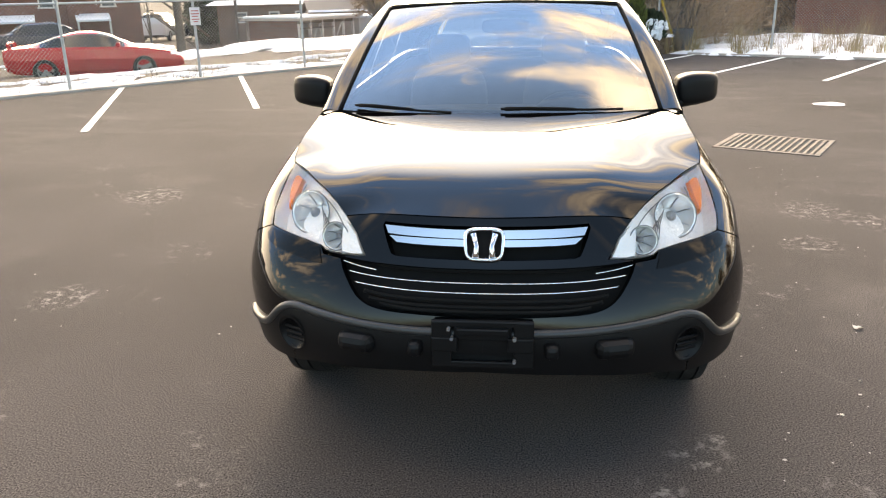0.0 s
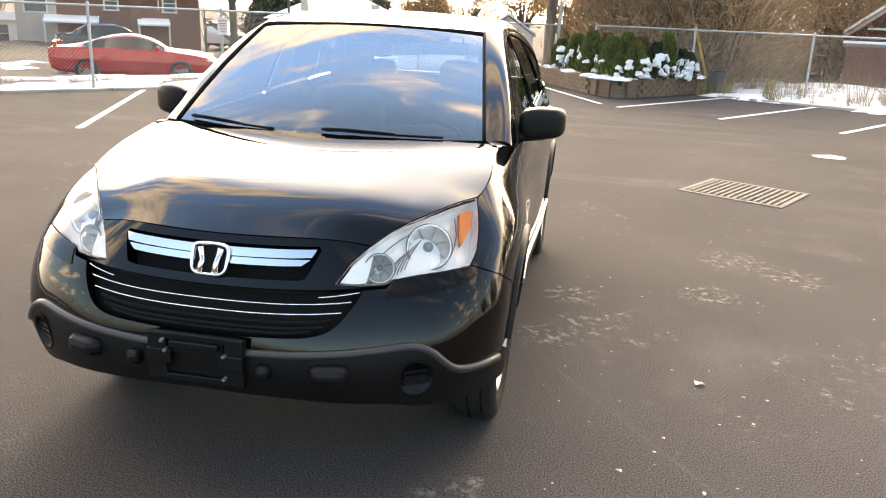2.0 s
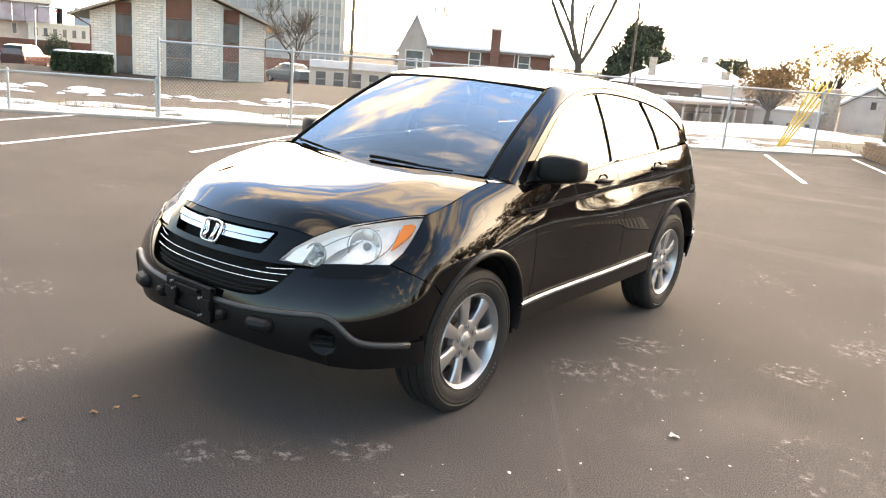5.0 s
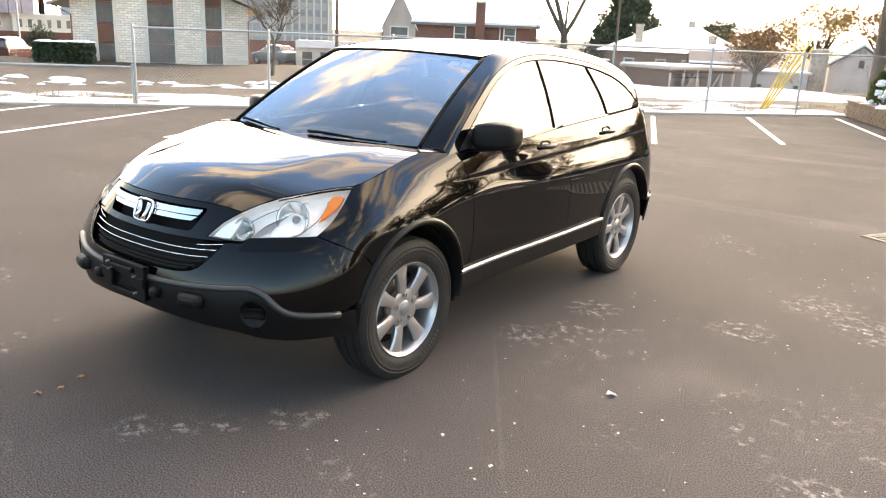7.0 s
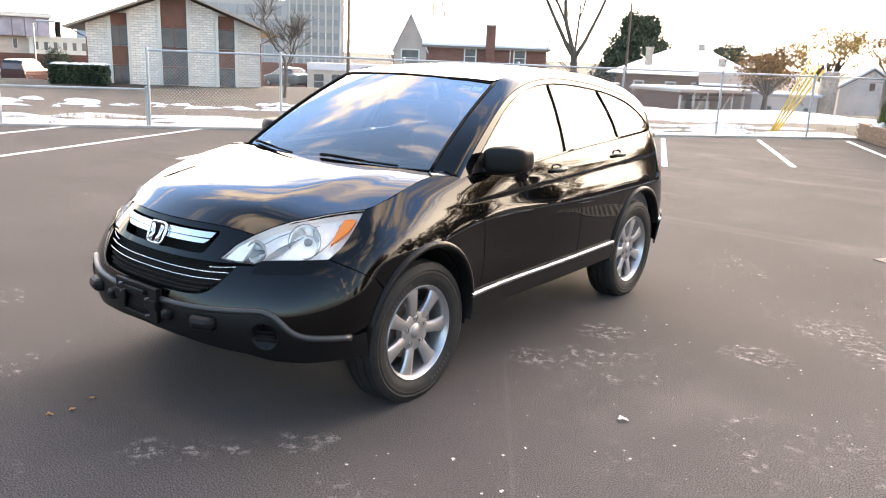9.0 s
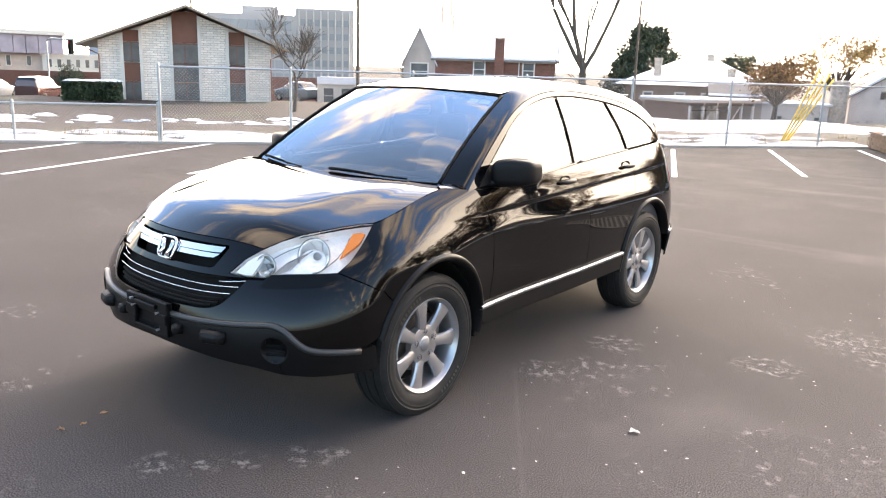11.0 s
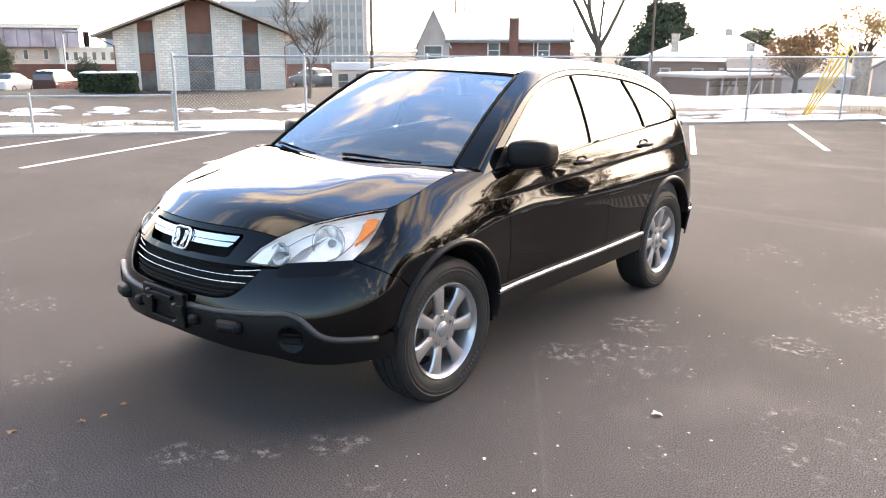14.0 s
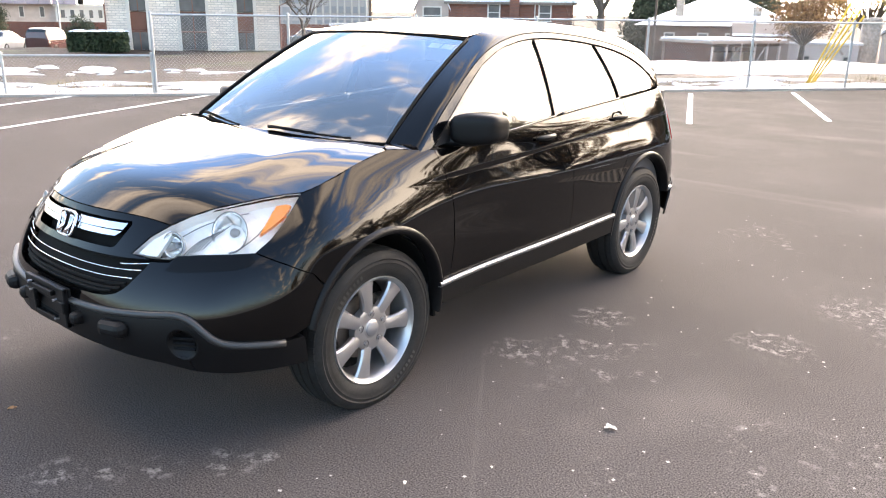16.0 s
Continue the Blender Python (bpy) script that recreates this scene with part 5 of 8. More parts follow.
w0 = build_wheel()
wheels = [w0] + [copy_thing(w0, Matrix()) for _ in range(3)]
for w, (x, y, a) in zip(wheels, ((1, -1.297, 0), (1, 1.303, 31), (-1, -1.31, 64), (-1, 1.31, 100))):
    w.parent = car
    w.matrix_basis = Matrix.Translation((x * .806, y, .3610)) @ Matrix.Diagonal((1.0, 1.068, 1.046, 1)) @ Matrix.Rotation(0 if x > 0 else math.pi, 4, "Z") @ Matrix.Rotation(radians(a), 4, "X")


# ---- kerbs, fences, drain, planter ----
def swept_bar(name, pts, w, h, mat, label, category):
    so = Soup()
    for a, b in zip(pts, pts[1:]):
        d = (Vector(b) - Vector(a)).normalized()
        n = Vector((-d.y, d.x, 0)) * w / 2
        p = [(Vector(a) - n)[:2], (Vector(b) - n)[:2], (Vector(b) + n)[:2], (Vector(a) + n)[:2]]
        v, f = prism(p, -0.1, h)
        so.add(v, f)
    return tagged(so.put(name, mat), label, category, kind="structure")


for a, b in ((E0 - U * 14 + UN * .10, E0 + U * 17.3 + UN * .10), (K0 - V * 0.2 + VN * .12, K0 + V * 30 + VN * .12)):
    k = int((b - a).length / 3)
    for i in range(k):
        p, q = a + (b - a) * (i / k), a + (b - a) * ((i + 1) / k)
        swept_bar("kerb", [p + (q - p) * .003, q - (q - p) * .003], 0.16, 0.045, CURB, "low weathered concrete kerb", "kerb")

WIRE = material("fence_wire", (0.36, 0.35, 0.34), 0.5, 0.3)


def chain_link(a, b, height, every, group, label):
    """A chain-link fence from a to b: posts, top rail and one mesh panel to a bay."""
    a, b = Vector(a), Vector(b)
    d = (b - a).normalized()
    n = max(1, round((b - a).length / every))
    fence = thing("fence", label, "fence", Matrix.Translation(a), group=group)
    for i in range(n + 1):
        p = d * ((b - a).length * i / n)
        so = Soup()
        so.tube([p + Vector((0, 0, -.2)), p + Vector((0, 0, height + .04))], .030, 10)
        so.tube([p + Vector((0, 0, height + .04)), p + Vector((0, 0, height + .075))], [.034, .012], 10)
        so.put("post", STEEL, fence)
        if i == n:
            continue
        q = d * ((b - a).length * (i + 1) / n)
        so = Soup(); so.tube([p + Vector((0, 0, height)), q + Vector((0, 0, height))], .021, 8)
        so.put("top_rail", STEEL, fence)
        so = Soup()
        L, pitch, z0 = (q - p).length, 0.075, 0.05
        H = height - z0
        k = int(L / pitch)
        for s in (1, -1):
            for j in range(-int(H / pitch), k + 1) if s > 0 else range(0, k + int(H / pitch) + 1):
                x0, x1 = j * pitch, j * pitch + s * H
                t0, t1 = 0.0, 1.0
                lo, hi = min(x0, x1), max(x0, x1)
                if hi <= 0 or lo >= L:
                    continue
                for lim in (0, L):
                    f = (lim - x0) / (x1 - x0)
                    if 0 < f < 1:
                        if (lim == 0) == (s > 0):
                            t0 = max(t0, f)
                        else:
                            t1 = min(t1, f)
                if t1 - t0 < .02:
                    continue
                r = [p + d * (x0 + (x1 - x0) * t) + Vector((0, 0, z0 + H * t)) for t in (t0, t1)]
                so.tube(r, .0024, 3, cap=False)
        so.put("wire_mesh", WIRE, fence, "galvanised diamond wire mesh")
    return fence


FC = E0 + UN * .28 - U * 1.05               # where the low and the tall fence meet
FEND = FC + U * 19.46
chain_link(FC, FEND, 1.62, 2.78, "chain-link fences", "tall galvanised chain-link fence along the kerb")
chain_link(FC - U * 20.05, FC - U * .05, .80, 2.85, "chain-link fences", "low galvanised chain-link fence along the kerb")
RC = K0 + VN * .75 - V * 4.36
chain_link(RC, RC + V * 30.5, 1.66, 3.05, "chain-link fences", "tall galvanised chain-link fence before a snowy field")
SIGN = material("sign_plate", (0.72, 0.70, 0.68), 0.5, var=.08, scale=8)
SIGNRED = material("sign_red", (0.5, 0.06, 0.05), 0.5)
sg = thing("sign", "small white metal sign with red print on a fence post", "sign", Matrix.Translation(FC + U * 8.34 - UN * .05 + Vector((0, 0, 1.30))) @ Matrix.Rotation(math.atan2(U.y, U.x), 4, "Z"))
part("plate", box_bm((0, 0, 0), (.24, .006, .36), .002), SIGN, sg)
for z, w in ((.11, .16), (.05, .18), (0, .14), (-.06, .17), (-.11, .1)):
    part("bar", box_bm((0, -.005, z), (w, .003, .018)), SIGNRED, sg, "unreadable red line of print")

# storm drain
GRATE_IRON = material("drain_iron", (0.21, 0.175, 0.145), 0.95, 0.0, var=.3, scale=9, bump=.002, bump_scale=90)
DARKPIT = material("drain_shade", (0.01, 0.01, 0.01), 0.9)
gm = Matrix.Translation((2.92, 4.32, 0.004)) @ Matrix.Rotation(math.atan2(-.54, 1.0), 4, "Z")
drain = thing("storm_drain", "rusty iron storm drain grate set in asphalt", "drain", gm)
# flat black sheet: the open pit's shade painted between the bars
part("pit", box_bm((0, 0, -.003), (1.06, .96, .004)), DARKPIT, drain)
for c, sz in (((0, .47, 0), (1.10, .055, .014)), ((0, -.47, 0), (1.10, .055, .014)), ((.52, 0, 0), (.055, .885, .014)), ((-.52, 0, 0), (.055, .885, .014))):
    part("frame", box_bm(c, sz, .004), GRATE_IRON, drain)
for i in range(14):
    part("bar", box_bm((-.455 + .07 * i, 0, .003), (.030, .885, .012), .003), GRATE_IRON, drain)

# snow: banks along the fences, a stray patch on the lot
def snow_patch(x, y, rx, ry, rot, h, z=0.0, seed=0, rag=1.0):
    n, m = 38, 4
    v, f = [], []
    for j in range(m + 1):
        r = 1 - j / m
        for i in range(n):
            a = 2 * math.pi * i / n
            w = max(.2, 1 + rag * .75 * noise.noise((math.cos(a) * 2.2 + seed * 3.1, math.sin(a) * 2.2, seed)) + rag * .60 * noise.noise((math.cos(a) * 5.5 + seed, math.sin(a) * 5.5, 5)) + rag * .4 * noise.noise((math.cos(a) * 12 + seed, math.sin(a) * 12, 9)))
            px, py = rx * r * w * math.cos(a), ry * r * w * math.sin(a)
            zz = h * (1 - r ** 2) + (.012 * noise.noise((px * 6, py * 6, seed)) if 0 < j else -.02)
            v.append((x + px * math.cos(rot) - py * math.sin(rot), y + px * math.sin(rot) + py * math.cos(rot), z + zz))
    for j in range(m):
        for i in range(n):
            f.append((j * n + i, j * n + (i + 1) % n, (j + 1) * n + (i + 1) % n, (j + 1) * n + i))
    return v, f


rng = random.Random(5)
bank = Soup()
ua = math.atan2(U.y, U.x)
va = math.atan2(V.y, V.x)
way = -15.0
while way < 17.4:
    for off, prob, wide in ((.55, .85, .24), (.95, .42, .18), (1.35, .14, .12), (2.35, .55, .12), (2.75, .25, .10), (9.0, .30, .45), (10.2, .30, .50), (11.3, .22, .50)):
        if rng.random() < prob * (.55 + .9 * max(0, noise.noise((way * .45, off * 1.3, 2)) + .5)):
            p = E0 + U * (way + rng.uniform(-.3, .3)) + UN * (off + rng.uniform(-.10, .10))
            bank.add(*snow_patch(p.x, p.y, rng.uniform(.45, 1.0) * (1 if off < 3 else .42), wide * rng.uniform(.6, 1.2), ua + rng.uniform(-.10, .10), rng.uniform(.04, .09), ground_z(p.x, p.y) + .01, rng.randint(0, 999), 1.25))
    way += .55
for i in range(300):
    p = E0 + U * rng.uniform(-14, 17) + UN * rng.choice((rng.uniform(.4, 2.9), rng.uniform(8.8, 11.2)))
    bank.add(*snow_patch(p.x, p.y, rng.uniform(.08, .34), rng.uniform(.04, .12), ua + rng.uniform(-.6, .6), rng.uniform(.02, .05), ground_z(p.x, p.y) + .01, rng.randint(0, 999), 1.3))
tagged(bank.put("snow_bank", SNOW, smooth=True), "melting snow in patches along the fence", "snow", kind="stuff")
field = Soup()
for i in range(300):
    a, b = rng.uniform(-3.5, 26), rng.uniform(.35, 9)
    p = K0 + V * a + VN * b
    if p.x > -30:
        field.add(*snow_patch(p.x, p.y, rng.uniform(.5, 1.5), rng.uniform(.3, .9), va + rng.uniform(-.3, .3), rng.uniform(.04, .14), ground_z(p.x, p.y) + .005, rng.randint(0, 999)))
for i in range(150):
    p = E0 + U * (rng.uniform(14.2, 22) if i < 110 else rng.uniform(7, 15)) + UN * (rng.uniform(5.0, 11) if i < 110 else rng.uniform(7.3, 7.9))
    field.add(*snow_patch(p.x, p.y, rng.uniform(.6, 1.8), rng.uniform(.3, .8), ua + rng.uniform(-.3, .3), rng.uniform(.04, .12), ground_z(p.x, p.y) + .005, rng.randint(0, 999)))
tagged(field.put("snow_field", SNOW, smooth=True), "thin snow cover over the rough ground", "snow", kind="stuff")
sp = Soup(); sp.add(*snow_patch(4.64, 7.53, .27, .19, -.15, .02, 0.0, 3, .25))
tagged(sp.put("snow_patch", SNOW, smooth=True), "small flat leftover patch of snow on asphalt", "snow")

# planter at the lot's corner
BRICK = material("planter_brick", (0.19, 0.125, 0.085), 0.9, var=.2, scale=3, fine=.25, fine_scale=40, bump=.006, bump_scale=40, per_object=.09)
MORTAR = material("mortar", (0.15, 0.10, 0.07), 0.95, var=.2, scale=6)
PL = [Vector((-0.72, 19.75, 0)), Vector((1.42, 15.15, 0)), Vector((1.85, 14.85, 0)), Vector((4.08, 18.05, 0)), Vector((-0.10, 20.2, 0))]
_c0, _c1, _c2 = Vector((1.10, 15.80, 0)), Vector((1.56, 14.62, 0)), Vector((2.25, 15.43, 0))
RIM = [PL[0]] + [_c0.lerp(_c1, q).lerp(_c1.lerp(_c2, q), q) for q in (0, .25, .5, .75, 1)] + [PL[3], PL[4]]      # rounded front corner
planter = thing("planter", "low brick planter filled with soil and snow", "planter")
so = Soup(); so.add(*prism([p[:2] for p in RIM], -.05, .395))
so.put("core", MORTAR, planter)
cx, cy = sum(p.x for p in PL) / 5, sum(p.y for p in PL) / 5
so = Soup(); so.add(*prism([(cx + (p.x - cx) * .93, cy + (p.y - cy) * .93) for p in PL], .3, .40))
so.put("soil", EARTH, planter)
brick_me = None
for a, b in zip(RIM[:-1], RIM[1:]):
    d = (b - a).normalized(); L = (b - a).length
    nrm = Vector((d.y, -d.x, 0))
    for row in range(4):
        k = max(1, int(L / .30))
        for i in range(k):
            if brick_me is None:
                bm = box_bm((0, 0, 0), (.289, .06, .095), .006)
                brick_me = bpy.data.meshes.new("brick"); bm.to_mesh(brick_me); bm.free(); brick_me.materials.append(BRICK)
            t = (i + .5 + (.5 if row % 2 and k > 1 else 0)) * L / k
            if t > L - .05:
                continue
            p = a + d * t + nrm * rng.uniform(.012, .02) + Vector((0, 0, .055 + row * .1))
            ob = new("brick", brick_me); ob.parent = planter
            ob.matrix_basis = Matrix.Translation(p) @ Matrix.Rotation(math.atan2(d.y, d.x) + rng.uniform(-.012, .012), 4, "Z")


def rim_normal(i):
    """Outward direction at a corner of the rim, long enough for a mitre."""
    ns = [Vector(((q - p).y, -(q - p).x, 0)).normalized() for p, q in zip(RIM, RIM[1:])]
    w = ns[max(0, i - 1)] + ns[min(len(ns) - 1, i)]
    return w * (2 / w.length_squared)


for i in range(len(RIM) - 1):
    a, b, na, nb = RIM[i], RIM[i + 1], rim_normal(i), rim_normal(i + 1)
    so = Soup()
    so.add(*prism([(a + na * .055)[:2], (b + nb * .055)[:2], (b - nb * .25)[:2], (a - na * .25)[:2]], .40, .44))
    so.put("coping", BRICK, planter, "snow-dusted brick coping")
ps = Soup()
for i in range(70):
    t, w = rng.random(), rng.random()
    p = PL[rng.choice((0, 1, 2, 3))].lerp(Vector((cx, cy, 0)), .06 + .8 * w * rng.random()) .lerp(PL[rng.choice((1, 2, 3))].lerp(Vector((cx, cy, 0)), .08), t)
    ps.add(*snow_patch(p.x, p.y, rng.uniform(.14, .34), rng.uniform(.10, .2), rng.uniform(0, 3), rng.uniform(.03, .07), .445, i))
tagged(ps.put("planter_snow", SNOW, smooth=True), "snow lying on planter soil and coping", "snow", kind="stuff")


# ---- trees and shrubs ----
BARK = material("bark", (0.10, 0.080, 0.062), 0.95, var=.3, scale=5, bump=.02, bump_scale=14, stretch=(1, 1, .3))
TWIG = material("twigs", (0.36, 0.235, 0.14), 0.95, var=.25, scale=2, island=.45)
RUSTNEEDLE = material("browned_needles", (0.16, 0.10, 0.035), 0.85, island=.4)
CONIFER = material("conifer_needles", (0.11, 0.125, 0.030), 0.8, island=.45, var=.3, scale=2)
EVERGREEN = material("evergreen_leaves", (0.040, 0.055, 0.028), 0.75, island=.5, var=.35, scale=.6)
AUTUMN = material("autumn_leaves", (0.36, 0.225, 0.08), 0.75, island=.5, var=.3, scale=.8)
RUSSET = material("russet_leaves", (0.24, 0.135, 0.06), 0.8, island=.5, var=.3, scale=.8)
STRAW = material("dry_grass", (0.32, 0.24, 0.13), 0.9, island=.35, var=.2, scale=2)


def limbs(rnd, base, way, length, radius, depth, out, tips, spread=.55, twig=4, lift=.12):
    """A branch that bends and forks into thinner ones; its tubes go to out, its ends to tips."""
    pts, rad = [base], [radius]
    p, d = base.copy(), way.normalized()
    n = 4
    for i in range(n):
        d = (d + Vector((rnd.uniform(-1, 1), rnd.uniform(-1, 1), rnd.uniform(-.5, 1))) * .17 + Vector((0, 0, lift * .5))).normalized()
        p = p + d * length / n
        pts.append(p.copy()); rad.append(max(.009, radius * (1 - .38 * (i + 1) / n)))
    out.tube(pts, rad, 7 if radius > .05 else (5 if radius > .015 else 3), cap=False)
    if depth == 0:
        tips.append((p, d))
        return
    k = twig if depth == 1 else rnd.choice((2, 3, 3))
    for i in range(k):
        t = rnd.uniform(.45, 1.0) if i else 1.0
        q = pts[min(n, int(t * n))]
        nd = (d + Vector((rnd.uniform(-1, 1), rnd.uniform(-1, 1), rnd.uniform(-.35, .8))) * spread).normalized()
        limbs(rnd, q, nd, length * rnd.uniform(.55, .8), max(.009, rad[min(n, int(t * n))] * rnd.uniform(.55, .8)), depth - 1, out, tips, spread, twig, lift)


def leaf_cloud(rnd, soup, centre, radius, n, size, flat=.6):
    for _ in range(n):
        p = Vector(centre) + Vector((rnd.gauss(0, .5), rnd.gauss(0, .5), rnd.gauss(0, .5) * flat)) * radius
        a = Vector((rnd.uniform(-1, 1), rnd.uniform(-1, 1), rnd.uniform(-1, 1))).normalized() * size * rnd.uniform(.6, 1.4)
        b = a.cross(Vector((rnd.uniform(-1, 1), rnd.uniform(-1, 1), rnd.uniform(-1, 1)))).normalized() * size * rnd.uniform(.3, .7)
        soup.add((p - a, p + b, p + a, p - b), ((0, 1, 2, 3),))


def tree(name, x, y, z, height, seed, label, depth=4, trunk=.16, spread=.55, twigs=0):
    rnd = random.Random(seed)
    t = thing(name, label, "tree", Matrix.Translation((x, y, z)))
    w, tips = Soup(), []
    limbs(rnd, Vector((0, 0, -.1)), Vector((rnd.uniform(-.12, .12), rnd.uniform(-.12, .12), 1)), height * .42, trunk, depth, w, tips, spread)
    w.put("trunk", BARK, t, "bare grey-brown trunk and limbs", smooth=True)
    if twigs:
        so = Soup()
        for p, d in tips:
            for _ in range(twigs):
                e = (d + Vector((rnd.gauss(0, .6), rnd.gauss(0, .6), rnd.gauss(.1, .5)))).normalized()
                so.tube([p - d * rnd.uniform(0, .3), p + e * rnd.uniform(.2, .6)], [.008, .004], 3, cap=False)
        so.put("crown", BARK, t, "fine bare twigs")
    return t


clumps = {}


def clump_mesh(k):
    """One of five lumps of snow, about 16 cm across."""
    if k not in clumps:
        bm = bmesh.new()
        bmesh.ops.create_icosphere(bm, subdivisions=3, radius=.085)
        for v in bm.verts:
            v.co *= 1 + .85 * noise.noise(v.co * 13 + Vector((k * 3.3, 0, 0))) + .55 * noise.noise(v.co * 34 + Vector((k * 1.7, 4, 0)))
            v.co.z *= .8
        for fc in bm.faces:
            fc.smooth = True
        clumps[k] = bpy.data.meshes.new("snow_clump"); bm.to_mesh(clumps[k]); bm.free()
        clumps[k].materials.append(SNOW)
    return clumps[k]


def conifer(x, y, z, h, r, seed, mat=None, snow=0.0):
    """A small clipped conifer shrub of upright sprays, with snow caught in it."""
    rnd = random.Random(seed)
    t = thing("shrub", "small green conifer shrub dusted with snow in the planter", "shrub", Matrix.Translation((x, y, z)), group="planter shrubs")
    w = Soup(); w.tube([(0, 0, -.05), (0, 0, h * .8)], [.03, .008], 6)
    w.put("stem", BARK, t)
    so = Soup()
    for i in range(1900):
        f = rnd.random() ** .8
        rr = r * 1.1 * (1 - f ** 2.6 * .75) * (.35 + .65 * rnd.random()) * (1 + .15 * math.sin(i * 2.4))
        a = rnd.uniform(0, 6.283)
        p = Vector((rr * math.cos(a), rr * math.sin(a), f * h))
        up = Vector((math.cos(a) * .5, math.sin(a) * .5, 1)).normalized() * rnd.uniform(.05, .11)
        sd = up.cross(Vector((rnd.uniform(-1, 1), rnd.uniform(-1, 1), .1))).normalized() * .022
        so.add((p - sd, p + sd, p + up + sd * .3, p + up - sd * .3), ((0, 1, 2, 3),))
    so.put("foliage", mat or CONIFER, t)
    if snow:
        for i in range(int(12 * snow)):
            f = rnd.uniform(.05, .75) * rnd.uniform(.5, 1); a = rnd.uniform(-2.6, .4)
            rr = r * 1.22 * (1 - f ** 2.6 * .75)
            ob = new("snow_clump", clump_mesh(rnd.randrange(5))); ob.parent = t
            ob.matrix_basis = Matrix.Translation((rr * math.cos(a), rr * math.sin(a), f * h + .05)) @ Matrix.Rotation(a, 4, "Z") @ Matrix.Diagonal((rnd.uniform(.3, .7), rnd.uniform(.5, 1.3), rnd.uniform(.4, 1.6), 1))
    return t


# a row of shrubs in the planter
for i, (x, y, h, r, sn) in enumerate(((1.5, 16.0, .95, .30, .4), (2.1, 15.9, .80, .28, 1.2), (1.0, 17.2, 1.05, .33, .6), (1.9, 17.0, 1.05, .34, .3), (2.6, 16.5, .85, .28, 1.3), (0.6, 18.4, .95, .3, .9), (2.9, 17.3, 1.1, .30, .3), (1.4, 18.3, 1.0, .33, .6), (3.3, 17.5, .7, .26, 1.6), (3.5, 17.55, .62, .22, 1.6), (0.15, 19.3, .8, .28, 1.0), (2.3, 18.0, .95, .3, .8))):
    conifer(x + .05, y - .25 - .09 * (y - 16), .42, h, r, 40 + i, EVERGREEN if i in (4, 8, 9) else RUSTNEEDLE if i in (7, 11) else CONIFER, sn)


# bare tree, dark evergreen tree, poles' neighbours
def forked_tree(x, y, z, fork, stems, seed, label):
    """A bare tree whose trunk parts into the given limbs (way, length, thickness) at one height."""
    rnd = random.Random(seed)
    t = thing("tree", label, "tree", Matrix.Translation((x, y, z)))
    w, tips = Soup(), []
    w.tube([(0, 0, -.2), (.03, .02, fork * .5), (0, 0, fork)], [.24, .20, .18], 9, cap=False)
    for way, length, radius in stems:
        limbs(rnd, Vector((0, 0, fork - .05)), Vector(way), length, radius, 3, w, tips, .42, 4, .16)
    w.put("trunk", BARK, t, "bare grey-brown trunk and limbs", smooth=True)
    return t


forked_tree(-16.1, 31.8, -1.0, 2.9, (((-.62, -.45, .95), 3.4, .13), ((-.16, -.1, 1), 3.6, .14), ((.52, .30, 1.0), 3.9, .12), ((.12, .10, 1), 2.6, .08)), 11, "tall leafless tree with forking grey limbs")
tree("tree", -17.2, 31.2, -1.0, 4.6, 12, "thin leafless tree beside the brick house", depth=3, trunk=.07, spread=.4)
tree("tree", -21.6, 17.5, -.3, 4.3, 23, "leafless street tree with fine twigs before the office", depth=4, trunk=.09, spread=1.15, twigs=5)
tree("tree", -40.5, 45.9, -1.6, 5.0, 29, "small leafless tree behind the houses", depth=4, trunk=.12, spread=.7)
rnd = random.Random(3)
ev = thing("tree", "dense dark evergreen tree behind the houses", "tree", Matrix.Translation((-19.0, 45.9, -1.6)))
w, tips = Soup(), []
limbs(rnd, Vector((0, 0, 0)), Vector((0, 0, 1)), 4.0, .3, 2, w, tips)
w.put("trunk", BARK, ev, smooth=True)
so = Soup()
for i in range(430):
    a, f = rnd.uniform(0, 6.283), rnd.random()
    rr = 1.45 * (1.0 + 1.3 * math.sin(min(1, f * 1.05 + .12) * math.pi) ** .7) * rnd.uniform(.45, 1.0)
    leaf_cloud(rnd, so, (rr * math.cos(a) * .8, rr * math.sin(a) * .8, .6 + f * 5.6), .55, 60, .12, .9)
so.put("crown", EVERGREEN, ev)
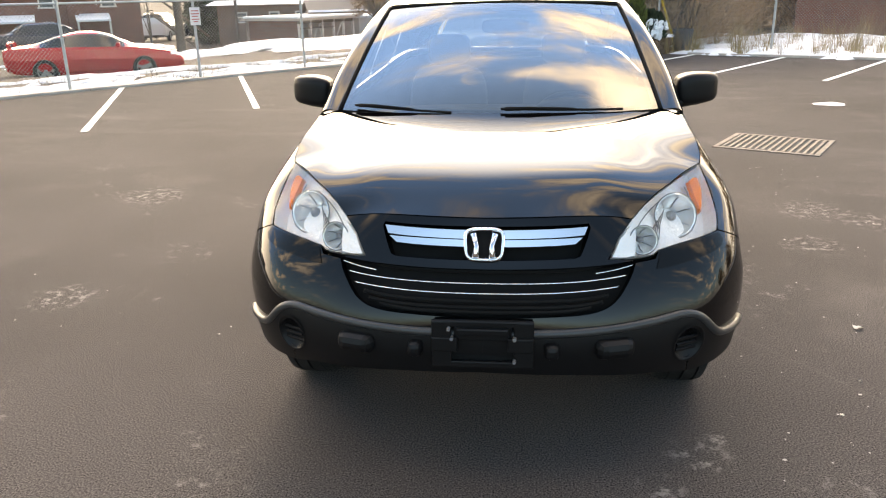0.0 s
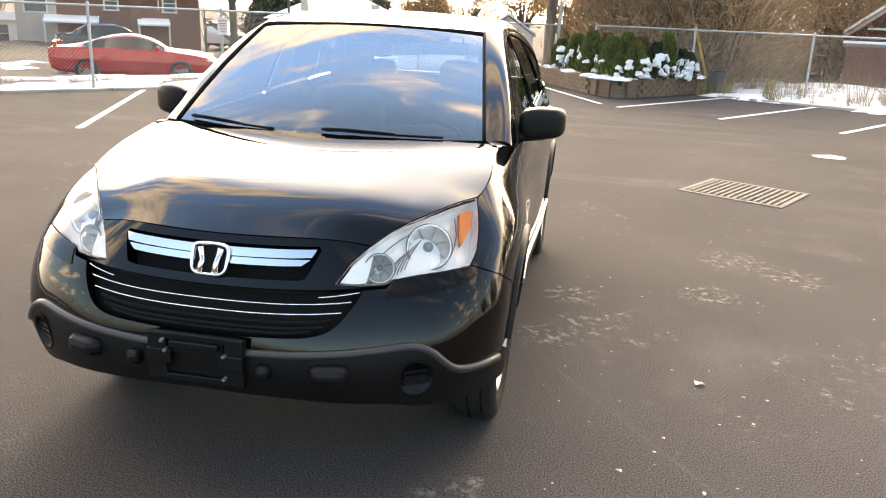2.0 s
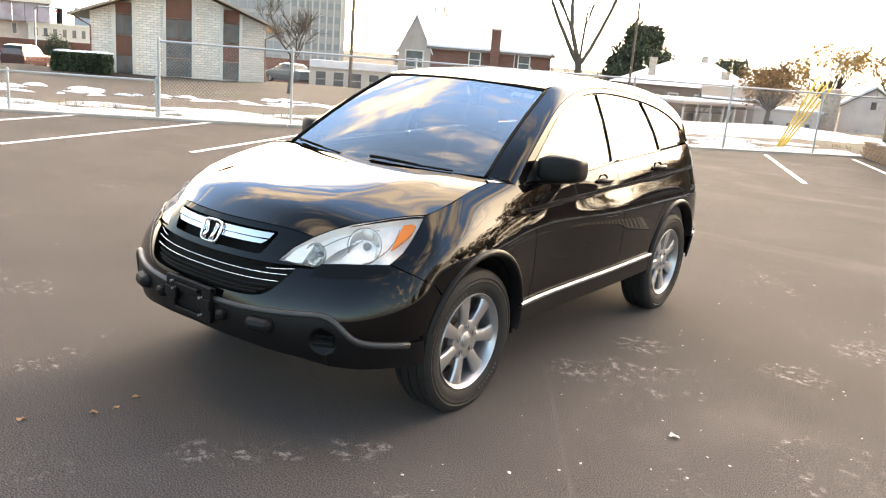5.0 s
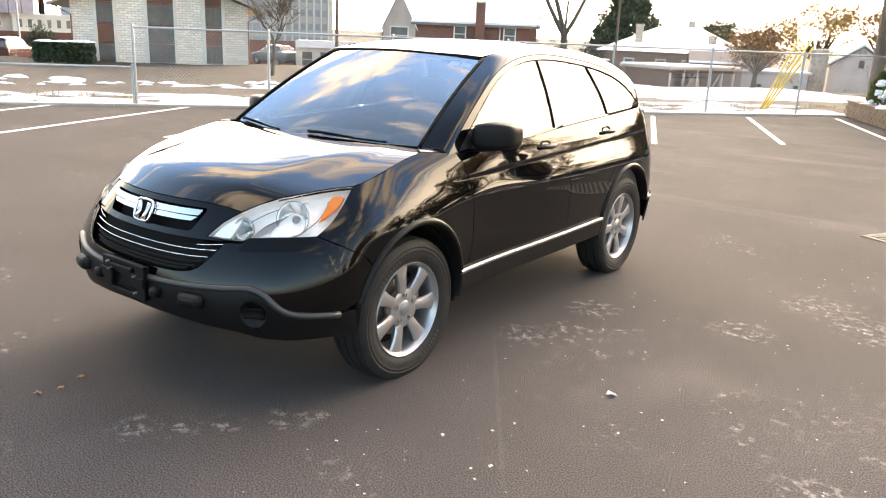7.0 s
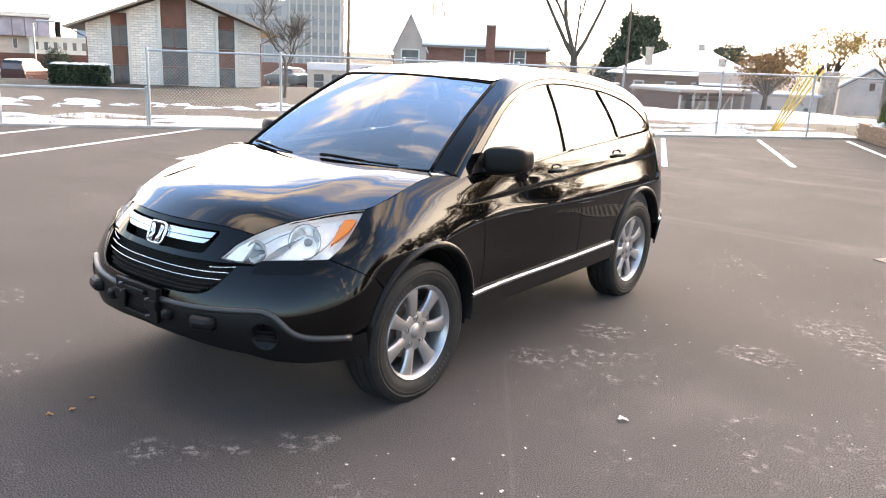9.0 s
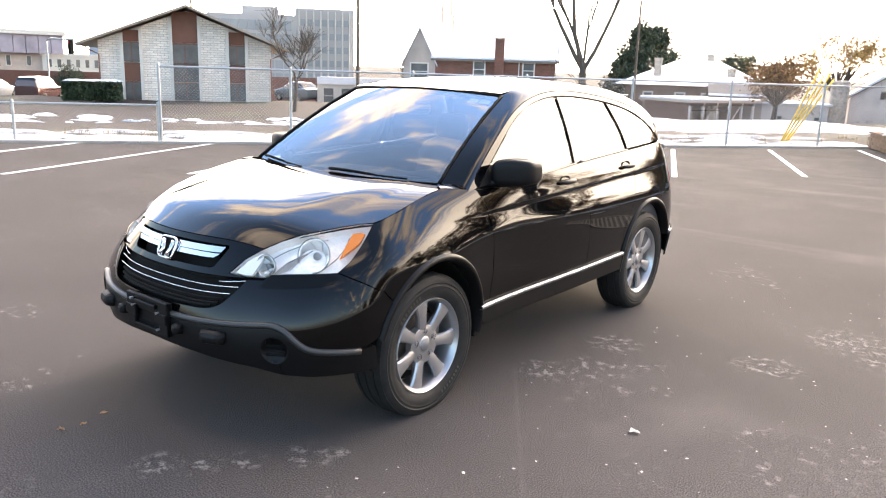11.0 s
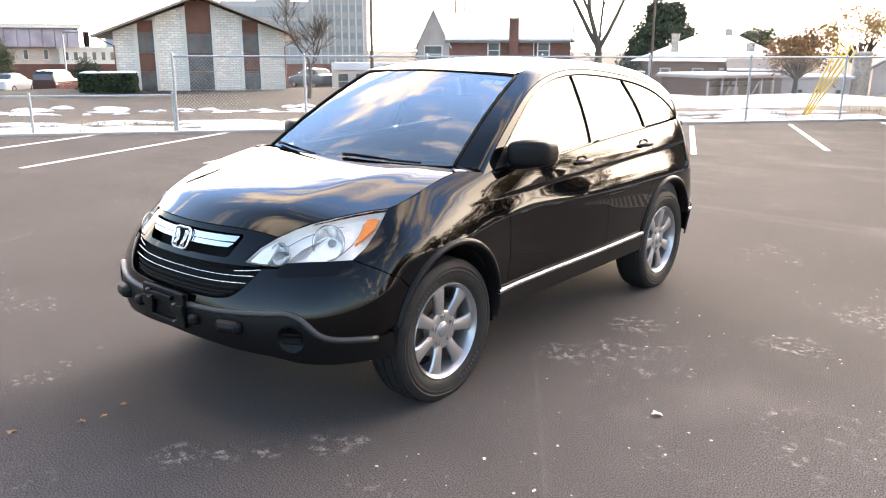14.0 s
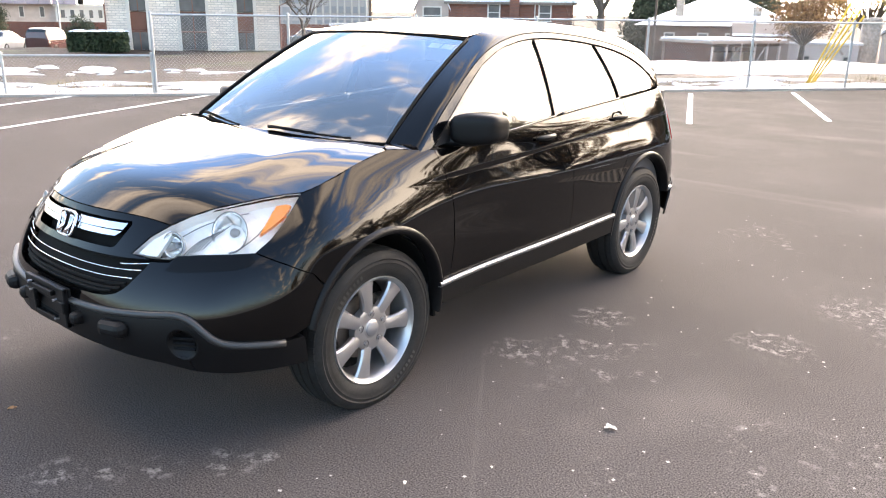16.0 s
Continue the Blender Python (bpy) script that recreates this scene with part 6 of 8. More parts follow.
# yellow-leaved and russet trees beyond the fences: open, uneven crowns on forking limbs
def broad_tree(x, y, z0, z1, width, seed, mat, label, clumps=48, leaves=90):
    rnd = random.Random(seed)
    base = ground_z(x, y)
    t = thing("tree", label, "tree", Matrix.Translation((x, y, base)), group="garden trees")
    w, so = Soup(), Soup()
    fork = Vector((rnd.uniform(-.1, .1), rnd.uniform(-.1, .1), max(.5, (z0 - base) * .8)))
    w.tube([(0, 0, -.2), fork * .5 + Vector((rnd.uniform(-.08, .08), 0, 0)), fork], [.15, .12, .10], 8, cap=False)
    mid, half = (z0 + z1) / 2 - base, (z1 - z0) / 2
    for i in range(clumps):
        a, e, q = rnd.uniform(0, 6.283), rnd.uniform(-.75, 1), rnd.uniform(.35, 1.0) ** .6
        q *= 1 + .35 * noise.noise((math.cos(a) * 2 + seed, math.sin(a) * 2, e * 2))
        c = Vector((math.cos(a) * math.sqrt(1 - e * e) * width / 2 * q, math.sin(a) * math.sqrt(1 - e * e) * width / 2 * q, mid + e * half * q))
        bend = fork.lerp(c, .5) + Vector((rnd.uniform(-.2, .2), rnd.uniform(-.2, .2), rnd.uniform(.0, .25)))
        w.tube([fork, fork.lerp(bend, .6), bend, c], [.05, .035, .024, .008], 4, cap=False)
        for k in range(4):
            w.tube([c, c + Vector((rnd.gauss(0, .22), rnd.gauss(0, .22), rnd.gauss(.08, .2)))], [.008, .004], 3, cap=False)
        if rnd.random() < .86:
            leaf_cloud(rnd, so, c, rnd.uniform(.30, .62), leaves, .070, .75)
    w.put("trunk", BARK, t, "bare grey-brown trunk and limbs", smooth=True)
    so.put("crown", mat, t, "thin dry leaves")


for x, y, z0, z1, wd, sd, mt, n, lab in (
        (-6.7, 32.4, .9, 2.75, 2.7, 51, RUSSET, 50, "small tree with russet leaves beside the stucco wing"),
        (-6.4, 42.0, 1.5, 4.3, 4.2, 52, AUTUMN, 64, "tree with thin yellow autumn leaves behind the wing"),
        (-3.2, 42.5, 1.6, 4.2, 3.6, 53, RUSSET, 56, "tree with thin russet leaves behind the shed"),
        (-9.6, 42.0, .6, 2.8, 2.2, 54, RUSSET, 36, "shrubby tree with russet leaves"),
        (-.4, 35.0, 1.0, 4.4, 3.8, 55, AUTUMN, 60, "tree with sparse yellow leaves behind the fence"),
        (2.8, 32.0, 1.2, 4.5, 4.0, 56, AUTUMN, 60, "tree with sparse yellow leaves behind the fence"),
        (1.2, 38.5, 1.4, 4.9, 4.4, 57, RUSSET, 60, "tree with russet leaves behind the fence"),
        (11.2, 31.7, 1.0, 3.9, 3.0, 58, AUTUMN, 46, "tree with sparse yellow leaves behind the dark house"),
        (16.5, 30.0, 1.0, 4.4, 3.6, 59, AUTUMN, 46, "tree with sparse yellow leaves behind the dark house")):
    broad_tree(x, y, z0, z1, wd, sd, mt, lab, n)
for i in range(8):
    p = K0 + V * (11.5 + i * 4.3) + VN * (7 + 3.5 * (i % 3))
    broad_tree(p.x, p.y, 1.2, 7.0 + 1.6 * ((i * 5) % 3), 5.4, 80 + i, RUSSET if i % 2 else AUTUMN, "tall tree with thin dry leaves beside the lot", 85, 110)
for x, y, z, sd in ((15.2, 22.6, 10.5, 95), (19.0, 22.0, 9.5, 96), (22.5, 18.2, 10.0, 97), (18.5, 27.0, 11.0, 98)):
    broad_tree(x, y, 1.0, z, 6.0, sd, RUSSET, "tall tree with thin dry leaves beside the lot", 120, 130)
broad_tree(-13.7, 48.0, 1.7, 3.3, 2.4, 71, EVERGREEN, "small dark evergreen tree behind the hipped roof", 60, 110)
broad_tree(-61.8, 21.3, -1.3, 2.5, 2.8, 91, EVERGREEN, "dark evergreen tree beside the street wall", 100, 120)
broad_tree(-63.6, 29.6, -1.4, .9, 1.8, 92, EVERGREEN, "low dark evergreen beside the street wall", 50, 100)
# brown thicket behind the second fence: bare stems and a mass of fine twigs
def thicket_bush(x, y, h, r, seed, twigs):
    rnd = random.Random(seed)
    t = thing("bush", "tangled leafless brown bush behind the fence", "bush", Matrix.Translation((x, y, -.1)), group="thicket bushes")
    w, tips = Soup(), []
    for i in range(5):
        limbs(rnd, Vector((rnd.uniform(-.4, .4), rnd.uniform(-.4, .4), -.1)), Vector((rnd.uniform(-.45, .45), rnd.uniform(-.45, .45), 1)), h * .42, rnd.uniform(.025, .06), 3, w, tips, .6)
    w.put("trunk", BARK, t, "bare grey-brown stems", smooth=True)
    so = Soup()
    for i in range(twigs):
        f = rnd.random() ** .8
        a, q = rnd.uniform(0, 6.283), math.sqrt(rnd.random())
        e = r * (.45 + .75 * math.sin(min(1.0, .12 + f * .95) * math.pi) ** .6) * q * rnd.uniform(.7, 1.25)
        p = Vector((e * math.cos(a), e * math.sin(a), f * h * rnd.uniform(.85, 1.12)))
        d = Vector((math.cos(a) * .6 + rnd.gauss(0, .5), math.sin(a) * .6 + rnd.gauss(0, .5), rnd.uniform(-.1, 1.2))).normalized()
        l = rnd.uniform(.25, .75)
        sd = d.cross(Vector((rnd.gauss(0, 1), rnd.gauss(0, 1), rnd.gauss(0, 1)))).normalized() * rnd.uniform(.006, .013)
        k = p + d * l * .5 + Vector((rnd.gauss(0, .04), rnd.gauss(0, .04), rnd.gauss(0, .04)))
        so.add((p - sd, p + sd, k + sd * .7, k - sd * .7, p + d * l), ((0, 1, 2, 3), (3, 2, 4)))
    so.put("crown", TWIG, t, "mass of fine brown twigs")


for i in range(15):
    p = K0 + V * (-5.4 + i * .30) + VN * (2.6 + (i * 2.9) % 5.8)
    thicket_bush(p.x, p.y, rng.uniform(2.9, 4.6), rng.uniform(1.1, 1.6), 100 + i, 3800)
for i in range(8):
    p = K0 + V * (-5.0 + i * .75) + VN * rng.uniform(12, 17)
    thicket_bush(p.x, p.y, rng.uniform(4.2, 5.8), rng.uniform(1.8, 2.4), 130 + i, 4200)
for i in range(9):
    p = K0 + V * (10 + i * 3.4) + VN * rng.uniform(7, 14)
    thicket_bush(p.x, p.y, rng.uniform(3.5, 5.5), 1.9, 140 + i, 2600)
# dry grass tufts along the fence and in the field
gs = Soup()
for i in range(230):
    p = K0 + V * rng.uniform(-3, 16) + VN * (rng.uniform(.25, 1.2) if i < 110 else rng.uniform(1.2, 6))
    h = rng.uniform(.25, .6) if i % 9 else rng.uniform(.8, 1.2)
    for j in range(26):
        a = rng.uniform(0, 6.283); l = rng.uniform(.5, 1.0) * h
        q = p + Vector((rng.gauss(0, .07), rng.gauss(0, .07), ground_z(p.x, p.y)))
        tip = q + Vector((math.cos(a) * l * .35, math.sin(a) * l * .35, l))
        sd = Vector((-math.sin(a), math.cos(a), 0)) * .006
        gs.add((q - sd, q + sd, tip + sd * .3, tip - sd * .3), ((0, 1, 2, 3),))
for i in range(160):
    p = E0 + U * rng.uniform(-15, 22) + UN * rng.uniform(.3, 2.6)
    for j in range(16):
        a = rng.uniform(0, 6.283); l = rng.uniform(.05, .16)
        q = p + Vector((rng.gauss(0, .15), rng.gauss(0, .15), ground_z(p.x, p.y)))
        tip = q + Vector((math.cos(a) * l * .5, math.sin(a) * l * .5, l))
        sd = Vector((-math.sin(a), math.cos(a), 0)) * .007
        gs.add((q - sd, q + sd, tip + sd * .3, tip - sd * .3), ((0, 1, 2, 3),))
tagged(gs.put("dry_grass", STRAW), "straw-coloured dry grass tufts along the fences", "grass", kind="stuff")


# ---- buildings ----
WHITEBRICK = material("white_brick", (0.86, 0.77, 0.67), 0.85, var=.1, scale=1.2, fine=.15, fine_scale=30, bump=.01, bump_scale=25, per_object=.10)
BROWNPANEL = material("brown_panel", (0.20, 0.085, 0.055), 0.7, var=.12, scale=2)
CREAM = material("cream_paint", (0.66, 0.62, 0.55), 0.7, var=.06, scale=2)
REDBRICK = material("red_brick", (0.25, 0.100, 0.065), 0.9, var=.18, scale=1.5, fine=.3, fine_scale=18, bump=.01, bump_scale=20)
DARKBRICK = material("dark_brick", (0.21, 0.075, 0.048), 0.9, var=.2, scale=1.5, fine=.3, fine_scale=18, bump=.01, bump_scale=20)
TANBRICK = material("tan_brick", (0.24, 0.155, 0.11), 0.9, var=.2, scale=1.5, fine=.3, fine_scale=18, bump=.01, bump_scale=20)
STUCCO = material("tan_stucco", (0.50, 0.41, 0.35), 0.9, var=.15, scale=1.2, bump=.01, bump_scale=30)
WHITEWASH = material("whitewashed_wall", (0.76, 0.69, 0.64), 0.9, var=.18, scale=1.5, second=(0.42, 0.30, 0.23), second_at=(.6, .7), second_scale=2.5)
STONE = material("rubble_stone", (0.50, 0.42, 0.34), 0.95, var=.3, scale=5, fine=.3, fine_scale=12, bump=.06, bump_scale=7)
ROOFDARK = material("roof_shingle", (0.22, 0.18, 0.15), 0.9, var=.2, scale=3)
FASCIA = material("tan_fascia", (0.36, 0.30, 0.24), 0.7, var=.08, scale=2)
PANE = material("window_glass", (0.13, 0.135, 0.13), 0.06, var=.3, scale=1.5)
TOWERGREY = material("tower_panel", (0.47, 0.43, 0.40), 0.7, var=.06, scale=.05)
TOWERGLASS = material("tower_glass", (0.34, 0.35, 0.35), 0.12, var=.1, scale=.1)
WOODPOLE = material("pole_wood", (0.14, 0.105, 0.08), 0.95, var=.25, scale=4, stretch=(1, 1, .1))
YELLOW = material("yellow_plastic", (0.70, 0.45, 0.03), 0.45, var=.1, scale=3)


def coursed(m, length, height, joint, mortar):
    """Brick courses worked into a wall material, in the wall's own x and z."""
    n, l = m.node_tree.nodes, m.node_tree.links
    b = n["Principled BSDF"]
    base = b.inputs["Base Color"].links[0].from_socket
    tc, sep, com, br = (n.new(k) for k in ("ShaderNodeTexCoord", "ShaderNodeSeparateXYZ", "ShaderNodeCombineXYZ", "ShaderNodeTexBrick"))
    l.new(tc.outputs["Object"], sep.inputs[0]); l.new(sep.outputs[0], com.inputs[0]); l.new(sep.outputs[2], com.inputs[1]); l.new(com.outputs[0], br.inputs["Vector"])
    br.inputs["Scale"].default_value = 1.0
    br.inputs["Brick Width"].default_value, br.inputs["Row Height"].default_value, br.inputs["Mortar Size"].default_value = length, height, joint
    br.inputs["Mortar"].default_value = (*mortar, 1)
    l.new(base, br.inputs["Color1"])
    v = n.new("ShaderNodeVectorMath"); v.operation = "SCALE"; v.inputs["Scale"].default_value = 0.80
    l.new(base, v.inputs[0]); l.new(v.outputs[0], br.inputs["Color2"])
    l.new(br.outputs["Color"], b.inputs["Base Color"])


coursed(WHITEBRICK, .40, .135, .012, (0.45, 0.41, 0.37))
for brick_mat in (REDBRICK, DARKBRICK, TANBRICK):
    coursed(brick_mat, .22, .075, .010, (0.15, 0.10, 0.08))
HEDGE = material("hedge_leaves", (0.025, 0.045, 0.020), 0.8, island=.5)


def frame_of(a, b, z=0.0):
    """The pose of a wall from a to b: x along it, y into the building, z up."""
    d = Vector((b[0] - a[0], b[1] - a[1], 0)).normalized()
    return Matrix(((d.x, -d.y, 0, a[0]), (d.y, d.x, 0, a[1]), (0, 0, 1, z), (0, 0, 0, 1))), math.hypot(b[0] - a[0], b[1] - a[1])


def frame_fit(a, b, z, w):
    """As frame_of, scaled so that a width w of its own spans a to b."""
    m, length = frame_of(a, b, z)
    return m @ Matrix.Scale(length / w, 4), w


def gable_roof(width, depth, eave, ridge, over, thick, parent, along="x", snow=True, mat=None):
    """Two slopes with snow over; the ridge runs along x or y."""
    L, W = (width, depth) if along == "x" else (depth, width)
    so, sn = Soup(), Soup()
    for sgn in (-1, 1):
        h = ridge - eave
        e0 = W / 2 + over
        ez = eave - h * over / (W / 2)
        for lift, t, target in ((0, thick, so), (thick + .01, .10, sn)):
            pts = []
            for x in (-over, L + over):
                pts += [(x, sgn * e0, ez + lift), (x, 0, ridge + lift), (x, 0, ridge + lift + t), (x, sgn * e0, ez + lift + t)]
            if along == "x":
                v = [(x, y + W / 2, z) for x, y, z in pts]
            else:
                v = [(y + W / 2, x, z) for x, y, z in pts]
            target.add(v, [(0, 1, 2, 3), (7, 6, 5, 4), (3, 2, 6, 7), (0, 4, 5, 1), (0, 3, 7, 4), (1, 5, 6, 2)])
    r = so.put("roof", mat or ROOFDARK, parent)
    if snow:
        sn.put("roof_snow", SNOW, r, "thick snow on the roof")
    return r


def window(parent, x, z, w, h, y=-.02, mat=None, bars=True):
    """A framed pane set in a wall that lies along x."""
    wi = part("window", box_bm((x, y - .01, z), (w, .04, h)), PANE, parent)
    for c, s in (((x, y - .03, z + h / 2), (w + .1, .07, .07)), ((x, y - .035, z - h / 2), (w + .16, .1, .07)), ((x - w / 2, y - .03, z), (.07, .07, h + .07)), ((x + w / 2, y - .03, z), (.07, .07, h + .07))):
        part("frame", box_bm(c, s), mat or CREAM, wi)
    if bars:
        part("frame", box_bm((x, y - .03, z), (w, .05, .04)), mat or CREAM, wi)
    return wi


def gable_wall(soup, w, eave, ridge, y, t, z0, top=None):
    p = [(0, z0), (w, z0), (w, eave), (w / 2, ridge), (0, eave)]
    v = [(x, y, z) for x, z in p] + [(x, y + t, z) for x, z in p]
    soup.add(v, [(0, 1, 2, 3, 4), (9, 8, 7, 6, 5)] + [(i, 5 + i, 5 + (i + 1) % 5, (i + 1) % 5) for i in range(5)])


# office with white brick front, brown window bays, low gable
m, W = frame_fit((-33.2, 15.55), (-28.65, 22.25), -.20, 9.75)
office = thing("office", "white brick office with brown window bays and snowy gable", "building", m)
EV, RG = 3.45, 5.30
so = Soup()
gable_wall(so, W, EV - .1, RG - .12, .25, .3, -.3)
so.add(*prism([(0, .3), (.3, .3), (.3, 14), (0, 14)], -.3, EV - .1)); so.add(*prism([(W - .3, .3), (W, .3), (W, 14), (W - .3, 14)], -.3, EV - .1))
gable_wall(so, W, EV - .1, RG - .12, 13.8, .3, -.3)
so.put("wall", CREAM, office)
top_at = lambda x: EV + (RG - EV) * (1 - abs(x - W / 2) / (W / 2)) - .14
bays = ((1.27, 2.32), (3.97, 5.57), (7.16, 8.27))
edges = [0] + [v for b in bays for v in b] + [W]
for x0, x1 in zip(edges[::2], edges[1::2]):
    v = [(x0 + .02, .0, -.2), (x1 - .02, .0, -.2), (x1 - .02, 0, top_at(x1)), ((x0 + x1) / 2, 0, top_at((x0 + x1) / 2)), (x0 + .02, 0, top_at(x0))]
    so = Soup(); so.add(v + [(a, .24, c) for a, b_, c in v], [(0, 1, 2, 3, 4)] + [(i, 5 + i, 5 + (i + 1) % 5, (i + 1) % 5) for i in range(5)])
    pan = so.put("brick_panel", WHITEBRICK, office, "white painted brick panel")
for x0, x1 in bays:
    for e in (x0, x1):
        so = Soup(); so.add(*prism([(e - .09, -.16), (e + .09, -.16), (e + .09, .1), (e - .09, .1)], -.2, top_at(e) - .03))
        so.put("pilaster", CREAM, office)
    xm, w = (x0 + x1) / 2, x1 - x0 - .18
    zt = top_at(xm)
    for z0, z1, mt in ((3.3, zt, BROWNPANEL), (2.15, 3.3, PANE), (1.05, 2.15, BROWNPANEL if w < 1.2 else PANE), (.0, 1.05, PANE)):
        p = part("bay_panel" if mt is BROWNPANEL else "bay_window", box_bm((xm, .12, (z0 + z1) / 2), (w, .06, z1 - z0 - .05)), mt, office, "brown panel" if mt is BROWNPANEL else "")
        if mt is PANE:
            part("frame", box_bm((xm, .09, z1 - .02), (w, .06, .06)), BROWNPANEL, p)
            part("frame", box_bm((xm, .09, (z0 + z1) / 2), (.05, .06, z1 - z0)), BROWNPANEL, p)
gable_roof(W, 14, EV - .05, RG + .02, 1.05, .13, office, along="y", snow=False, mat=FASCIA)
for x in (-.75, W + .75):
    so = Soup(); so.tube([(x, -.7, EV - .42), (x * .5 + (0 if x < 0 else W * .5), -.1, EV - .7), (.04 if x < 0 else W - .04, -.08, EV - .9), (.04 if x < 0 else W - .04, -.08, 0)], .04, 6)
    so.put("downpipe", BROWNPANEL, office)
# clipped hedge beside it
rh = random.Random(8)
for hx, hy, L in ((-32.35, 13.75, .85), (-31.7, 14.85, 1.65)):
    hd = thing("hedge", "dark clipped evergreen hedge with snow on top", "hedge", Matrix.Translation((hx, hy, -.17)) @ Matrix.Rotation(.97, 4, "Z"))
    so = Soup()
    for i in range(2600):
        q = Vector((rh.uniform(-L / 2, L / 2), rh.uniform(-.4, .4), rh.uniform(0, .86)))
        a = Vector((rh.uniform(-1, 1), rh.uniform(-1, 1), rh.uniform(-1, 1))).normalized() * .075
        b = a.orthogonal().normalized() * .045
        so.add((q - a, q + b, q + a, q - b), ((0, 1, 2, 3),))
    so.put("foliage", HEDGE, hd)
    sn = Soup()
    for i in range(5):
        sn.add(*snow_patch(rh.uniform(-L / 2, L / 2) * .8, rh.uniform(-.3, .3), .30, .2, 0, .07, .88, i))
    sn.put("snow_clump", SNOW, hd, "snow on the hedge", smooth=True)

# tall office block far behind
m, W = frame_of((-159.6, 111.7), (-137.1, 138.2), -8.0)
tower = thing("office_tower", "distant grey office block with a glass wing", "building", m)
part("block", box_bm((W * .60 / 2, 12, 10.5), (W * .60, 24, 21.0)), TOWERGREY, tower)
part("block", box_bm((W * .80, 12, 11.4), (W * .40, 24, 22.8)), TOWERGREY, tower)
part("penthouse", box_bm((W * .35, 12, 22.0), (W * .25, 10, 2.6)), TOWERGREY, tower)
for r in range(6):
    for c in range(9):
        part("window", box_bm((W * .03 + (c + .5) * W * .54 / 9, -.05, 3.0 + r * 3.1), (W * .54 / 9 - .25, .3, 2.3)), TOWERGLASS, tower)
for c in range(8):
    part("fin", box_bm((W * (.62 + c * .05), -.3, 12.0), (.28, .6, 20.5)), CREAM, tower)
    for r in range(6) if c < 7 else ():
        part("window", box_bm((W * (.645 + c * .05), -.04, 3.5 + r * 3.2), (W * .05 - .7, .3, 1.5)), TOWERGLASS, tower)
# low white shop, street wall, far hill
m, W = frame_of((-38.5, 34.5), (-33.0, 40.0), -1.3)
shop = thing("shop", "low white shop front with dark windows and snowy roof", "building", m)
part("wall", box_bm((W / 2, 4, 1.05), (W, 8, 2.1)), CREAM, shop)
part("fascia", box_bm((W / 2, -.1, 1.95), (W, .3, .5)), SNOW, shop)
for i in range(5):
    window(shop, .8 + i * 1.25, .9, .75, 1.1)
m, W = frame_of((-70, 22), (-50, 49), -1.9)
sw = thing("boundary_wall", "long red brick wall beside the street", "wall", m)
part("wall", box_bm((W / 2, .2, 1.2), (W, .4, 2.4)), DARKBRICK, sw)
hill = Soup()
hv = [(-900 + i * 40, 560 - abs(i - 14) * 6, -10 + (0 if j == 0 else 34 - i * 2.2 + 12 * noise.noise((i * .35, 2, 0)))) for j in (0, 1) for i in range(10)]
hill.add(hv, [(i, i + 1, 11 + i, 10 + i) for i in range(9)])
HILL = material("far_hill", (0.45, 0.46, 0.50), 1.0, var=.12, scale=.02)
tagged(hill.put("backdrop", HILL), "pale snowy hills in the distance", "hill", kind="structure")
# pale buildings across the street, one with a wide glass upper storey
LAVGLASS = material("hazy_window_glass", (0.34, 0.30, 0.34), 0.35, var=.35, scale=.6)
m, W = frame_of((-102, 30), (-95.2, 44.8), -2.0)
gb = thing("glass_office", "pale building with a wide hazy glass upper storey", "building", m)
part("wall", box_bm((W / 2, 6, 2.0), (W - .6, 12, 4.0)), STUCCO, gb)
part("roof", box_bm((W / 2, 5.5, 6.45), (W + .6, 14, .5)), CREAM, gb)
for i in range(12):
    part("glass_panel", box_bm((W * (i + .5) / 12, 5.5, 5.1), (W / 12 - .06, 13, 2.2)), LAVGLASS, gb)
for i in range(3):
    window(gb, 8.0 + i * 2.2, 3.1, .5, 1.2, bars=False)
m, W = frame_of((-95.8, 42.4), (-92.0, 50.5), -2.0)
bb_ = thing("warehouse", "white flat-roofed building across the street", "building", m)
part("wall", box_bm((W / 2, 6, 1.9), (W, 12, 3.8)), CREAM, bb_)
part("parapet", box_bm((W / 2, 6, 3.9), (W + .4, 12.4, .3)), CREAM, bb_)
for i in range(8):
    window(bb_, .8 + i * 1.05, 2.9, .5, 1.0, bars=False)

# brick house with steep little gable and chimney
m, W = frame_of((-24.3, 30.1), (-18.75, 33.6), -1.2)
house = thing("brick_house", "red-brown brick house with snowy roof, chimney and awnings", "house", m)
part("wall", box_bm((W / 2, 3.2, 1.75), (W, 6.4, 3.5)), REDBRICK, house)
gable_roof(W, 6.4, 3.45, 4.75, .22, .12, house)
part("chimney", box_bm((W * .535, -.10, 2.3), (.50, .46, 4.6), .02), REDBRICK, house)
part("chimney_cap", box_bm((W * .535, -.10, 4.62), (.56, .52, .08), .02), STONE, house)
so = Soup(); so.tube([(W * .70, -.06, 2.6), (W * .70, -.06, 3.85)], .03, 6); so.put("vent_pipe", CREAM, house)
for x in (.37, .78):
    window(house, W * x, 2.95, .62, .85)
for x, w in ((.10, 2.4), (.66, 1.5)):
    aw = part("awning", box_bm((W * x, -.6, 2.05), (w, 1.2, .10), .02, Matrix.Rotation(.22, 4, "X")), SNOW, house, "snow-covered awning")
    for dx in (-w / 2 + .06, w / 2 - .06):
        part("awning_post", box_bm((W * x + dx, -1.1, 1.0), (.08, .08, 2.0)), CREAM, aw)
m2, W2 = frame_of((-25.75, 29.1), (-24.3, 30.1), -1.2)
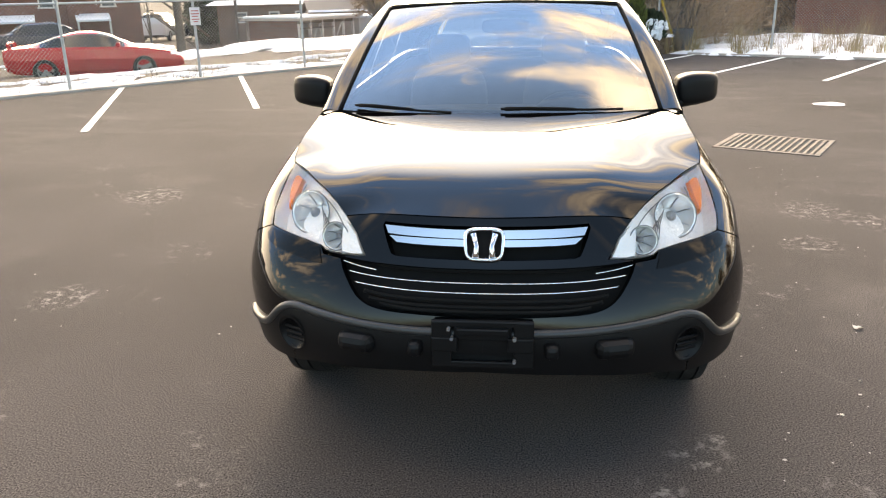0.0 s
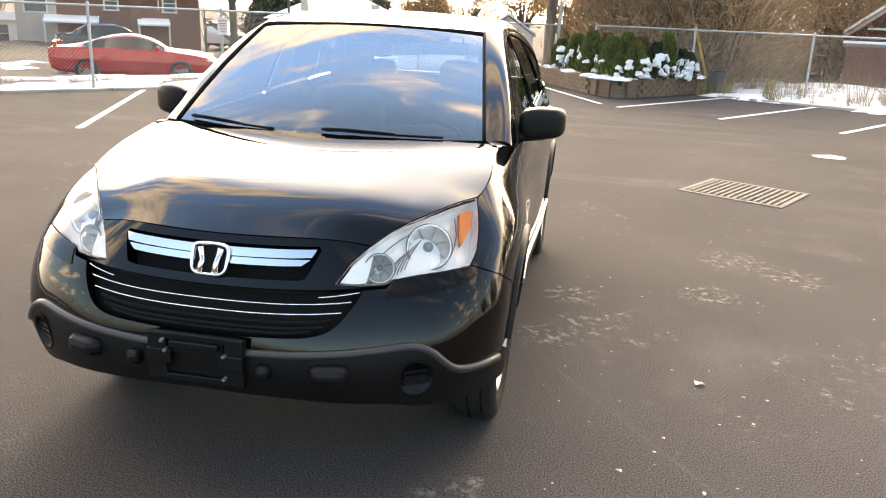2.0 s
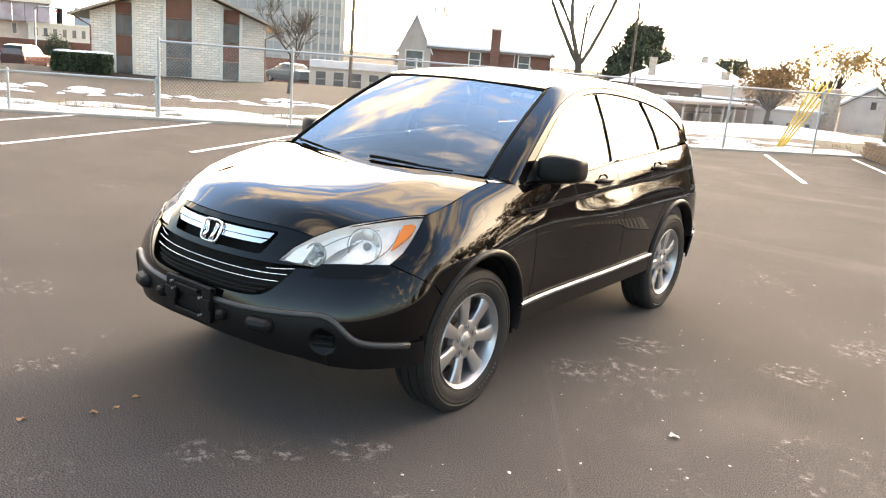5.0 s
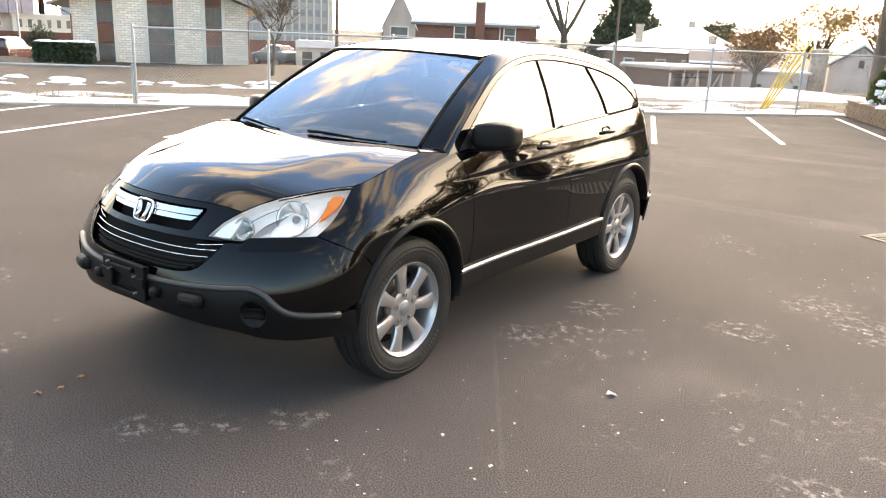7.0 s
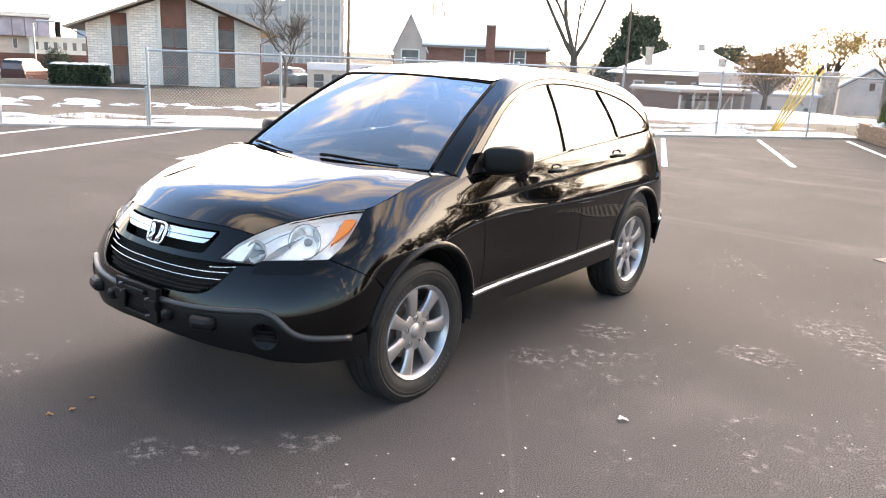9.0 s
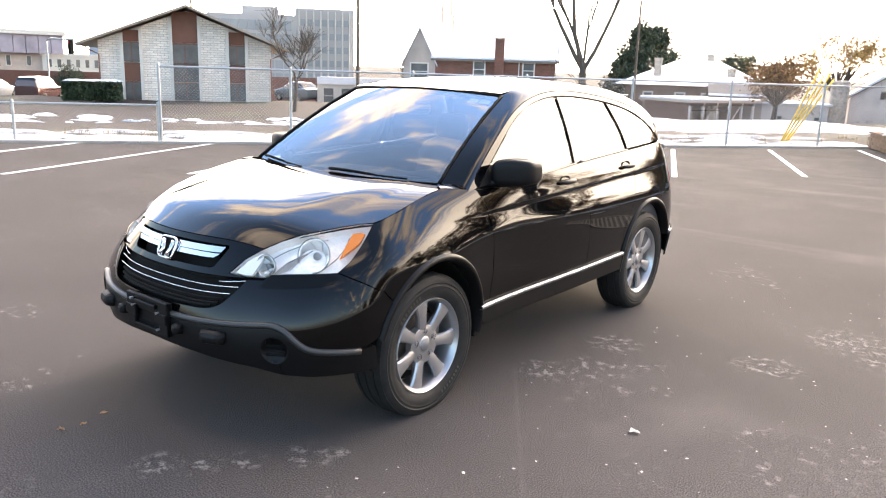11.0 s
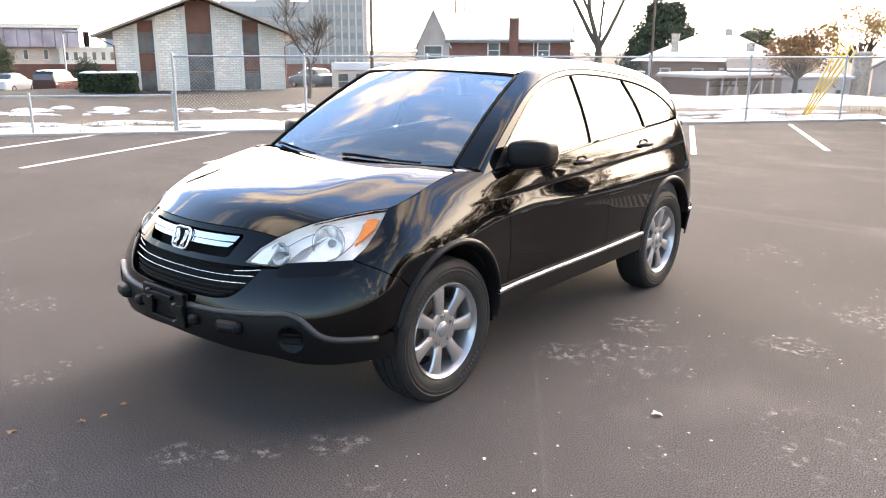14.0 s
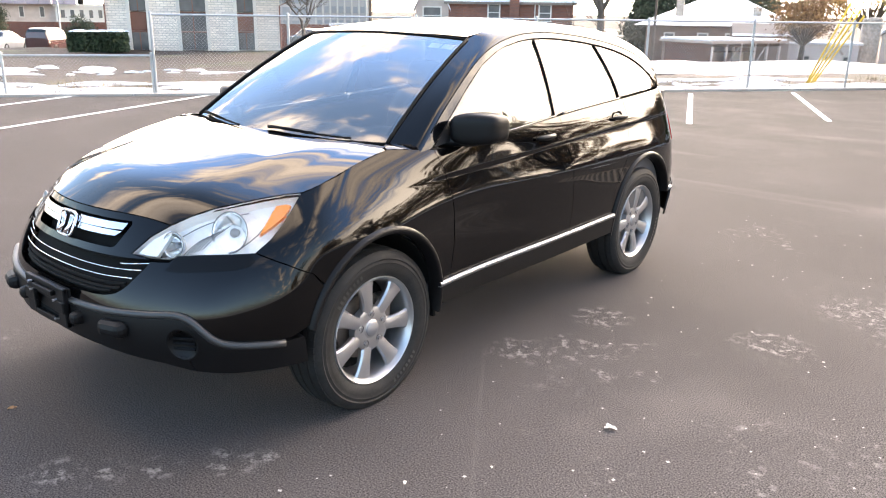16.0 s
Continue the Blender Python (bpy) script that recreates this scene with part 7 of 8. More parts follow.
wing = thing("gabled_wing", "narrow clapboard wing with steep gable and bay window", "house", m2)
so = Soup(); gable_wall(so, W2, 3.3, 5.05, 0, 3.0, 0)
so.put("wall", STUCCO, wing)
for i in range(12):
    z = 2.2 + i * .22
    half = W2 / 2 * min(1, (5.0 - z) / 1.75)
    if half > .1:
        part("clapboard", box_bm((W2 / 2, -.02, z), (half * 2, .03, .20)), STUCCO, wing)
so = Soup()
for sgn in (-1, 1):
    h = W2 / 2 + .12
    so.add([(W2 / 2 + sgn * h, -.15, 3.1), (W2 / 2, -.15, 5.17), (W2 / 2, 3, 5.17), (W2 / 2 + sgn * h, 3, 3.1), (W2 / 2 + sgn * h, -.15, 3.0), (W2 / 2, -.15, 5.05), (W2 / 2, 3, 5.05), (W2 / 2 + sgn * h, 3, 3.0)], [(0, 1, 2, 3), (4, 7, 6, 5), (0, 4, 5, 1), (3, 2, 6, 7)])
so.put("roof", SNOW, wing)
window(wing, W2 / 2, 2.75, W2 * .55, .9)
st = thing("outside_stair", "dark wooden outside stair beside the brick house", "stairs", Matrix.Translation((-17.9, 32.9, -1.2)) @ Matrix.Rotation(.35, 4, "Z"))
for i in range(12):
    part("step", box_bm((i * .22, 0, 2.3 - i * .19), (.26, .9, .05)), WOODPOLE, st)
for y in (-.45, .45):
    so = Soup(); so.tube([(0, y, 3.2), (2.6, y, 1.0)], .03, 6); so.tube([(0, y, 2.2), (2.6, y, 0)], .05, 6)
    so.put("rail", WOODPOLE, st)

# low house with a snowy hipped roof
m, W = frame_of((-16.6, 37.2), (-9.3, 40.0), -1.32)
hip = thing("hipped_house", "low tan house with snowy hipped roof and chimneys", "house", m)
part("wall", box_bm((W / 2, 4, 1.25), (W - .6, 8, 2.5)), TANBRICK, hip)
for x in (.2, .42, .6, .8):
    window(hip, W * x, 1.9, .5, .5)
so = Soup()
so.add([(-.3, -.4, 2.55), (W + .3, -.4, 2.55), (W + .3, 8.4, 2.55), (-.3, 8.4, 2.55), (W * .40, 4, 4.05), (W * .66, 4, 4.05)], [(0, 1, 5, 4), (1, 2, 5), (2, 3, 4, 5), (3, 0, 4), (3, 2, 1, 0)])
so.put("roof", SNOW, hip, "roof under thick snow")
for x, y, h, w in ((W * .25, 1.2, 3.95, .40), (W * .615, 4.0, 4.28, .40), (W * .76, 1.4, 3.45, .42)):
    part("chimney", box_bm((x, y, h - .75), (w, w, 1.5), .02), STONE, hip, "tan brick chimney")
    part("chimney_cap", box_bm((x, y, h + .03), (w + .08, w + .08, .08), .015), STONE, hip)
# small brown-roofed annex before it
m, W = frame_of((-10.6, 35.2), (-8.2, 36.2), -1.3)
anx = thing("annex", "low annex with a brown shingle roof edged with snow", "house", m)
part("wall", box_bm((W / 2, 1.2, 1.1), (W, 2.4, 2.2)), STUCCO, anx)
gable_roof(W, 2.4, 2.15, 2.62, .2, .10, anx, snow=False)
part("eave_snow", box_bm((W / 2, -.25, 2.2), (W + .4, .18, .10), .02), SNOW, anx, "snow along the eave")
# brick outbuilding with an open carport beside it
m, W = frame_of((-10.25, 31.2), (-8.43, 35.0), -1.2)
cp = thing("carport", "brick outbuilding with open carport under a snowy flat roof", "carport", m)
part("roof", box_bm((W / 2, 1.5, 1.82), (W + .4, 3.5, .10)), STUCCO, cp)
part("roof_snow", box_bm((W / 2, 1.5, 1.92), (W + .3, 3.4, .09), .02), SNOW, cp, "snow on the flat roof")
part("wall", box_bm((.1, 1.6, .90), (.2, 3.2, 1.8)), REDBRICK, cp)
part("wall", box_bm((W / 2, 3.1, .90), (W, .2, 1.8)), STUCCO, cp)
for x in (.02, .22, .42, .62, .80, .98):
    part("post", box_bm((W * x, .0, .88), (.10, .10, 1.78)), WHITEWASH, cp)
part("beam", box_bm((W / 2, 0, 1.70), (W, .10, .14)), WOODPOLE, cp)
part("rail", box_bm((W * .32, 0, 1.42), (W * .60, .06, .07)), WOODPOLE, cp)
for x0, x1 in ((.24, .40), (.64, .78)):
    so = Soup(); so.tube([(W * x0, .03, .75), (W * x1, .03, 1.6)], .035, 5); so.put("brace", WHITEWASH, cp)
part("stud_wall", box_bm((W * .12, .5, .85), (W * .16, .06, 1.2)), STUCCO, cp)
part("stud_wall", box_bm((W * .72, 1.4, .70), (W * .16, .06, 1.2)), WHITEWASH, cp)
# pale stucco wing and a stone chimney pier
m, W = frame_of((-8.4, 36.1), (-5.6, 37.2), -1.25)
tw = thing("stucco_wing", "pale stucco wing with small dark windows", "house", m)
part("wall", box_bm((W / 2, 2.0, .87), (W, 4, 1.75)), WHITEWASH, tw)
part("roof_snow", box_bm((W / 2, 2.0, 1.82), (W + .3, 4.3, .12), .03), SNOW, tw, "snow on the roof")
for x in (.28, .55, .84):
    window(tw, W * x, 1.05, .28, .42)
m, W = frame_of((-5.75, 37.75), (-4.95, 37.9), -1.25)
pier = thing("stone_pier", "tall rubble stone chimney pier beside the shed", "chimney", m)
bm = box_bm((W / 2, .35, 1.5), (W, .7, 3.0), .10)
bmesh.ops.subdivide_edges(bm, edges=bm.edges[:], cuts=3, use_grid_fill=True)
for v in bm.verts:
    v.co += noise.noise_vector(v.co * 2.3) * .06
part("stonework", bm, STONE, pier)
# white shed with a snowy gable
m, W = frame_of((-5.05, 38.9), (-2.3, 39.5), -1.25)
shed = thing("shed", "peeling whitewashed shed with snowy gable roof", "shed", m)
so = Soup(); gable_wall(so, W, 2.20, 3.12, 0, 5.0, -.1)
so.put("wall", WHITEWASH, shed)
gable_roof(W, 5.0, 2.22, 3.15, .12, .06, shed, along="y")
part("vent", box_bm((W / 2, -.02, 2.35), (.24, .05, .36)), WOODPOLE, shed)
# dark gabled house beyond the second fence, with a brick garage
m, W = frame_of((10.5, 27.85), (13.05, 27.2), -.05)
dk = thing("dark_house", "dark brick house with tan bargeboards and snowy roof", "house", m)
so = Soup(); gable_wall(so, W, 2.0, 3.0, 0, 6, -.1)
so.put("wall", DARKBRICK, dk)
gable_roof(W, 6, 2.0, 3.05, .35, .10, dk, along="y")
for sgn in (-1, 1):
    so = Soup()
    ang = math.atan2(1.05, W / 2)
    so.tube([(W / 2 + sgn * (W / 2 + .4), -.4, 3.02 - 1.05 * (W / 2 + .4) / (W / 2)), (W / 2, -.4, 3.02)], .07, 4)
    so.put("bargeboard", STUCCO, dk, "tan bargeboard")
window(dk, W / 2, 2.35, .32, .42)
part("ledge_snow", box_bm((W / 2, -.2, 2.02), (W * .7, .3, .08), .02), SNOW, dk, "snow on a ledge")
m, W = frame_of((9.5, 24.9), (15.1, 23.1), -.25)
gr = thing("garage", "low dark red brick garage behind snow", "garage", m)
part("wall", box_bm((W / 2, 2, .80), (W, 4, 1.6)), DARKBRICK, gr)
for i in range(4):
    part("panel", box_bm((W * (.56 + i * .11), -.03, .75), (W * .10, .06, 1.3)), REDBRICK, gr)
part("roof", box_bm((W / 2, 2, 1.65), (W + .3, 4.3, .1)), ROOFDARK, gr)
part("roof_snow", box_bm((W * .1, .3, 1.74), (W * .25, 1, .08), .02), SNOW, gr, "leftover snow on the roof")


# ---- poles, wires, street furniture ----
def pole(x, y, z0, h, r, label, arms=0, category="utility pole"):
    t = thing("utility_pole", label, category, Matrix.Translation((x, y, z0)))
    so = Soup(); so.tube([(0, 0, 0), (0, 0, h)], [r, r * .75], 10); so.put("post", WOODPOLE, t)
    for i in range(arms):
        part("cross_arm", box_bm((0, 0, h - .35 - i * .8), (1.7, .1, .12)), WOODPOLE, t)
    return t


up = pole(-35.1, 35.1, -1.1, 8.6, .13, "brown wooden utility pole with transformers", 1)
for x in (-.4, .45):
    so = Soup(); so.tube([(x, 0, 7.4), (x, 0, 8.1)], .19, 10); so.put("transformer", STEEL, up)
pole(-13.3, 31.9, -.9, 6.1, .07, "slim grey pole behind the fence")
big = pole(-.30, 20.75, -.1, 9.0, .17, "thick wooden utility pole behind the fence", 1)
so = Soup(); so.tube([(.28, -.1, 0), (.28, -.1, 8)], .05, 8); so.put("conduit", STEEL, big)
pole(-47.5, 30.6, -1.0, 9.4, .09, "street lamp post by the office", category="street lamp")
tl = thing("traffic_light", "black traffic light on a mast arm", "traffic light", Matrix.Translation((-56.9, 26.4, -1.3)))
so = Soup(); so.tube([(-4, 0, 0), (-4, 0, 4.2), (-3.4, 0, 4.4), (.3, 0, 4.3)], .07, 8); so.put("mast", STEEL, tl)
part("signal_head", box_bm((0, -.1, 3.75), (.38, .3, 1.05), .03), MATT, tl)
RED_ON = material("red_signal", (0.6, 0.03, 0.02), 0.3)
for i, mt in enumerate((RED_ON, MATT, MATT)):
    so = Soup(); so.tube([(0, -.25, 4.08 - i * .33), (0, -.30, 4.08 - i * .33)], .12, 12); so.put("lamp", mt, tl)
lt = thing("lattice_mast", "thin steel lattice mast far off", "mast", Matrix.Translation((-76.4, 98.5, -2.4)))
for dx, dy in ((-.9, -.9), (.9, -.9), (0, .9)):
    so = Soup(); so.tube([(dx, dy, 0), (dx, dy, 24)], .13, 4); so.put("leg", ROOFDARK, lt)
for i in range(18):
    so = Soup(); so.tube([(-.9, -.9, i * 1.3), (.9, -.9, i * 1.3 + 1.3)], .05, 4); so.tube([(.9, -.9, i * 1.3), (-.9, -.9, i * 1.3 + 1.3)], .05, 4); so.put("brace", ROOFDARK, lt)
# yellow guards on the guy wires of the big pole
for i, (dx, dy, tx, tz) in enumerate(((0, 0, .80, 1.95), (.05, .05, .88, 2.0), (-.04, .04, .72, 2.15), (.09, .07, .93, 1.85))):
    gd = thing("guy_guard", "yellow plastic guard on a guy wire", "guy wire", Matrix.Translation((-2.78 + dx, 18.85 + dy, -.05)), group="guy wire guards")
    so = Soup(); so.tube([(0, 0, 0), (tx, tx * .55, tz)], .026, 8); so.put("sleeve", YELLOW, gd, smooth=True)
    so = Soup(); so.tube([(tx, tx * .55, tz), (tx * 2.6, tx * 1.43, tz * 2.6)], .008, 4); so.put("wire", STEEL, gd)
gd = thing("guy_guard", "yellow plastic guard on a guy wire", "guy wire", Matrix.Translation((4.42, 18.95, 0)), group="guy wire guards")
so = Soup(); so.tube([(0, 0, 0), (-.62, .5, 1.95)], .035, 8); so.put("sleeve", YELLOW, gd, smooth=True)
so = Soup(); so.tube([(-.62, .5, 1.95), (-1.9, 1.6, 6)], .008, 4); so.put("wire", STEEL, gd)
BLUEGREY = material("blue_grey_plastic", (0.07, 0.08, 0.09), 0.6, var=.15, scale=5)
bn = thing("waste_bin", "dark blue-grey round bin behind the planter", "bin", Matrix.Translation((4.55, 18.75, -.02)))
so = Soup()
v, f = lathe([(0, .22), (.05, .24), (.56, .28), (.60, .30), (.60, .27)], 24)
so.add([(y, z, x) for x, y, z in v], [q[::-1] for q in f]); so.put("drum", BLUEGREY, bn, smooth=True)


# ---- other cars ----
DULLALLOY = material("dull_alloy", (0.26, 0.25, 0.24), 0.5, 0.6, var=.1, scale=9)
CARGLASS = material("dark_car_glass", (0.02, 0.025, 0.027), 0.04)


def small_wheel(parent, x, y, r, side):
    so = Soup()
    v, f = lathe([(-.09, r * .62), (-.10, r * .8), (-.09, r * .96), (-.06, r), (.06, r), (.09, r * .96), (.10, r * .8), (.085, r * .66)], 32)
    so.add(v, f)
    rimm = Soup(); rimm.add(*lathe([(.085, r * .67), (.07, r * .62), (.0, r * .60)], 32))
    rimm.add(*lathe([(.075, 0), (.075, r * .16), (.05, r * .2)], 16))
    for i in range(5):
        mt = Matrix.Rotation(2 * math.pi * i / 5, 4, "X")
        q = [mt @ Vector(p) for p in ((.06, -.045, r * .15), (.06, .045, r * .15), (.07, .06, r * .64), (.07, -.06, r * .64), (.03, -.045, r * .15), (.03, .045, r * .15), (.04, .06, r * .64), (.04, -.06, r * .64))]
        rimm.add(q, [(0, 1, 2, 3), (0, 4, 5, 1), (1, 5, 6, 2), (3, 7, 4, 0)])
    w = rimm.put("wheel", DULLALLOY, parent, "five-spoke alloy wheel")
    so.put("tyre", RUBBER, w, smooth=True)
    bk = Soup(); bk.add(*lathe([(.0, 0), (.0, r * .62)], 24)); bk.put("wheel_back", MATT, w)
    w.matrix_basis = Matrix.Translation((x, y, r)) @ Matrix.Rotation(math.pi / 2 if side > 0 else -math.pi / 2, 4, "Z")


def simple_car(name, label, m, stations, paint, r, axles, snow=False, glass_from=.03):
    """A parked car, nose towards +x. stations: x, half-width, sill, belt, roof, roof half-width; a roof at the belt means no cabin."""
    t = thing(name, label, "car", m)
    st = np.array(stations, float)
    xs = np.linspace(st[0, 0], st[-1, 0], 70)
    q = np.stack([np.interp(xs, st[:, 0], st[:, k]) for k in range(6)], 1)
    for k in range(1, 6):
        q[2:-2, k] = (q[:-4, k] + 2 * q[1:-3, k] + 3 * q[2:-2, k] + 2 * q[3:-1, k] + q[4:, k]) / 9
    def ring(s):
        x, w, z0, zb, zt, wt = s
        cab = zt - zb
        return [(x, w * .90, z0), (x, w * .97, z0 + .10), (x, w, z0 + (zb - z0) * .55), (x, w * .985, zb - .07), (x, w * .93, zb), (x, w * .93 + (wt - w * .93) * .85, zb + cab * .86), (x, wt * .9, zb + cab * .975 + .004), (x, wt * .5, zt + .012), (x, 0, zt + .016)]
    rg = [ring(s) for s in q]
    body_, gl_, sn_ = Soup(), Soup(), Soup()
    for i in range(len(rg) - 1):
        for j in range(8):
            quad = [rg[i][j], rg[i + 1][j], rg[i + 1][j + 1], rg[i][j + 1]]
            xm = (xs[i] + xs[i + 1]) / 2
            cab = min(q[i, 4] - q[i, 3], q[i + 1, 4] - q[i + 1, 3])
            if j <= 1 and any(abs(xm - ax) < r * 1.08 for ax in axles):
                zc = [p[2] for p in quad]
                if max(zc) < r * 1.6:
                    continue
            slope = abs(q[i + 1, 4] - q[i, 4]) / (xs[1] - xs[0])
            is_glass = (j == 4 and cab > .12) or (j >= 5 and slope > .22 and cab > .06)
            for sgn in (1, -1):
                pts = [(x, sgn * y, z) for x, y, z in quad]
                (gl_ if is_glass else body_).add(pts if sgn < 0 else pts[::-1], [(0, 1, 2, 3)])
    for e in (0, -1):
        body_.add([(x, y, z) for x, y, z in rg[e]] + [(x, -y, z) for x, y, z in rg[e]], [(j, j + 1, 10 + j, 9 + j) for j in range(8)])
    bodyo = body_.put("body", paint, t, smooth=False)
    gl_.put("window", CARGLASS, t)
    for ax in axles:
        for sgn in (1, -1):
            small_wheel(t, ax, sgn * (q[:, 1].max() - .09), r, sgn)
            so = Soup()
            al = np.linspace(0, math.pi, 20)
            so.add([(ax + r * 1.12 * math.cos(a), sgn * (q[:, 1].max() * yy), r + r * 1.12 * math.sin(a)) for yy in (.97, .6) for a in al], [(i, i + 1, 21 + i, 20 + i) for i in range(19)])
            so.put("arch_liner", MATT, t)
    part("underbody", box_bm((0, 0, .30), (q[-1, 0] - q[0, 0] - 1.2, q[:, 1].max() * 1.2, .16)), MATT, t)
    return t


def metallic(name, c):
    return material(name, c, 0.25, 0.1, var=.05, scale=3, coat=.6)


RED = metallic("red_paint", (0.50, 0.012, 0.014))
coupe = simple_car("coupe", "red two-door coupe parked on grass behind the fence", Matrix.Translation((-11.62, 16.25, -0.40)) @ Matrix.Rotation(radians(27), 4, "Z") @ Matrix.Scale(.95, 4), [
    (-2.33, .70, .42, .88, .89, .60), (-2.25, .84, .32, .93, .94, .62), (-1.95, .90, .24, .95, .96, .62), (-1.55, .92, .22, .95, 1.02, .60), (-1.0, .92, .20, .945, 1.20, .56), (-.45, .92, .20, .935, 1.315, .55),
    (.0, .92, .20, .92, 1.325, .55), (.45, .92, .20, .91, 1.22, .57), (1.0, .92, .20, .89, .925, .62), (1.5, .90, .22, .83, .86, .62), (2.0, .86, .26, .74, .77, .60), (2.25, .76, .30, .62, .65, .55), (2.35, .66, .34, .54, .55, .50)], RED, .325, (-1.32, 1.25))
so = Soup()
so.tube([(-2.18, -.72, 1.05), (-2.22, 0, 1.07), (-2.18, .72, 1.05)], [.03, .035, .03], 6)
so.put("spoiler", RED, coupe, "red rear wing")
for y in (-.6, .6):
    part("spoiler_foot", box_bm((-2.15, y, .99), (.1, .04, .12)), RED, coupe)
    part("headlamp", box_bm((2.06, y * 1.12, .64), (.28, .26, .11), .03, Matrix.Rotation(-.45 * (1 if y > 0 else -1), 4, "Z")), SILVERIN, coupe, "clear headlamp")
    part("side_scoop", box_bm((-.75, y * 1.51, .62), (.28, .03, .22), .01), RED, coupe)
    mb = bmesh.new(); add_box(mb, (.62, y * 1.65, .97), (.12, .18, .12), .03); part("mirror", mb, RED, coupe)
    so = Soup(); so.add([(-.5, y * 1.535, .30), (.75, y * 1.535, .30), (.75, y * 1.535, .305), (-.5, y * 1.535, .305)], [(0, 1, 2, 3)]); so.put("door_gap", MATT, coupe)
so = Soup()
for x0, z0 in ((1.05, .905), (1.35, .885), (1.65, .85), (1.9, .80)):
    so.add(*snow_patch(x0, 0, .26, .58, 0, .04, z0, int(x0 * 10)))
so.put("snow_layer", SNOW, coupe, "snow on the bonnet", smooth=True)

SEDAN = [(-2.3, .70, .4, .92, .93, .6), (-2.2, .84, .3, .97, .98, .62), (-1.7, .88, .22, .98, 1.02, .62), (-1.0, .88, .2, .97, 1.40, .58), (.1, .88, .2, .95, 1.45, .58), (.55, .88, .2, .94, 1.32, .6), (1.2, .88, .2, .92, .95, .62), (2.0, .84, .25, .78, .8, .6), (2.3, .7, .32, .6, .62, .5)]
SUVS = [(-2.3, .75, .4, 1.05, 1.10, .66), (-2.2, .9, .35, 1.08, 1.70, .66), (-1.5, .92, .3, 1.06, 1.78, .66), (.1, .92, .3, 1.05, 1.78, .66), (.6, .92, .3, 1.04, 1.6, .66), (1.1, .92, .3, 1.05, 1.09, .68), (2.0, .9, .3, 1.0, 1.03, .66), (2.3, .8, .4, .8, .82, .6)]
for nm, lab, (x, y), rot, stn, col in (
        ("sedan", "white sedan parked beside the street", (-57.8, 20.8), 130, SEDAN, (0.62, 0.62, 0.62)),
        ("sedan", "silver sedan parked beside the street", (-62.6, 24.7), 130, SEDAN, (0.35, 0.36, 0.37)),
        ("parked_suv", "dark red sport utility car parked beside the street", (-56.5, 23.6), 130, SUVS, (0.06, 0.02, 0.02)),
        ("sedan", "red-tailed pale sedan parked beside the street", (-61.4, 28.4), 130, SEDAN, (0.45, 0.30, 0.28)),
        ("sedan", "grey sedan parked next to the office", (-41.6, 35.5), 172, SEDAN, (0.10, 0.12, 0.13)),
        ("sedan", "dark blue sedan parked behind the fence", (-20.5, 28.6), 35, SEDAN, (0.03, 0.035, 0.05)),
        ("sedan", "dark sedan parked near the bare tree", (-22.5, 50.0), 160, SEDAN, (0.03, 0.03, 0.032)),
        ("parked_suv", "white van-like car near the bare tree", (-25.0, 49.0), 100, SUVS, (0.6, 0.6, 0.6))):
    simple_car(nm, lab, Matrix.Translation((x, y, ground_z(x, y) + .02)) @ Matrix.Rotation(radians(rot), 4, "Z"), stn, metallic("paint", col), .32, (-1.35, 1.3))


# ---- inside the car ----
def soft_block(c, s, power=4.0, lean=0.0, cuts=6):
    """A cushion: a box rounded off to a superellipsoid, leaning back by lean degrees."""
    bm = bmesh.new()
    bmesh.ops.create_cube(bm, size=1)
    bmesh.ops.subdivide_edges(bm, edges=bm.edges[:], cuts=cuts, use_grid_fill=True)
    r = Matrix.Rotation(radians(lean), 4, "X")
    for v in bm.verts:
        q = v.co * 2
        l = (abs(q.x) ** power + abs(q.y) ** power + abs(q.z) ** power) ** (1 / power)
        q = q / max(l, 1e-6)
        v.co = Vector(c) + r @ Vector((q.x * s[0] / 2, q.y * s[1] / 2, q.z * s[2] / 2))
    return bm


for x in (-.36, .36):
    seat = part("front_seat", soft_block((x, .12, .58), (.52, .54, .20)), SEAT, car, "grey cloth front seat", smooth=True)
    part("backrest", soft_block((x, .40, .90), (.50, .17, .68), lean=-14), SEAT, seat, smooth=True)
    part("headrest", soft_block((x, .50, 1.325), (.27, .10, .19), lean=-8), SEAT, seat, smooth=True)
    for dx in (-.06, .06):
        so = Soup(); so.tube([(x + dx, .485, 1.18), (x + dx, .50, 1.30)], .006, 6); so.put("headrest_post", CHROME, seat)
bench = part("rear_bench", soft_block((0, 1.05, .58), (1.25, .50, .2)), SEAT, car, "grey cloth rear bench", smooth=True)
part("backrest", soft_block((0, 1.32, .90), (1.25, .16, .62), lean=-16), SEAT, bench, smooth=True)
for x in (-.42, .42):
    part("headrest", soft_block((x, 1.42, 1.28), (.26, .10, .15)), SEAT, bench, smooth=True)
dash = part("dashboard", soft_block((0, -.72, .92), (1.42, .56, .40), power=5), DASH, car, "dark grey dashboard", smooth=True)
part("binnacle", soft_block((.36, -.62, 1.09), (.36, .22, .12), power=3), DASH, dash, smooth=True)
sw_ = Soup()
cen, ax = Vector((.36, -.30, .985)), Vector((0, -.88, -.47))
e1 = Vector((1, 0, 0)); e2 = ax.cross(e1)
ringp = [cen + (e1 * math.cos(2 * math.pi * i / 32) + e2 * math.sin(2 * math.pi * i / 32)) * .185 for i in range(34)]
sw_.tube(ringp, .016, 8, cap=False)
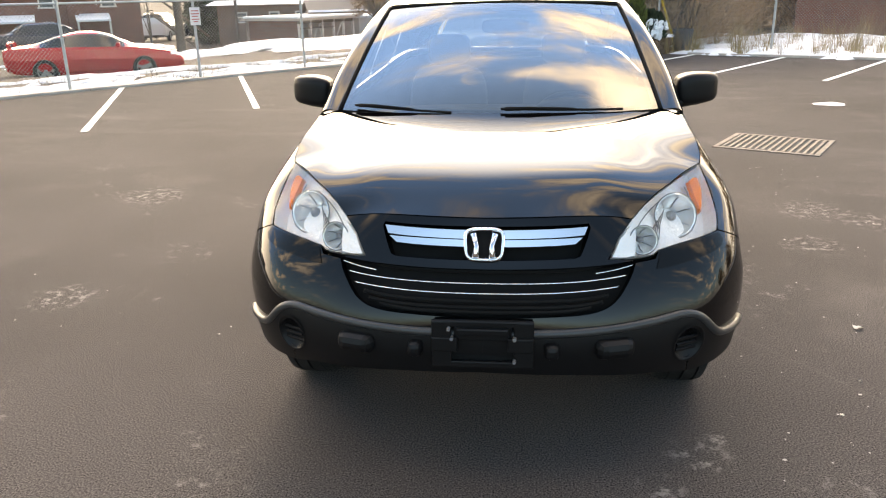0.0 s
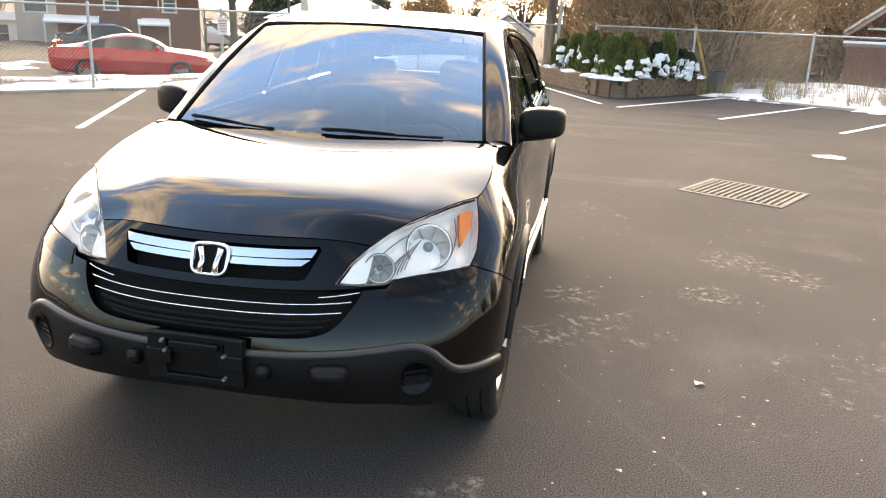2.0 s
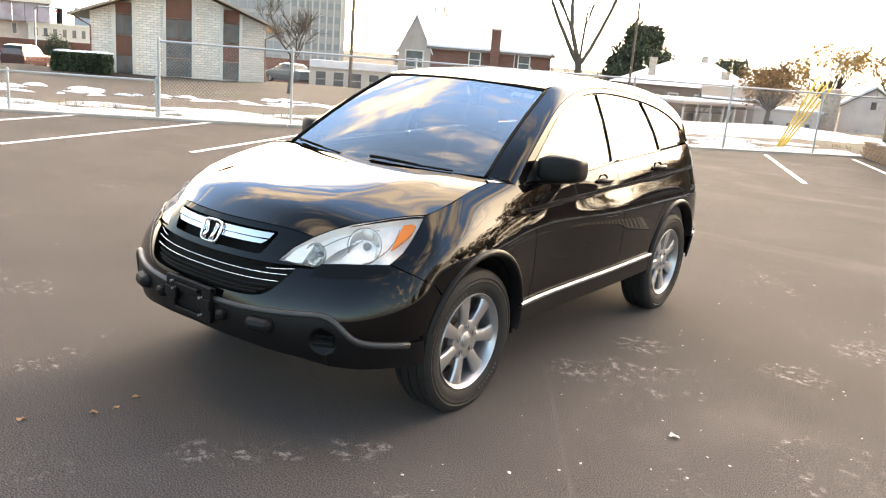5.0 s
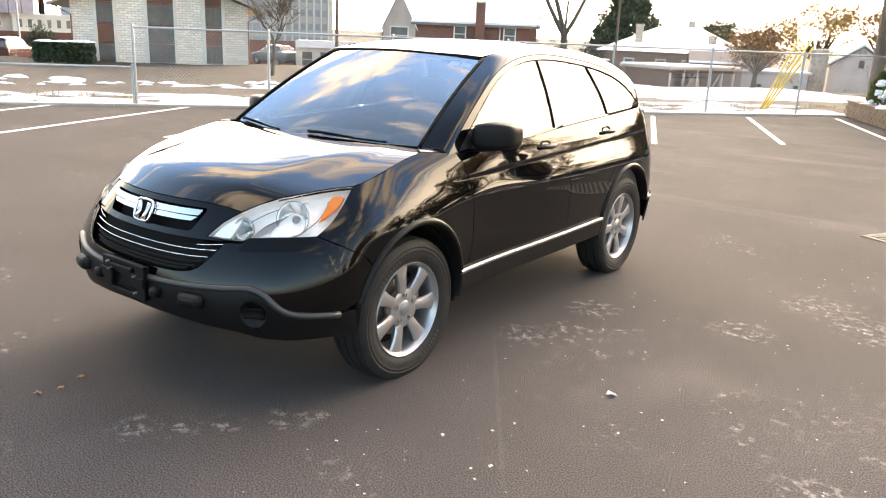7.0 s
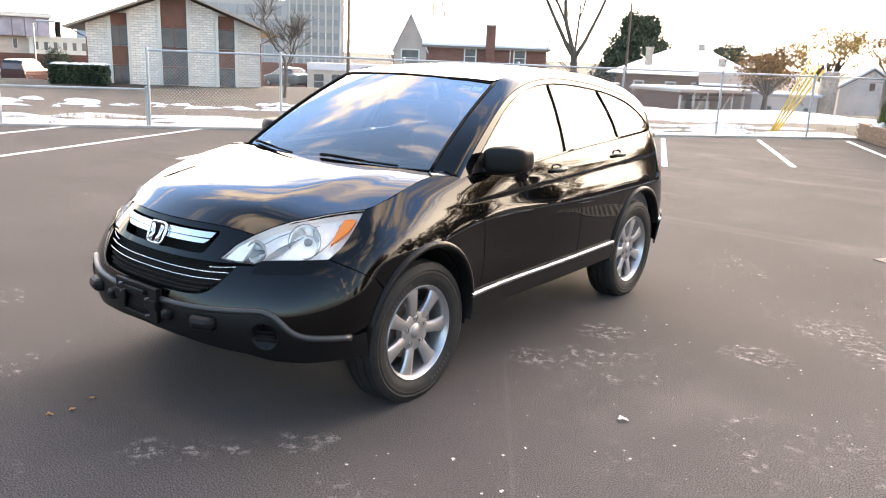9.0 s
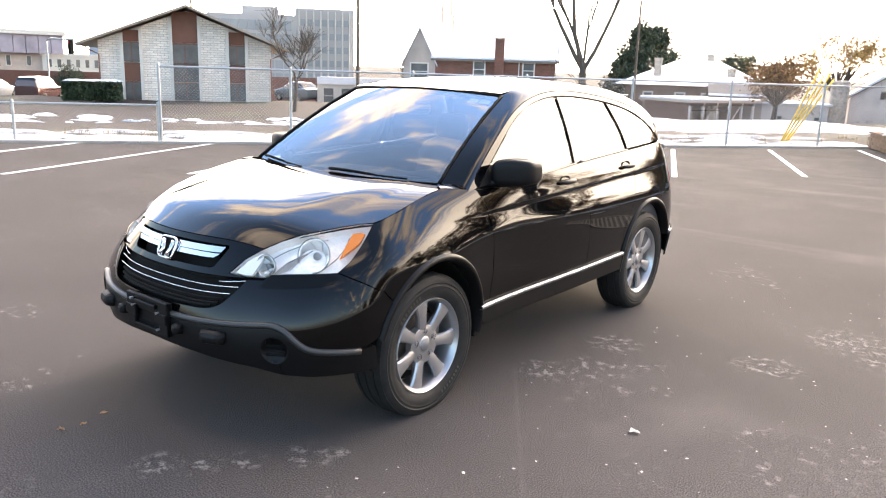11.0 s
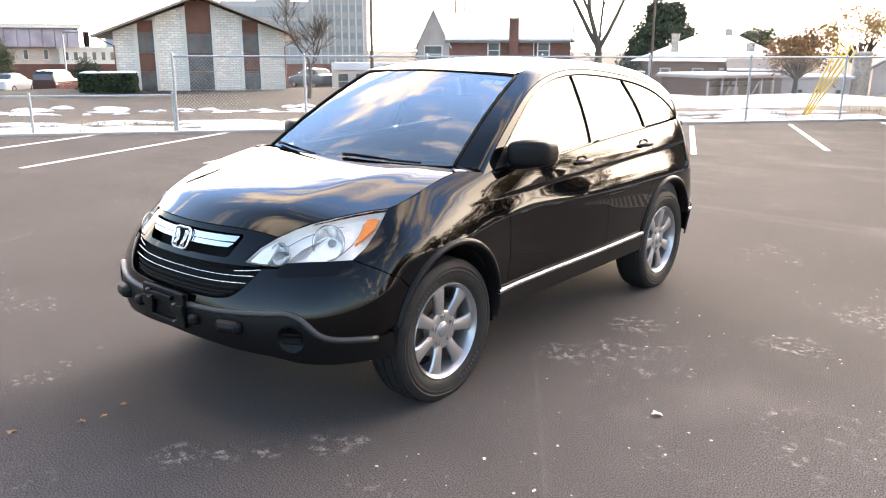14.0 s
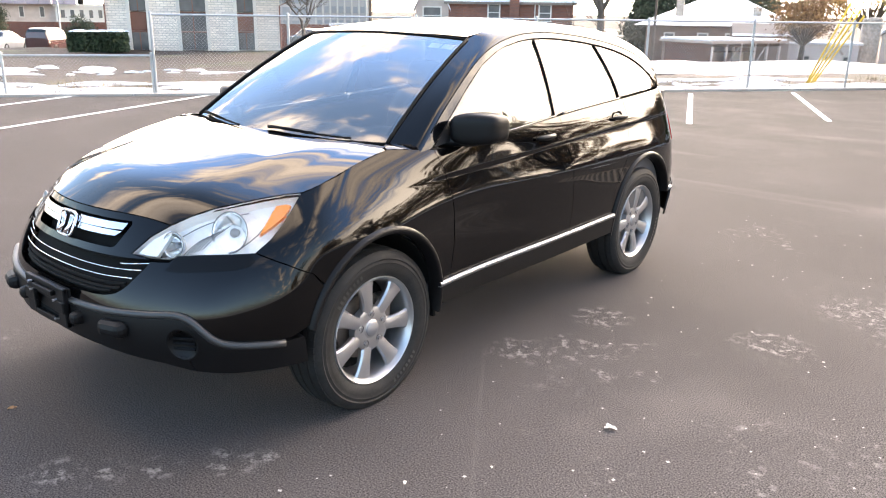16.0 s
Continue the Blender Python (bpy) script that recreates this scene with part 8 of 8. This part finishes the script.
for a in (0, 180, 255, 285):
    sw_.tube([cen + ax * .02, cen + (e1 * math.cos(radians(a)) - e2 * math.sin(radians(a)) * -1) * .18], .018, 6)
sw_.put("steering_wheel", DASH, dash, "dark grey steering wheel", smooth=True)
part("rear_view_mirror", soft_block((0.02, -.40, 1.50), (.25, .05, .075)), DASH, car, smooth=True)
for s in B2:
    panel("door_trim", on_side((-.9, .40), (1.9, .45), (1.9, 1.235), (1.0, 1.205), (.2, 1.165), (-.9, 1.11)), body, DASH, car, "dark grey inner door trim", sides=(s,), out=-.06, lip=0, cell=.06)
part("cabin_floor", box_bm((0, .5, .40), (1.5, 2.9, .04)), DASH, car)
part("parcel_wall", box_bm((0, 1.95, .80), (1.45, .04, .8)), DASH, car)
part("headliner", box_bm((0, .75, 1.585), (1.10, 1.7, .02), .008), TRIM, car, "pale cloth headliner")


# ---- leaves and crumbs on the asphalt ----
PALELEAF = material("pale_dry_leaf", (0.62, 0.58, 0.50), 0.8, var=.15, scale=30)
BROWNLEAF = material("brown_dry_leaf", (0.30, 0.16, 0.07), 0.8, var=.25, scale=30)
CHALK = material("pale_grit", (0.36, 0.34, 0.31), 0.9)


def dry_leaf(x, y, size, rot, mat, label):
    """A curled leaf: a lobed blade bent along its midrib."""
    n = 14
    v = [(0, 0, .006)]
    for i in range(n):
        a = 2 * math.pi * i / n
        r = size * (.5 + .22 * math.cos(a) + .14 * math.cos(3 * a + 1))
        px, py = r * math.cos(a), r * math.sin(a) * .7
        v.append((px * math.cos(rot) - py * math.sin(rot), px * math.sin(rot) + py * math.cos(rot), .004 + abs(py) * .55 + .004 * math.sin(4 * a)))
    so = Soup()
    so.add([(x + p, y + q, z) for p, q, z in v], [(0, 1 + i, 1 + (i + 1) % n) for i in range(n)])
    return tagged(so.put("leaf", mat, smooth=True), label, "leaf", group="fallen leaves")


dry_leaf(1.845, -.80, .05, .4, PALELEAF, "pale curled dry leaf on the asphalt")
rl = random.Random(17)
for x, y in ((-.25, -2.55), (-.42, -2.93), (-.29, -2.42), (-.28, -2.66)):
    dry_leaf(x, y, rl.uniform(.022, .04), rl.uniform(0, 6), BROWNLEAF, "small brown dry leaf on the asphalt")
for x, y in ((1.64, -1.39), (1.76, -1.78), (1.45, -1.70)):
    dry_leaf(x, y, rl.uniform(.014, .024), rl.uniform(0, 6), PALELEAF, "small pale leaf crumb on the asphalt")
cr = Soup()
for i in range(900):
    x, y = (rl.uniform(-9, 9), rl.uniform(-3.6, 12)) if i < 560 else (rl.uniform(.9, 4.5), rl.uniform(-3.4, 3.5))
    if -1.0 < x < 1.0 and -2.4 < y < 2.3:
        continue
    s = rl.uniform(.003, .010)
    a = rl.uniform(0, 3)
    cr.add([(x + s * math.cos(a + k) * rl.uniform(.6, 1.2), y + s * math.sin(a + k) * rl.uniform(.6, 1.2), .0012 + (.006 if k == 2 else 0)) for k in (0, 1.6, 3.1, 4.7)], [(0, 1, 2, 3)])
tagged(cr.put("grit", CHALK), "scattered pale grit and leaf crumbs on asphalt", "grit", kind="stuff")
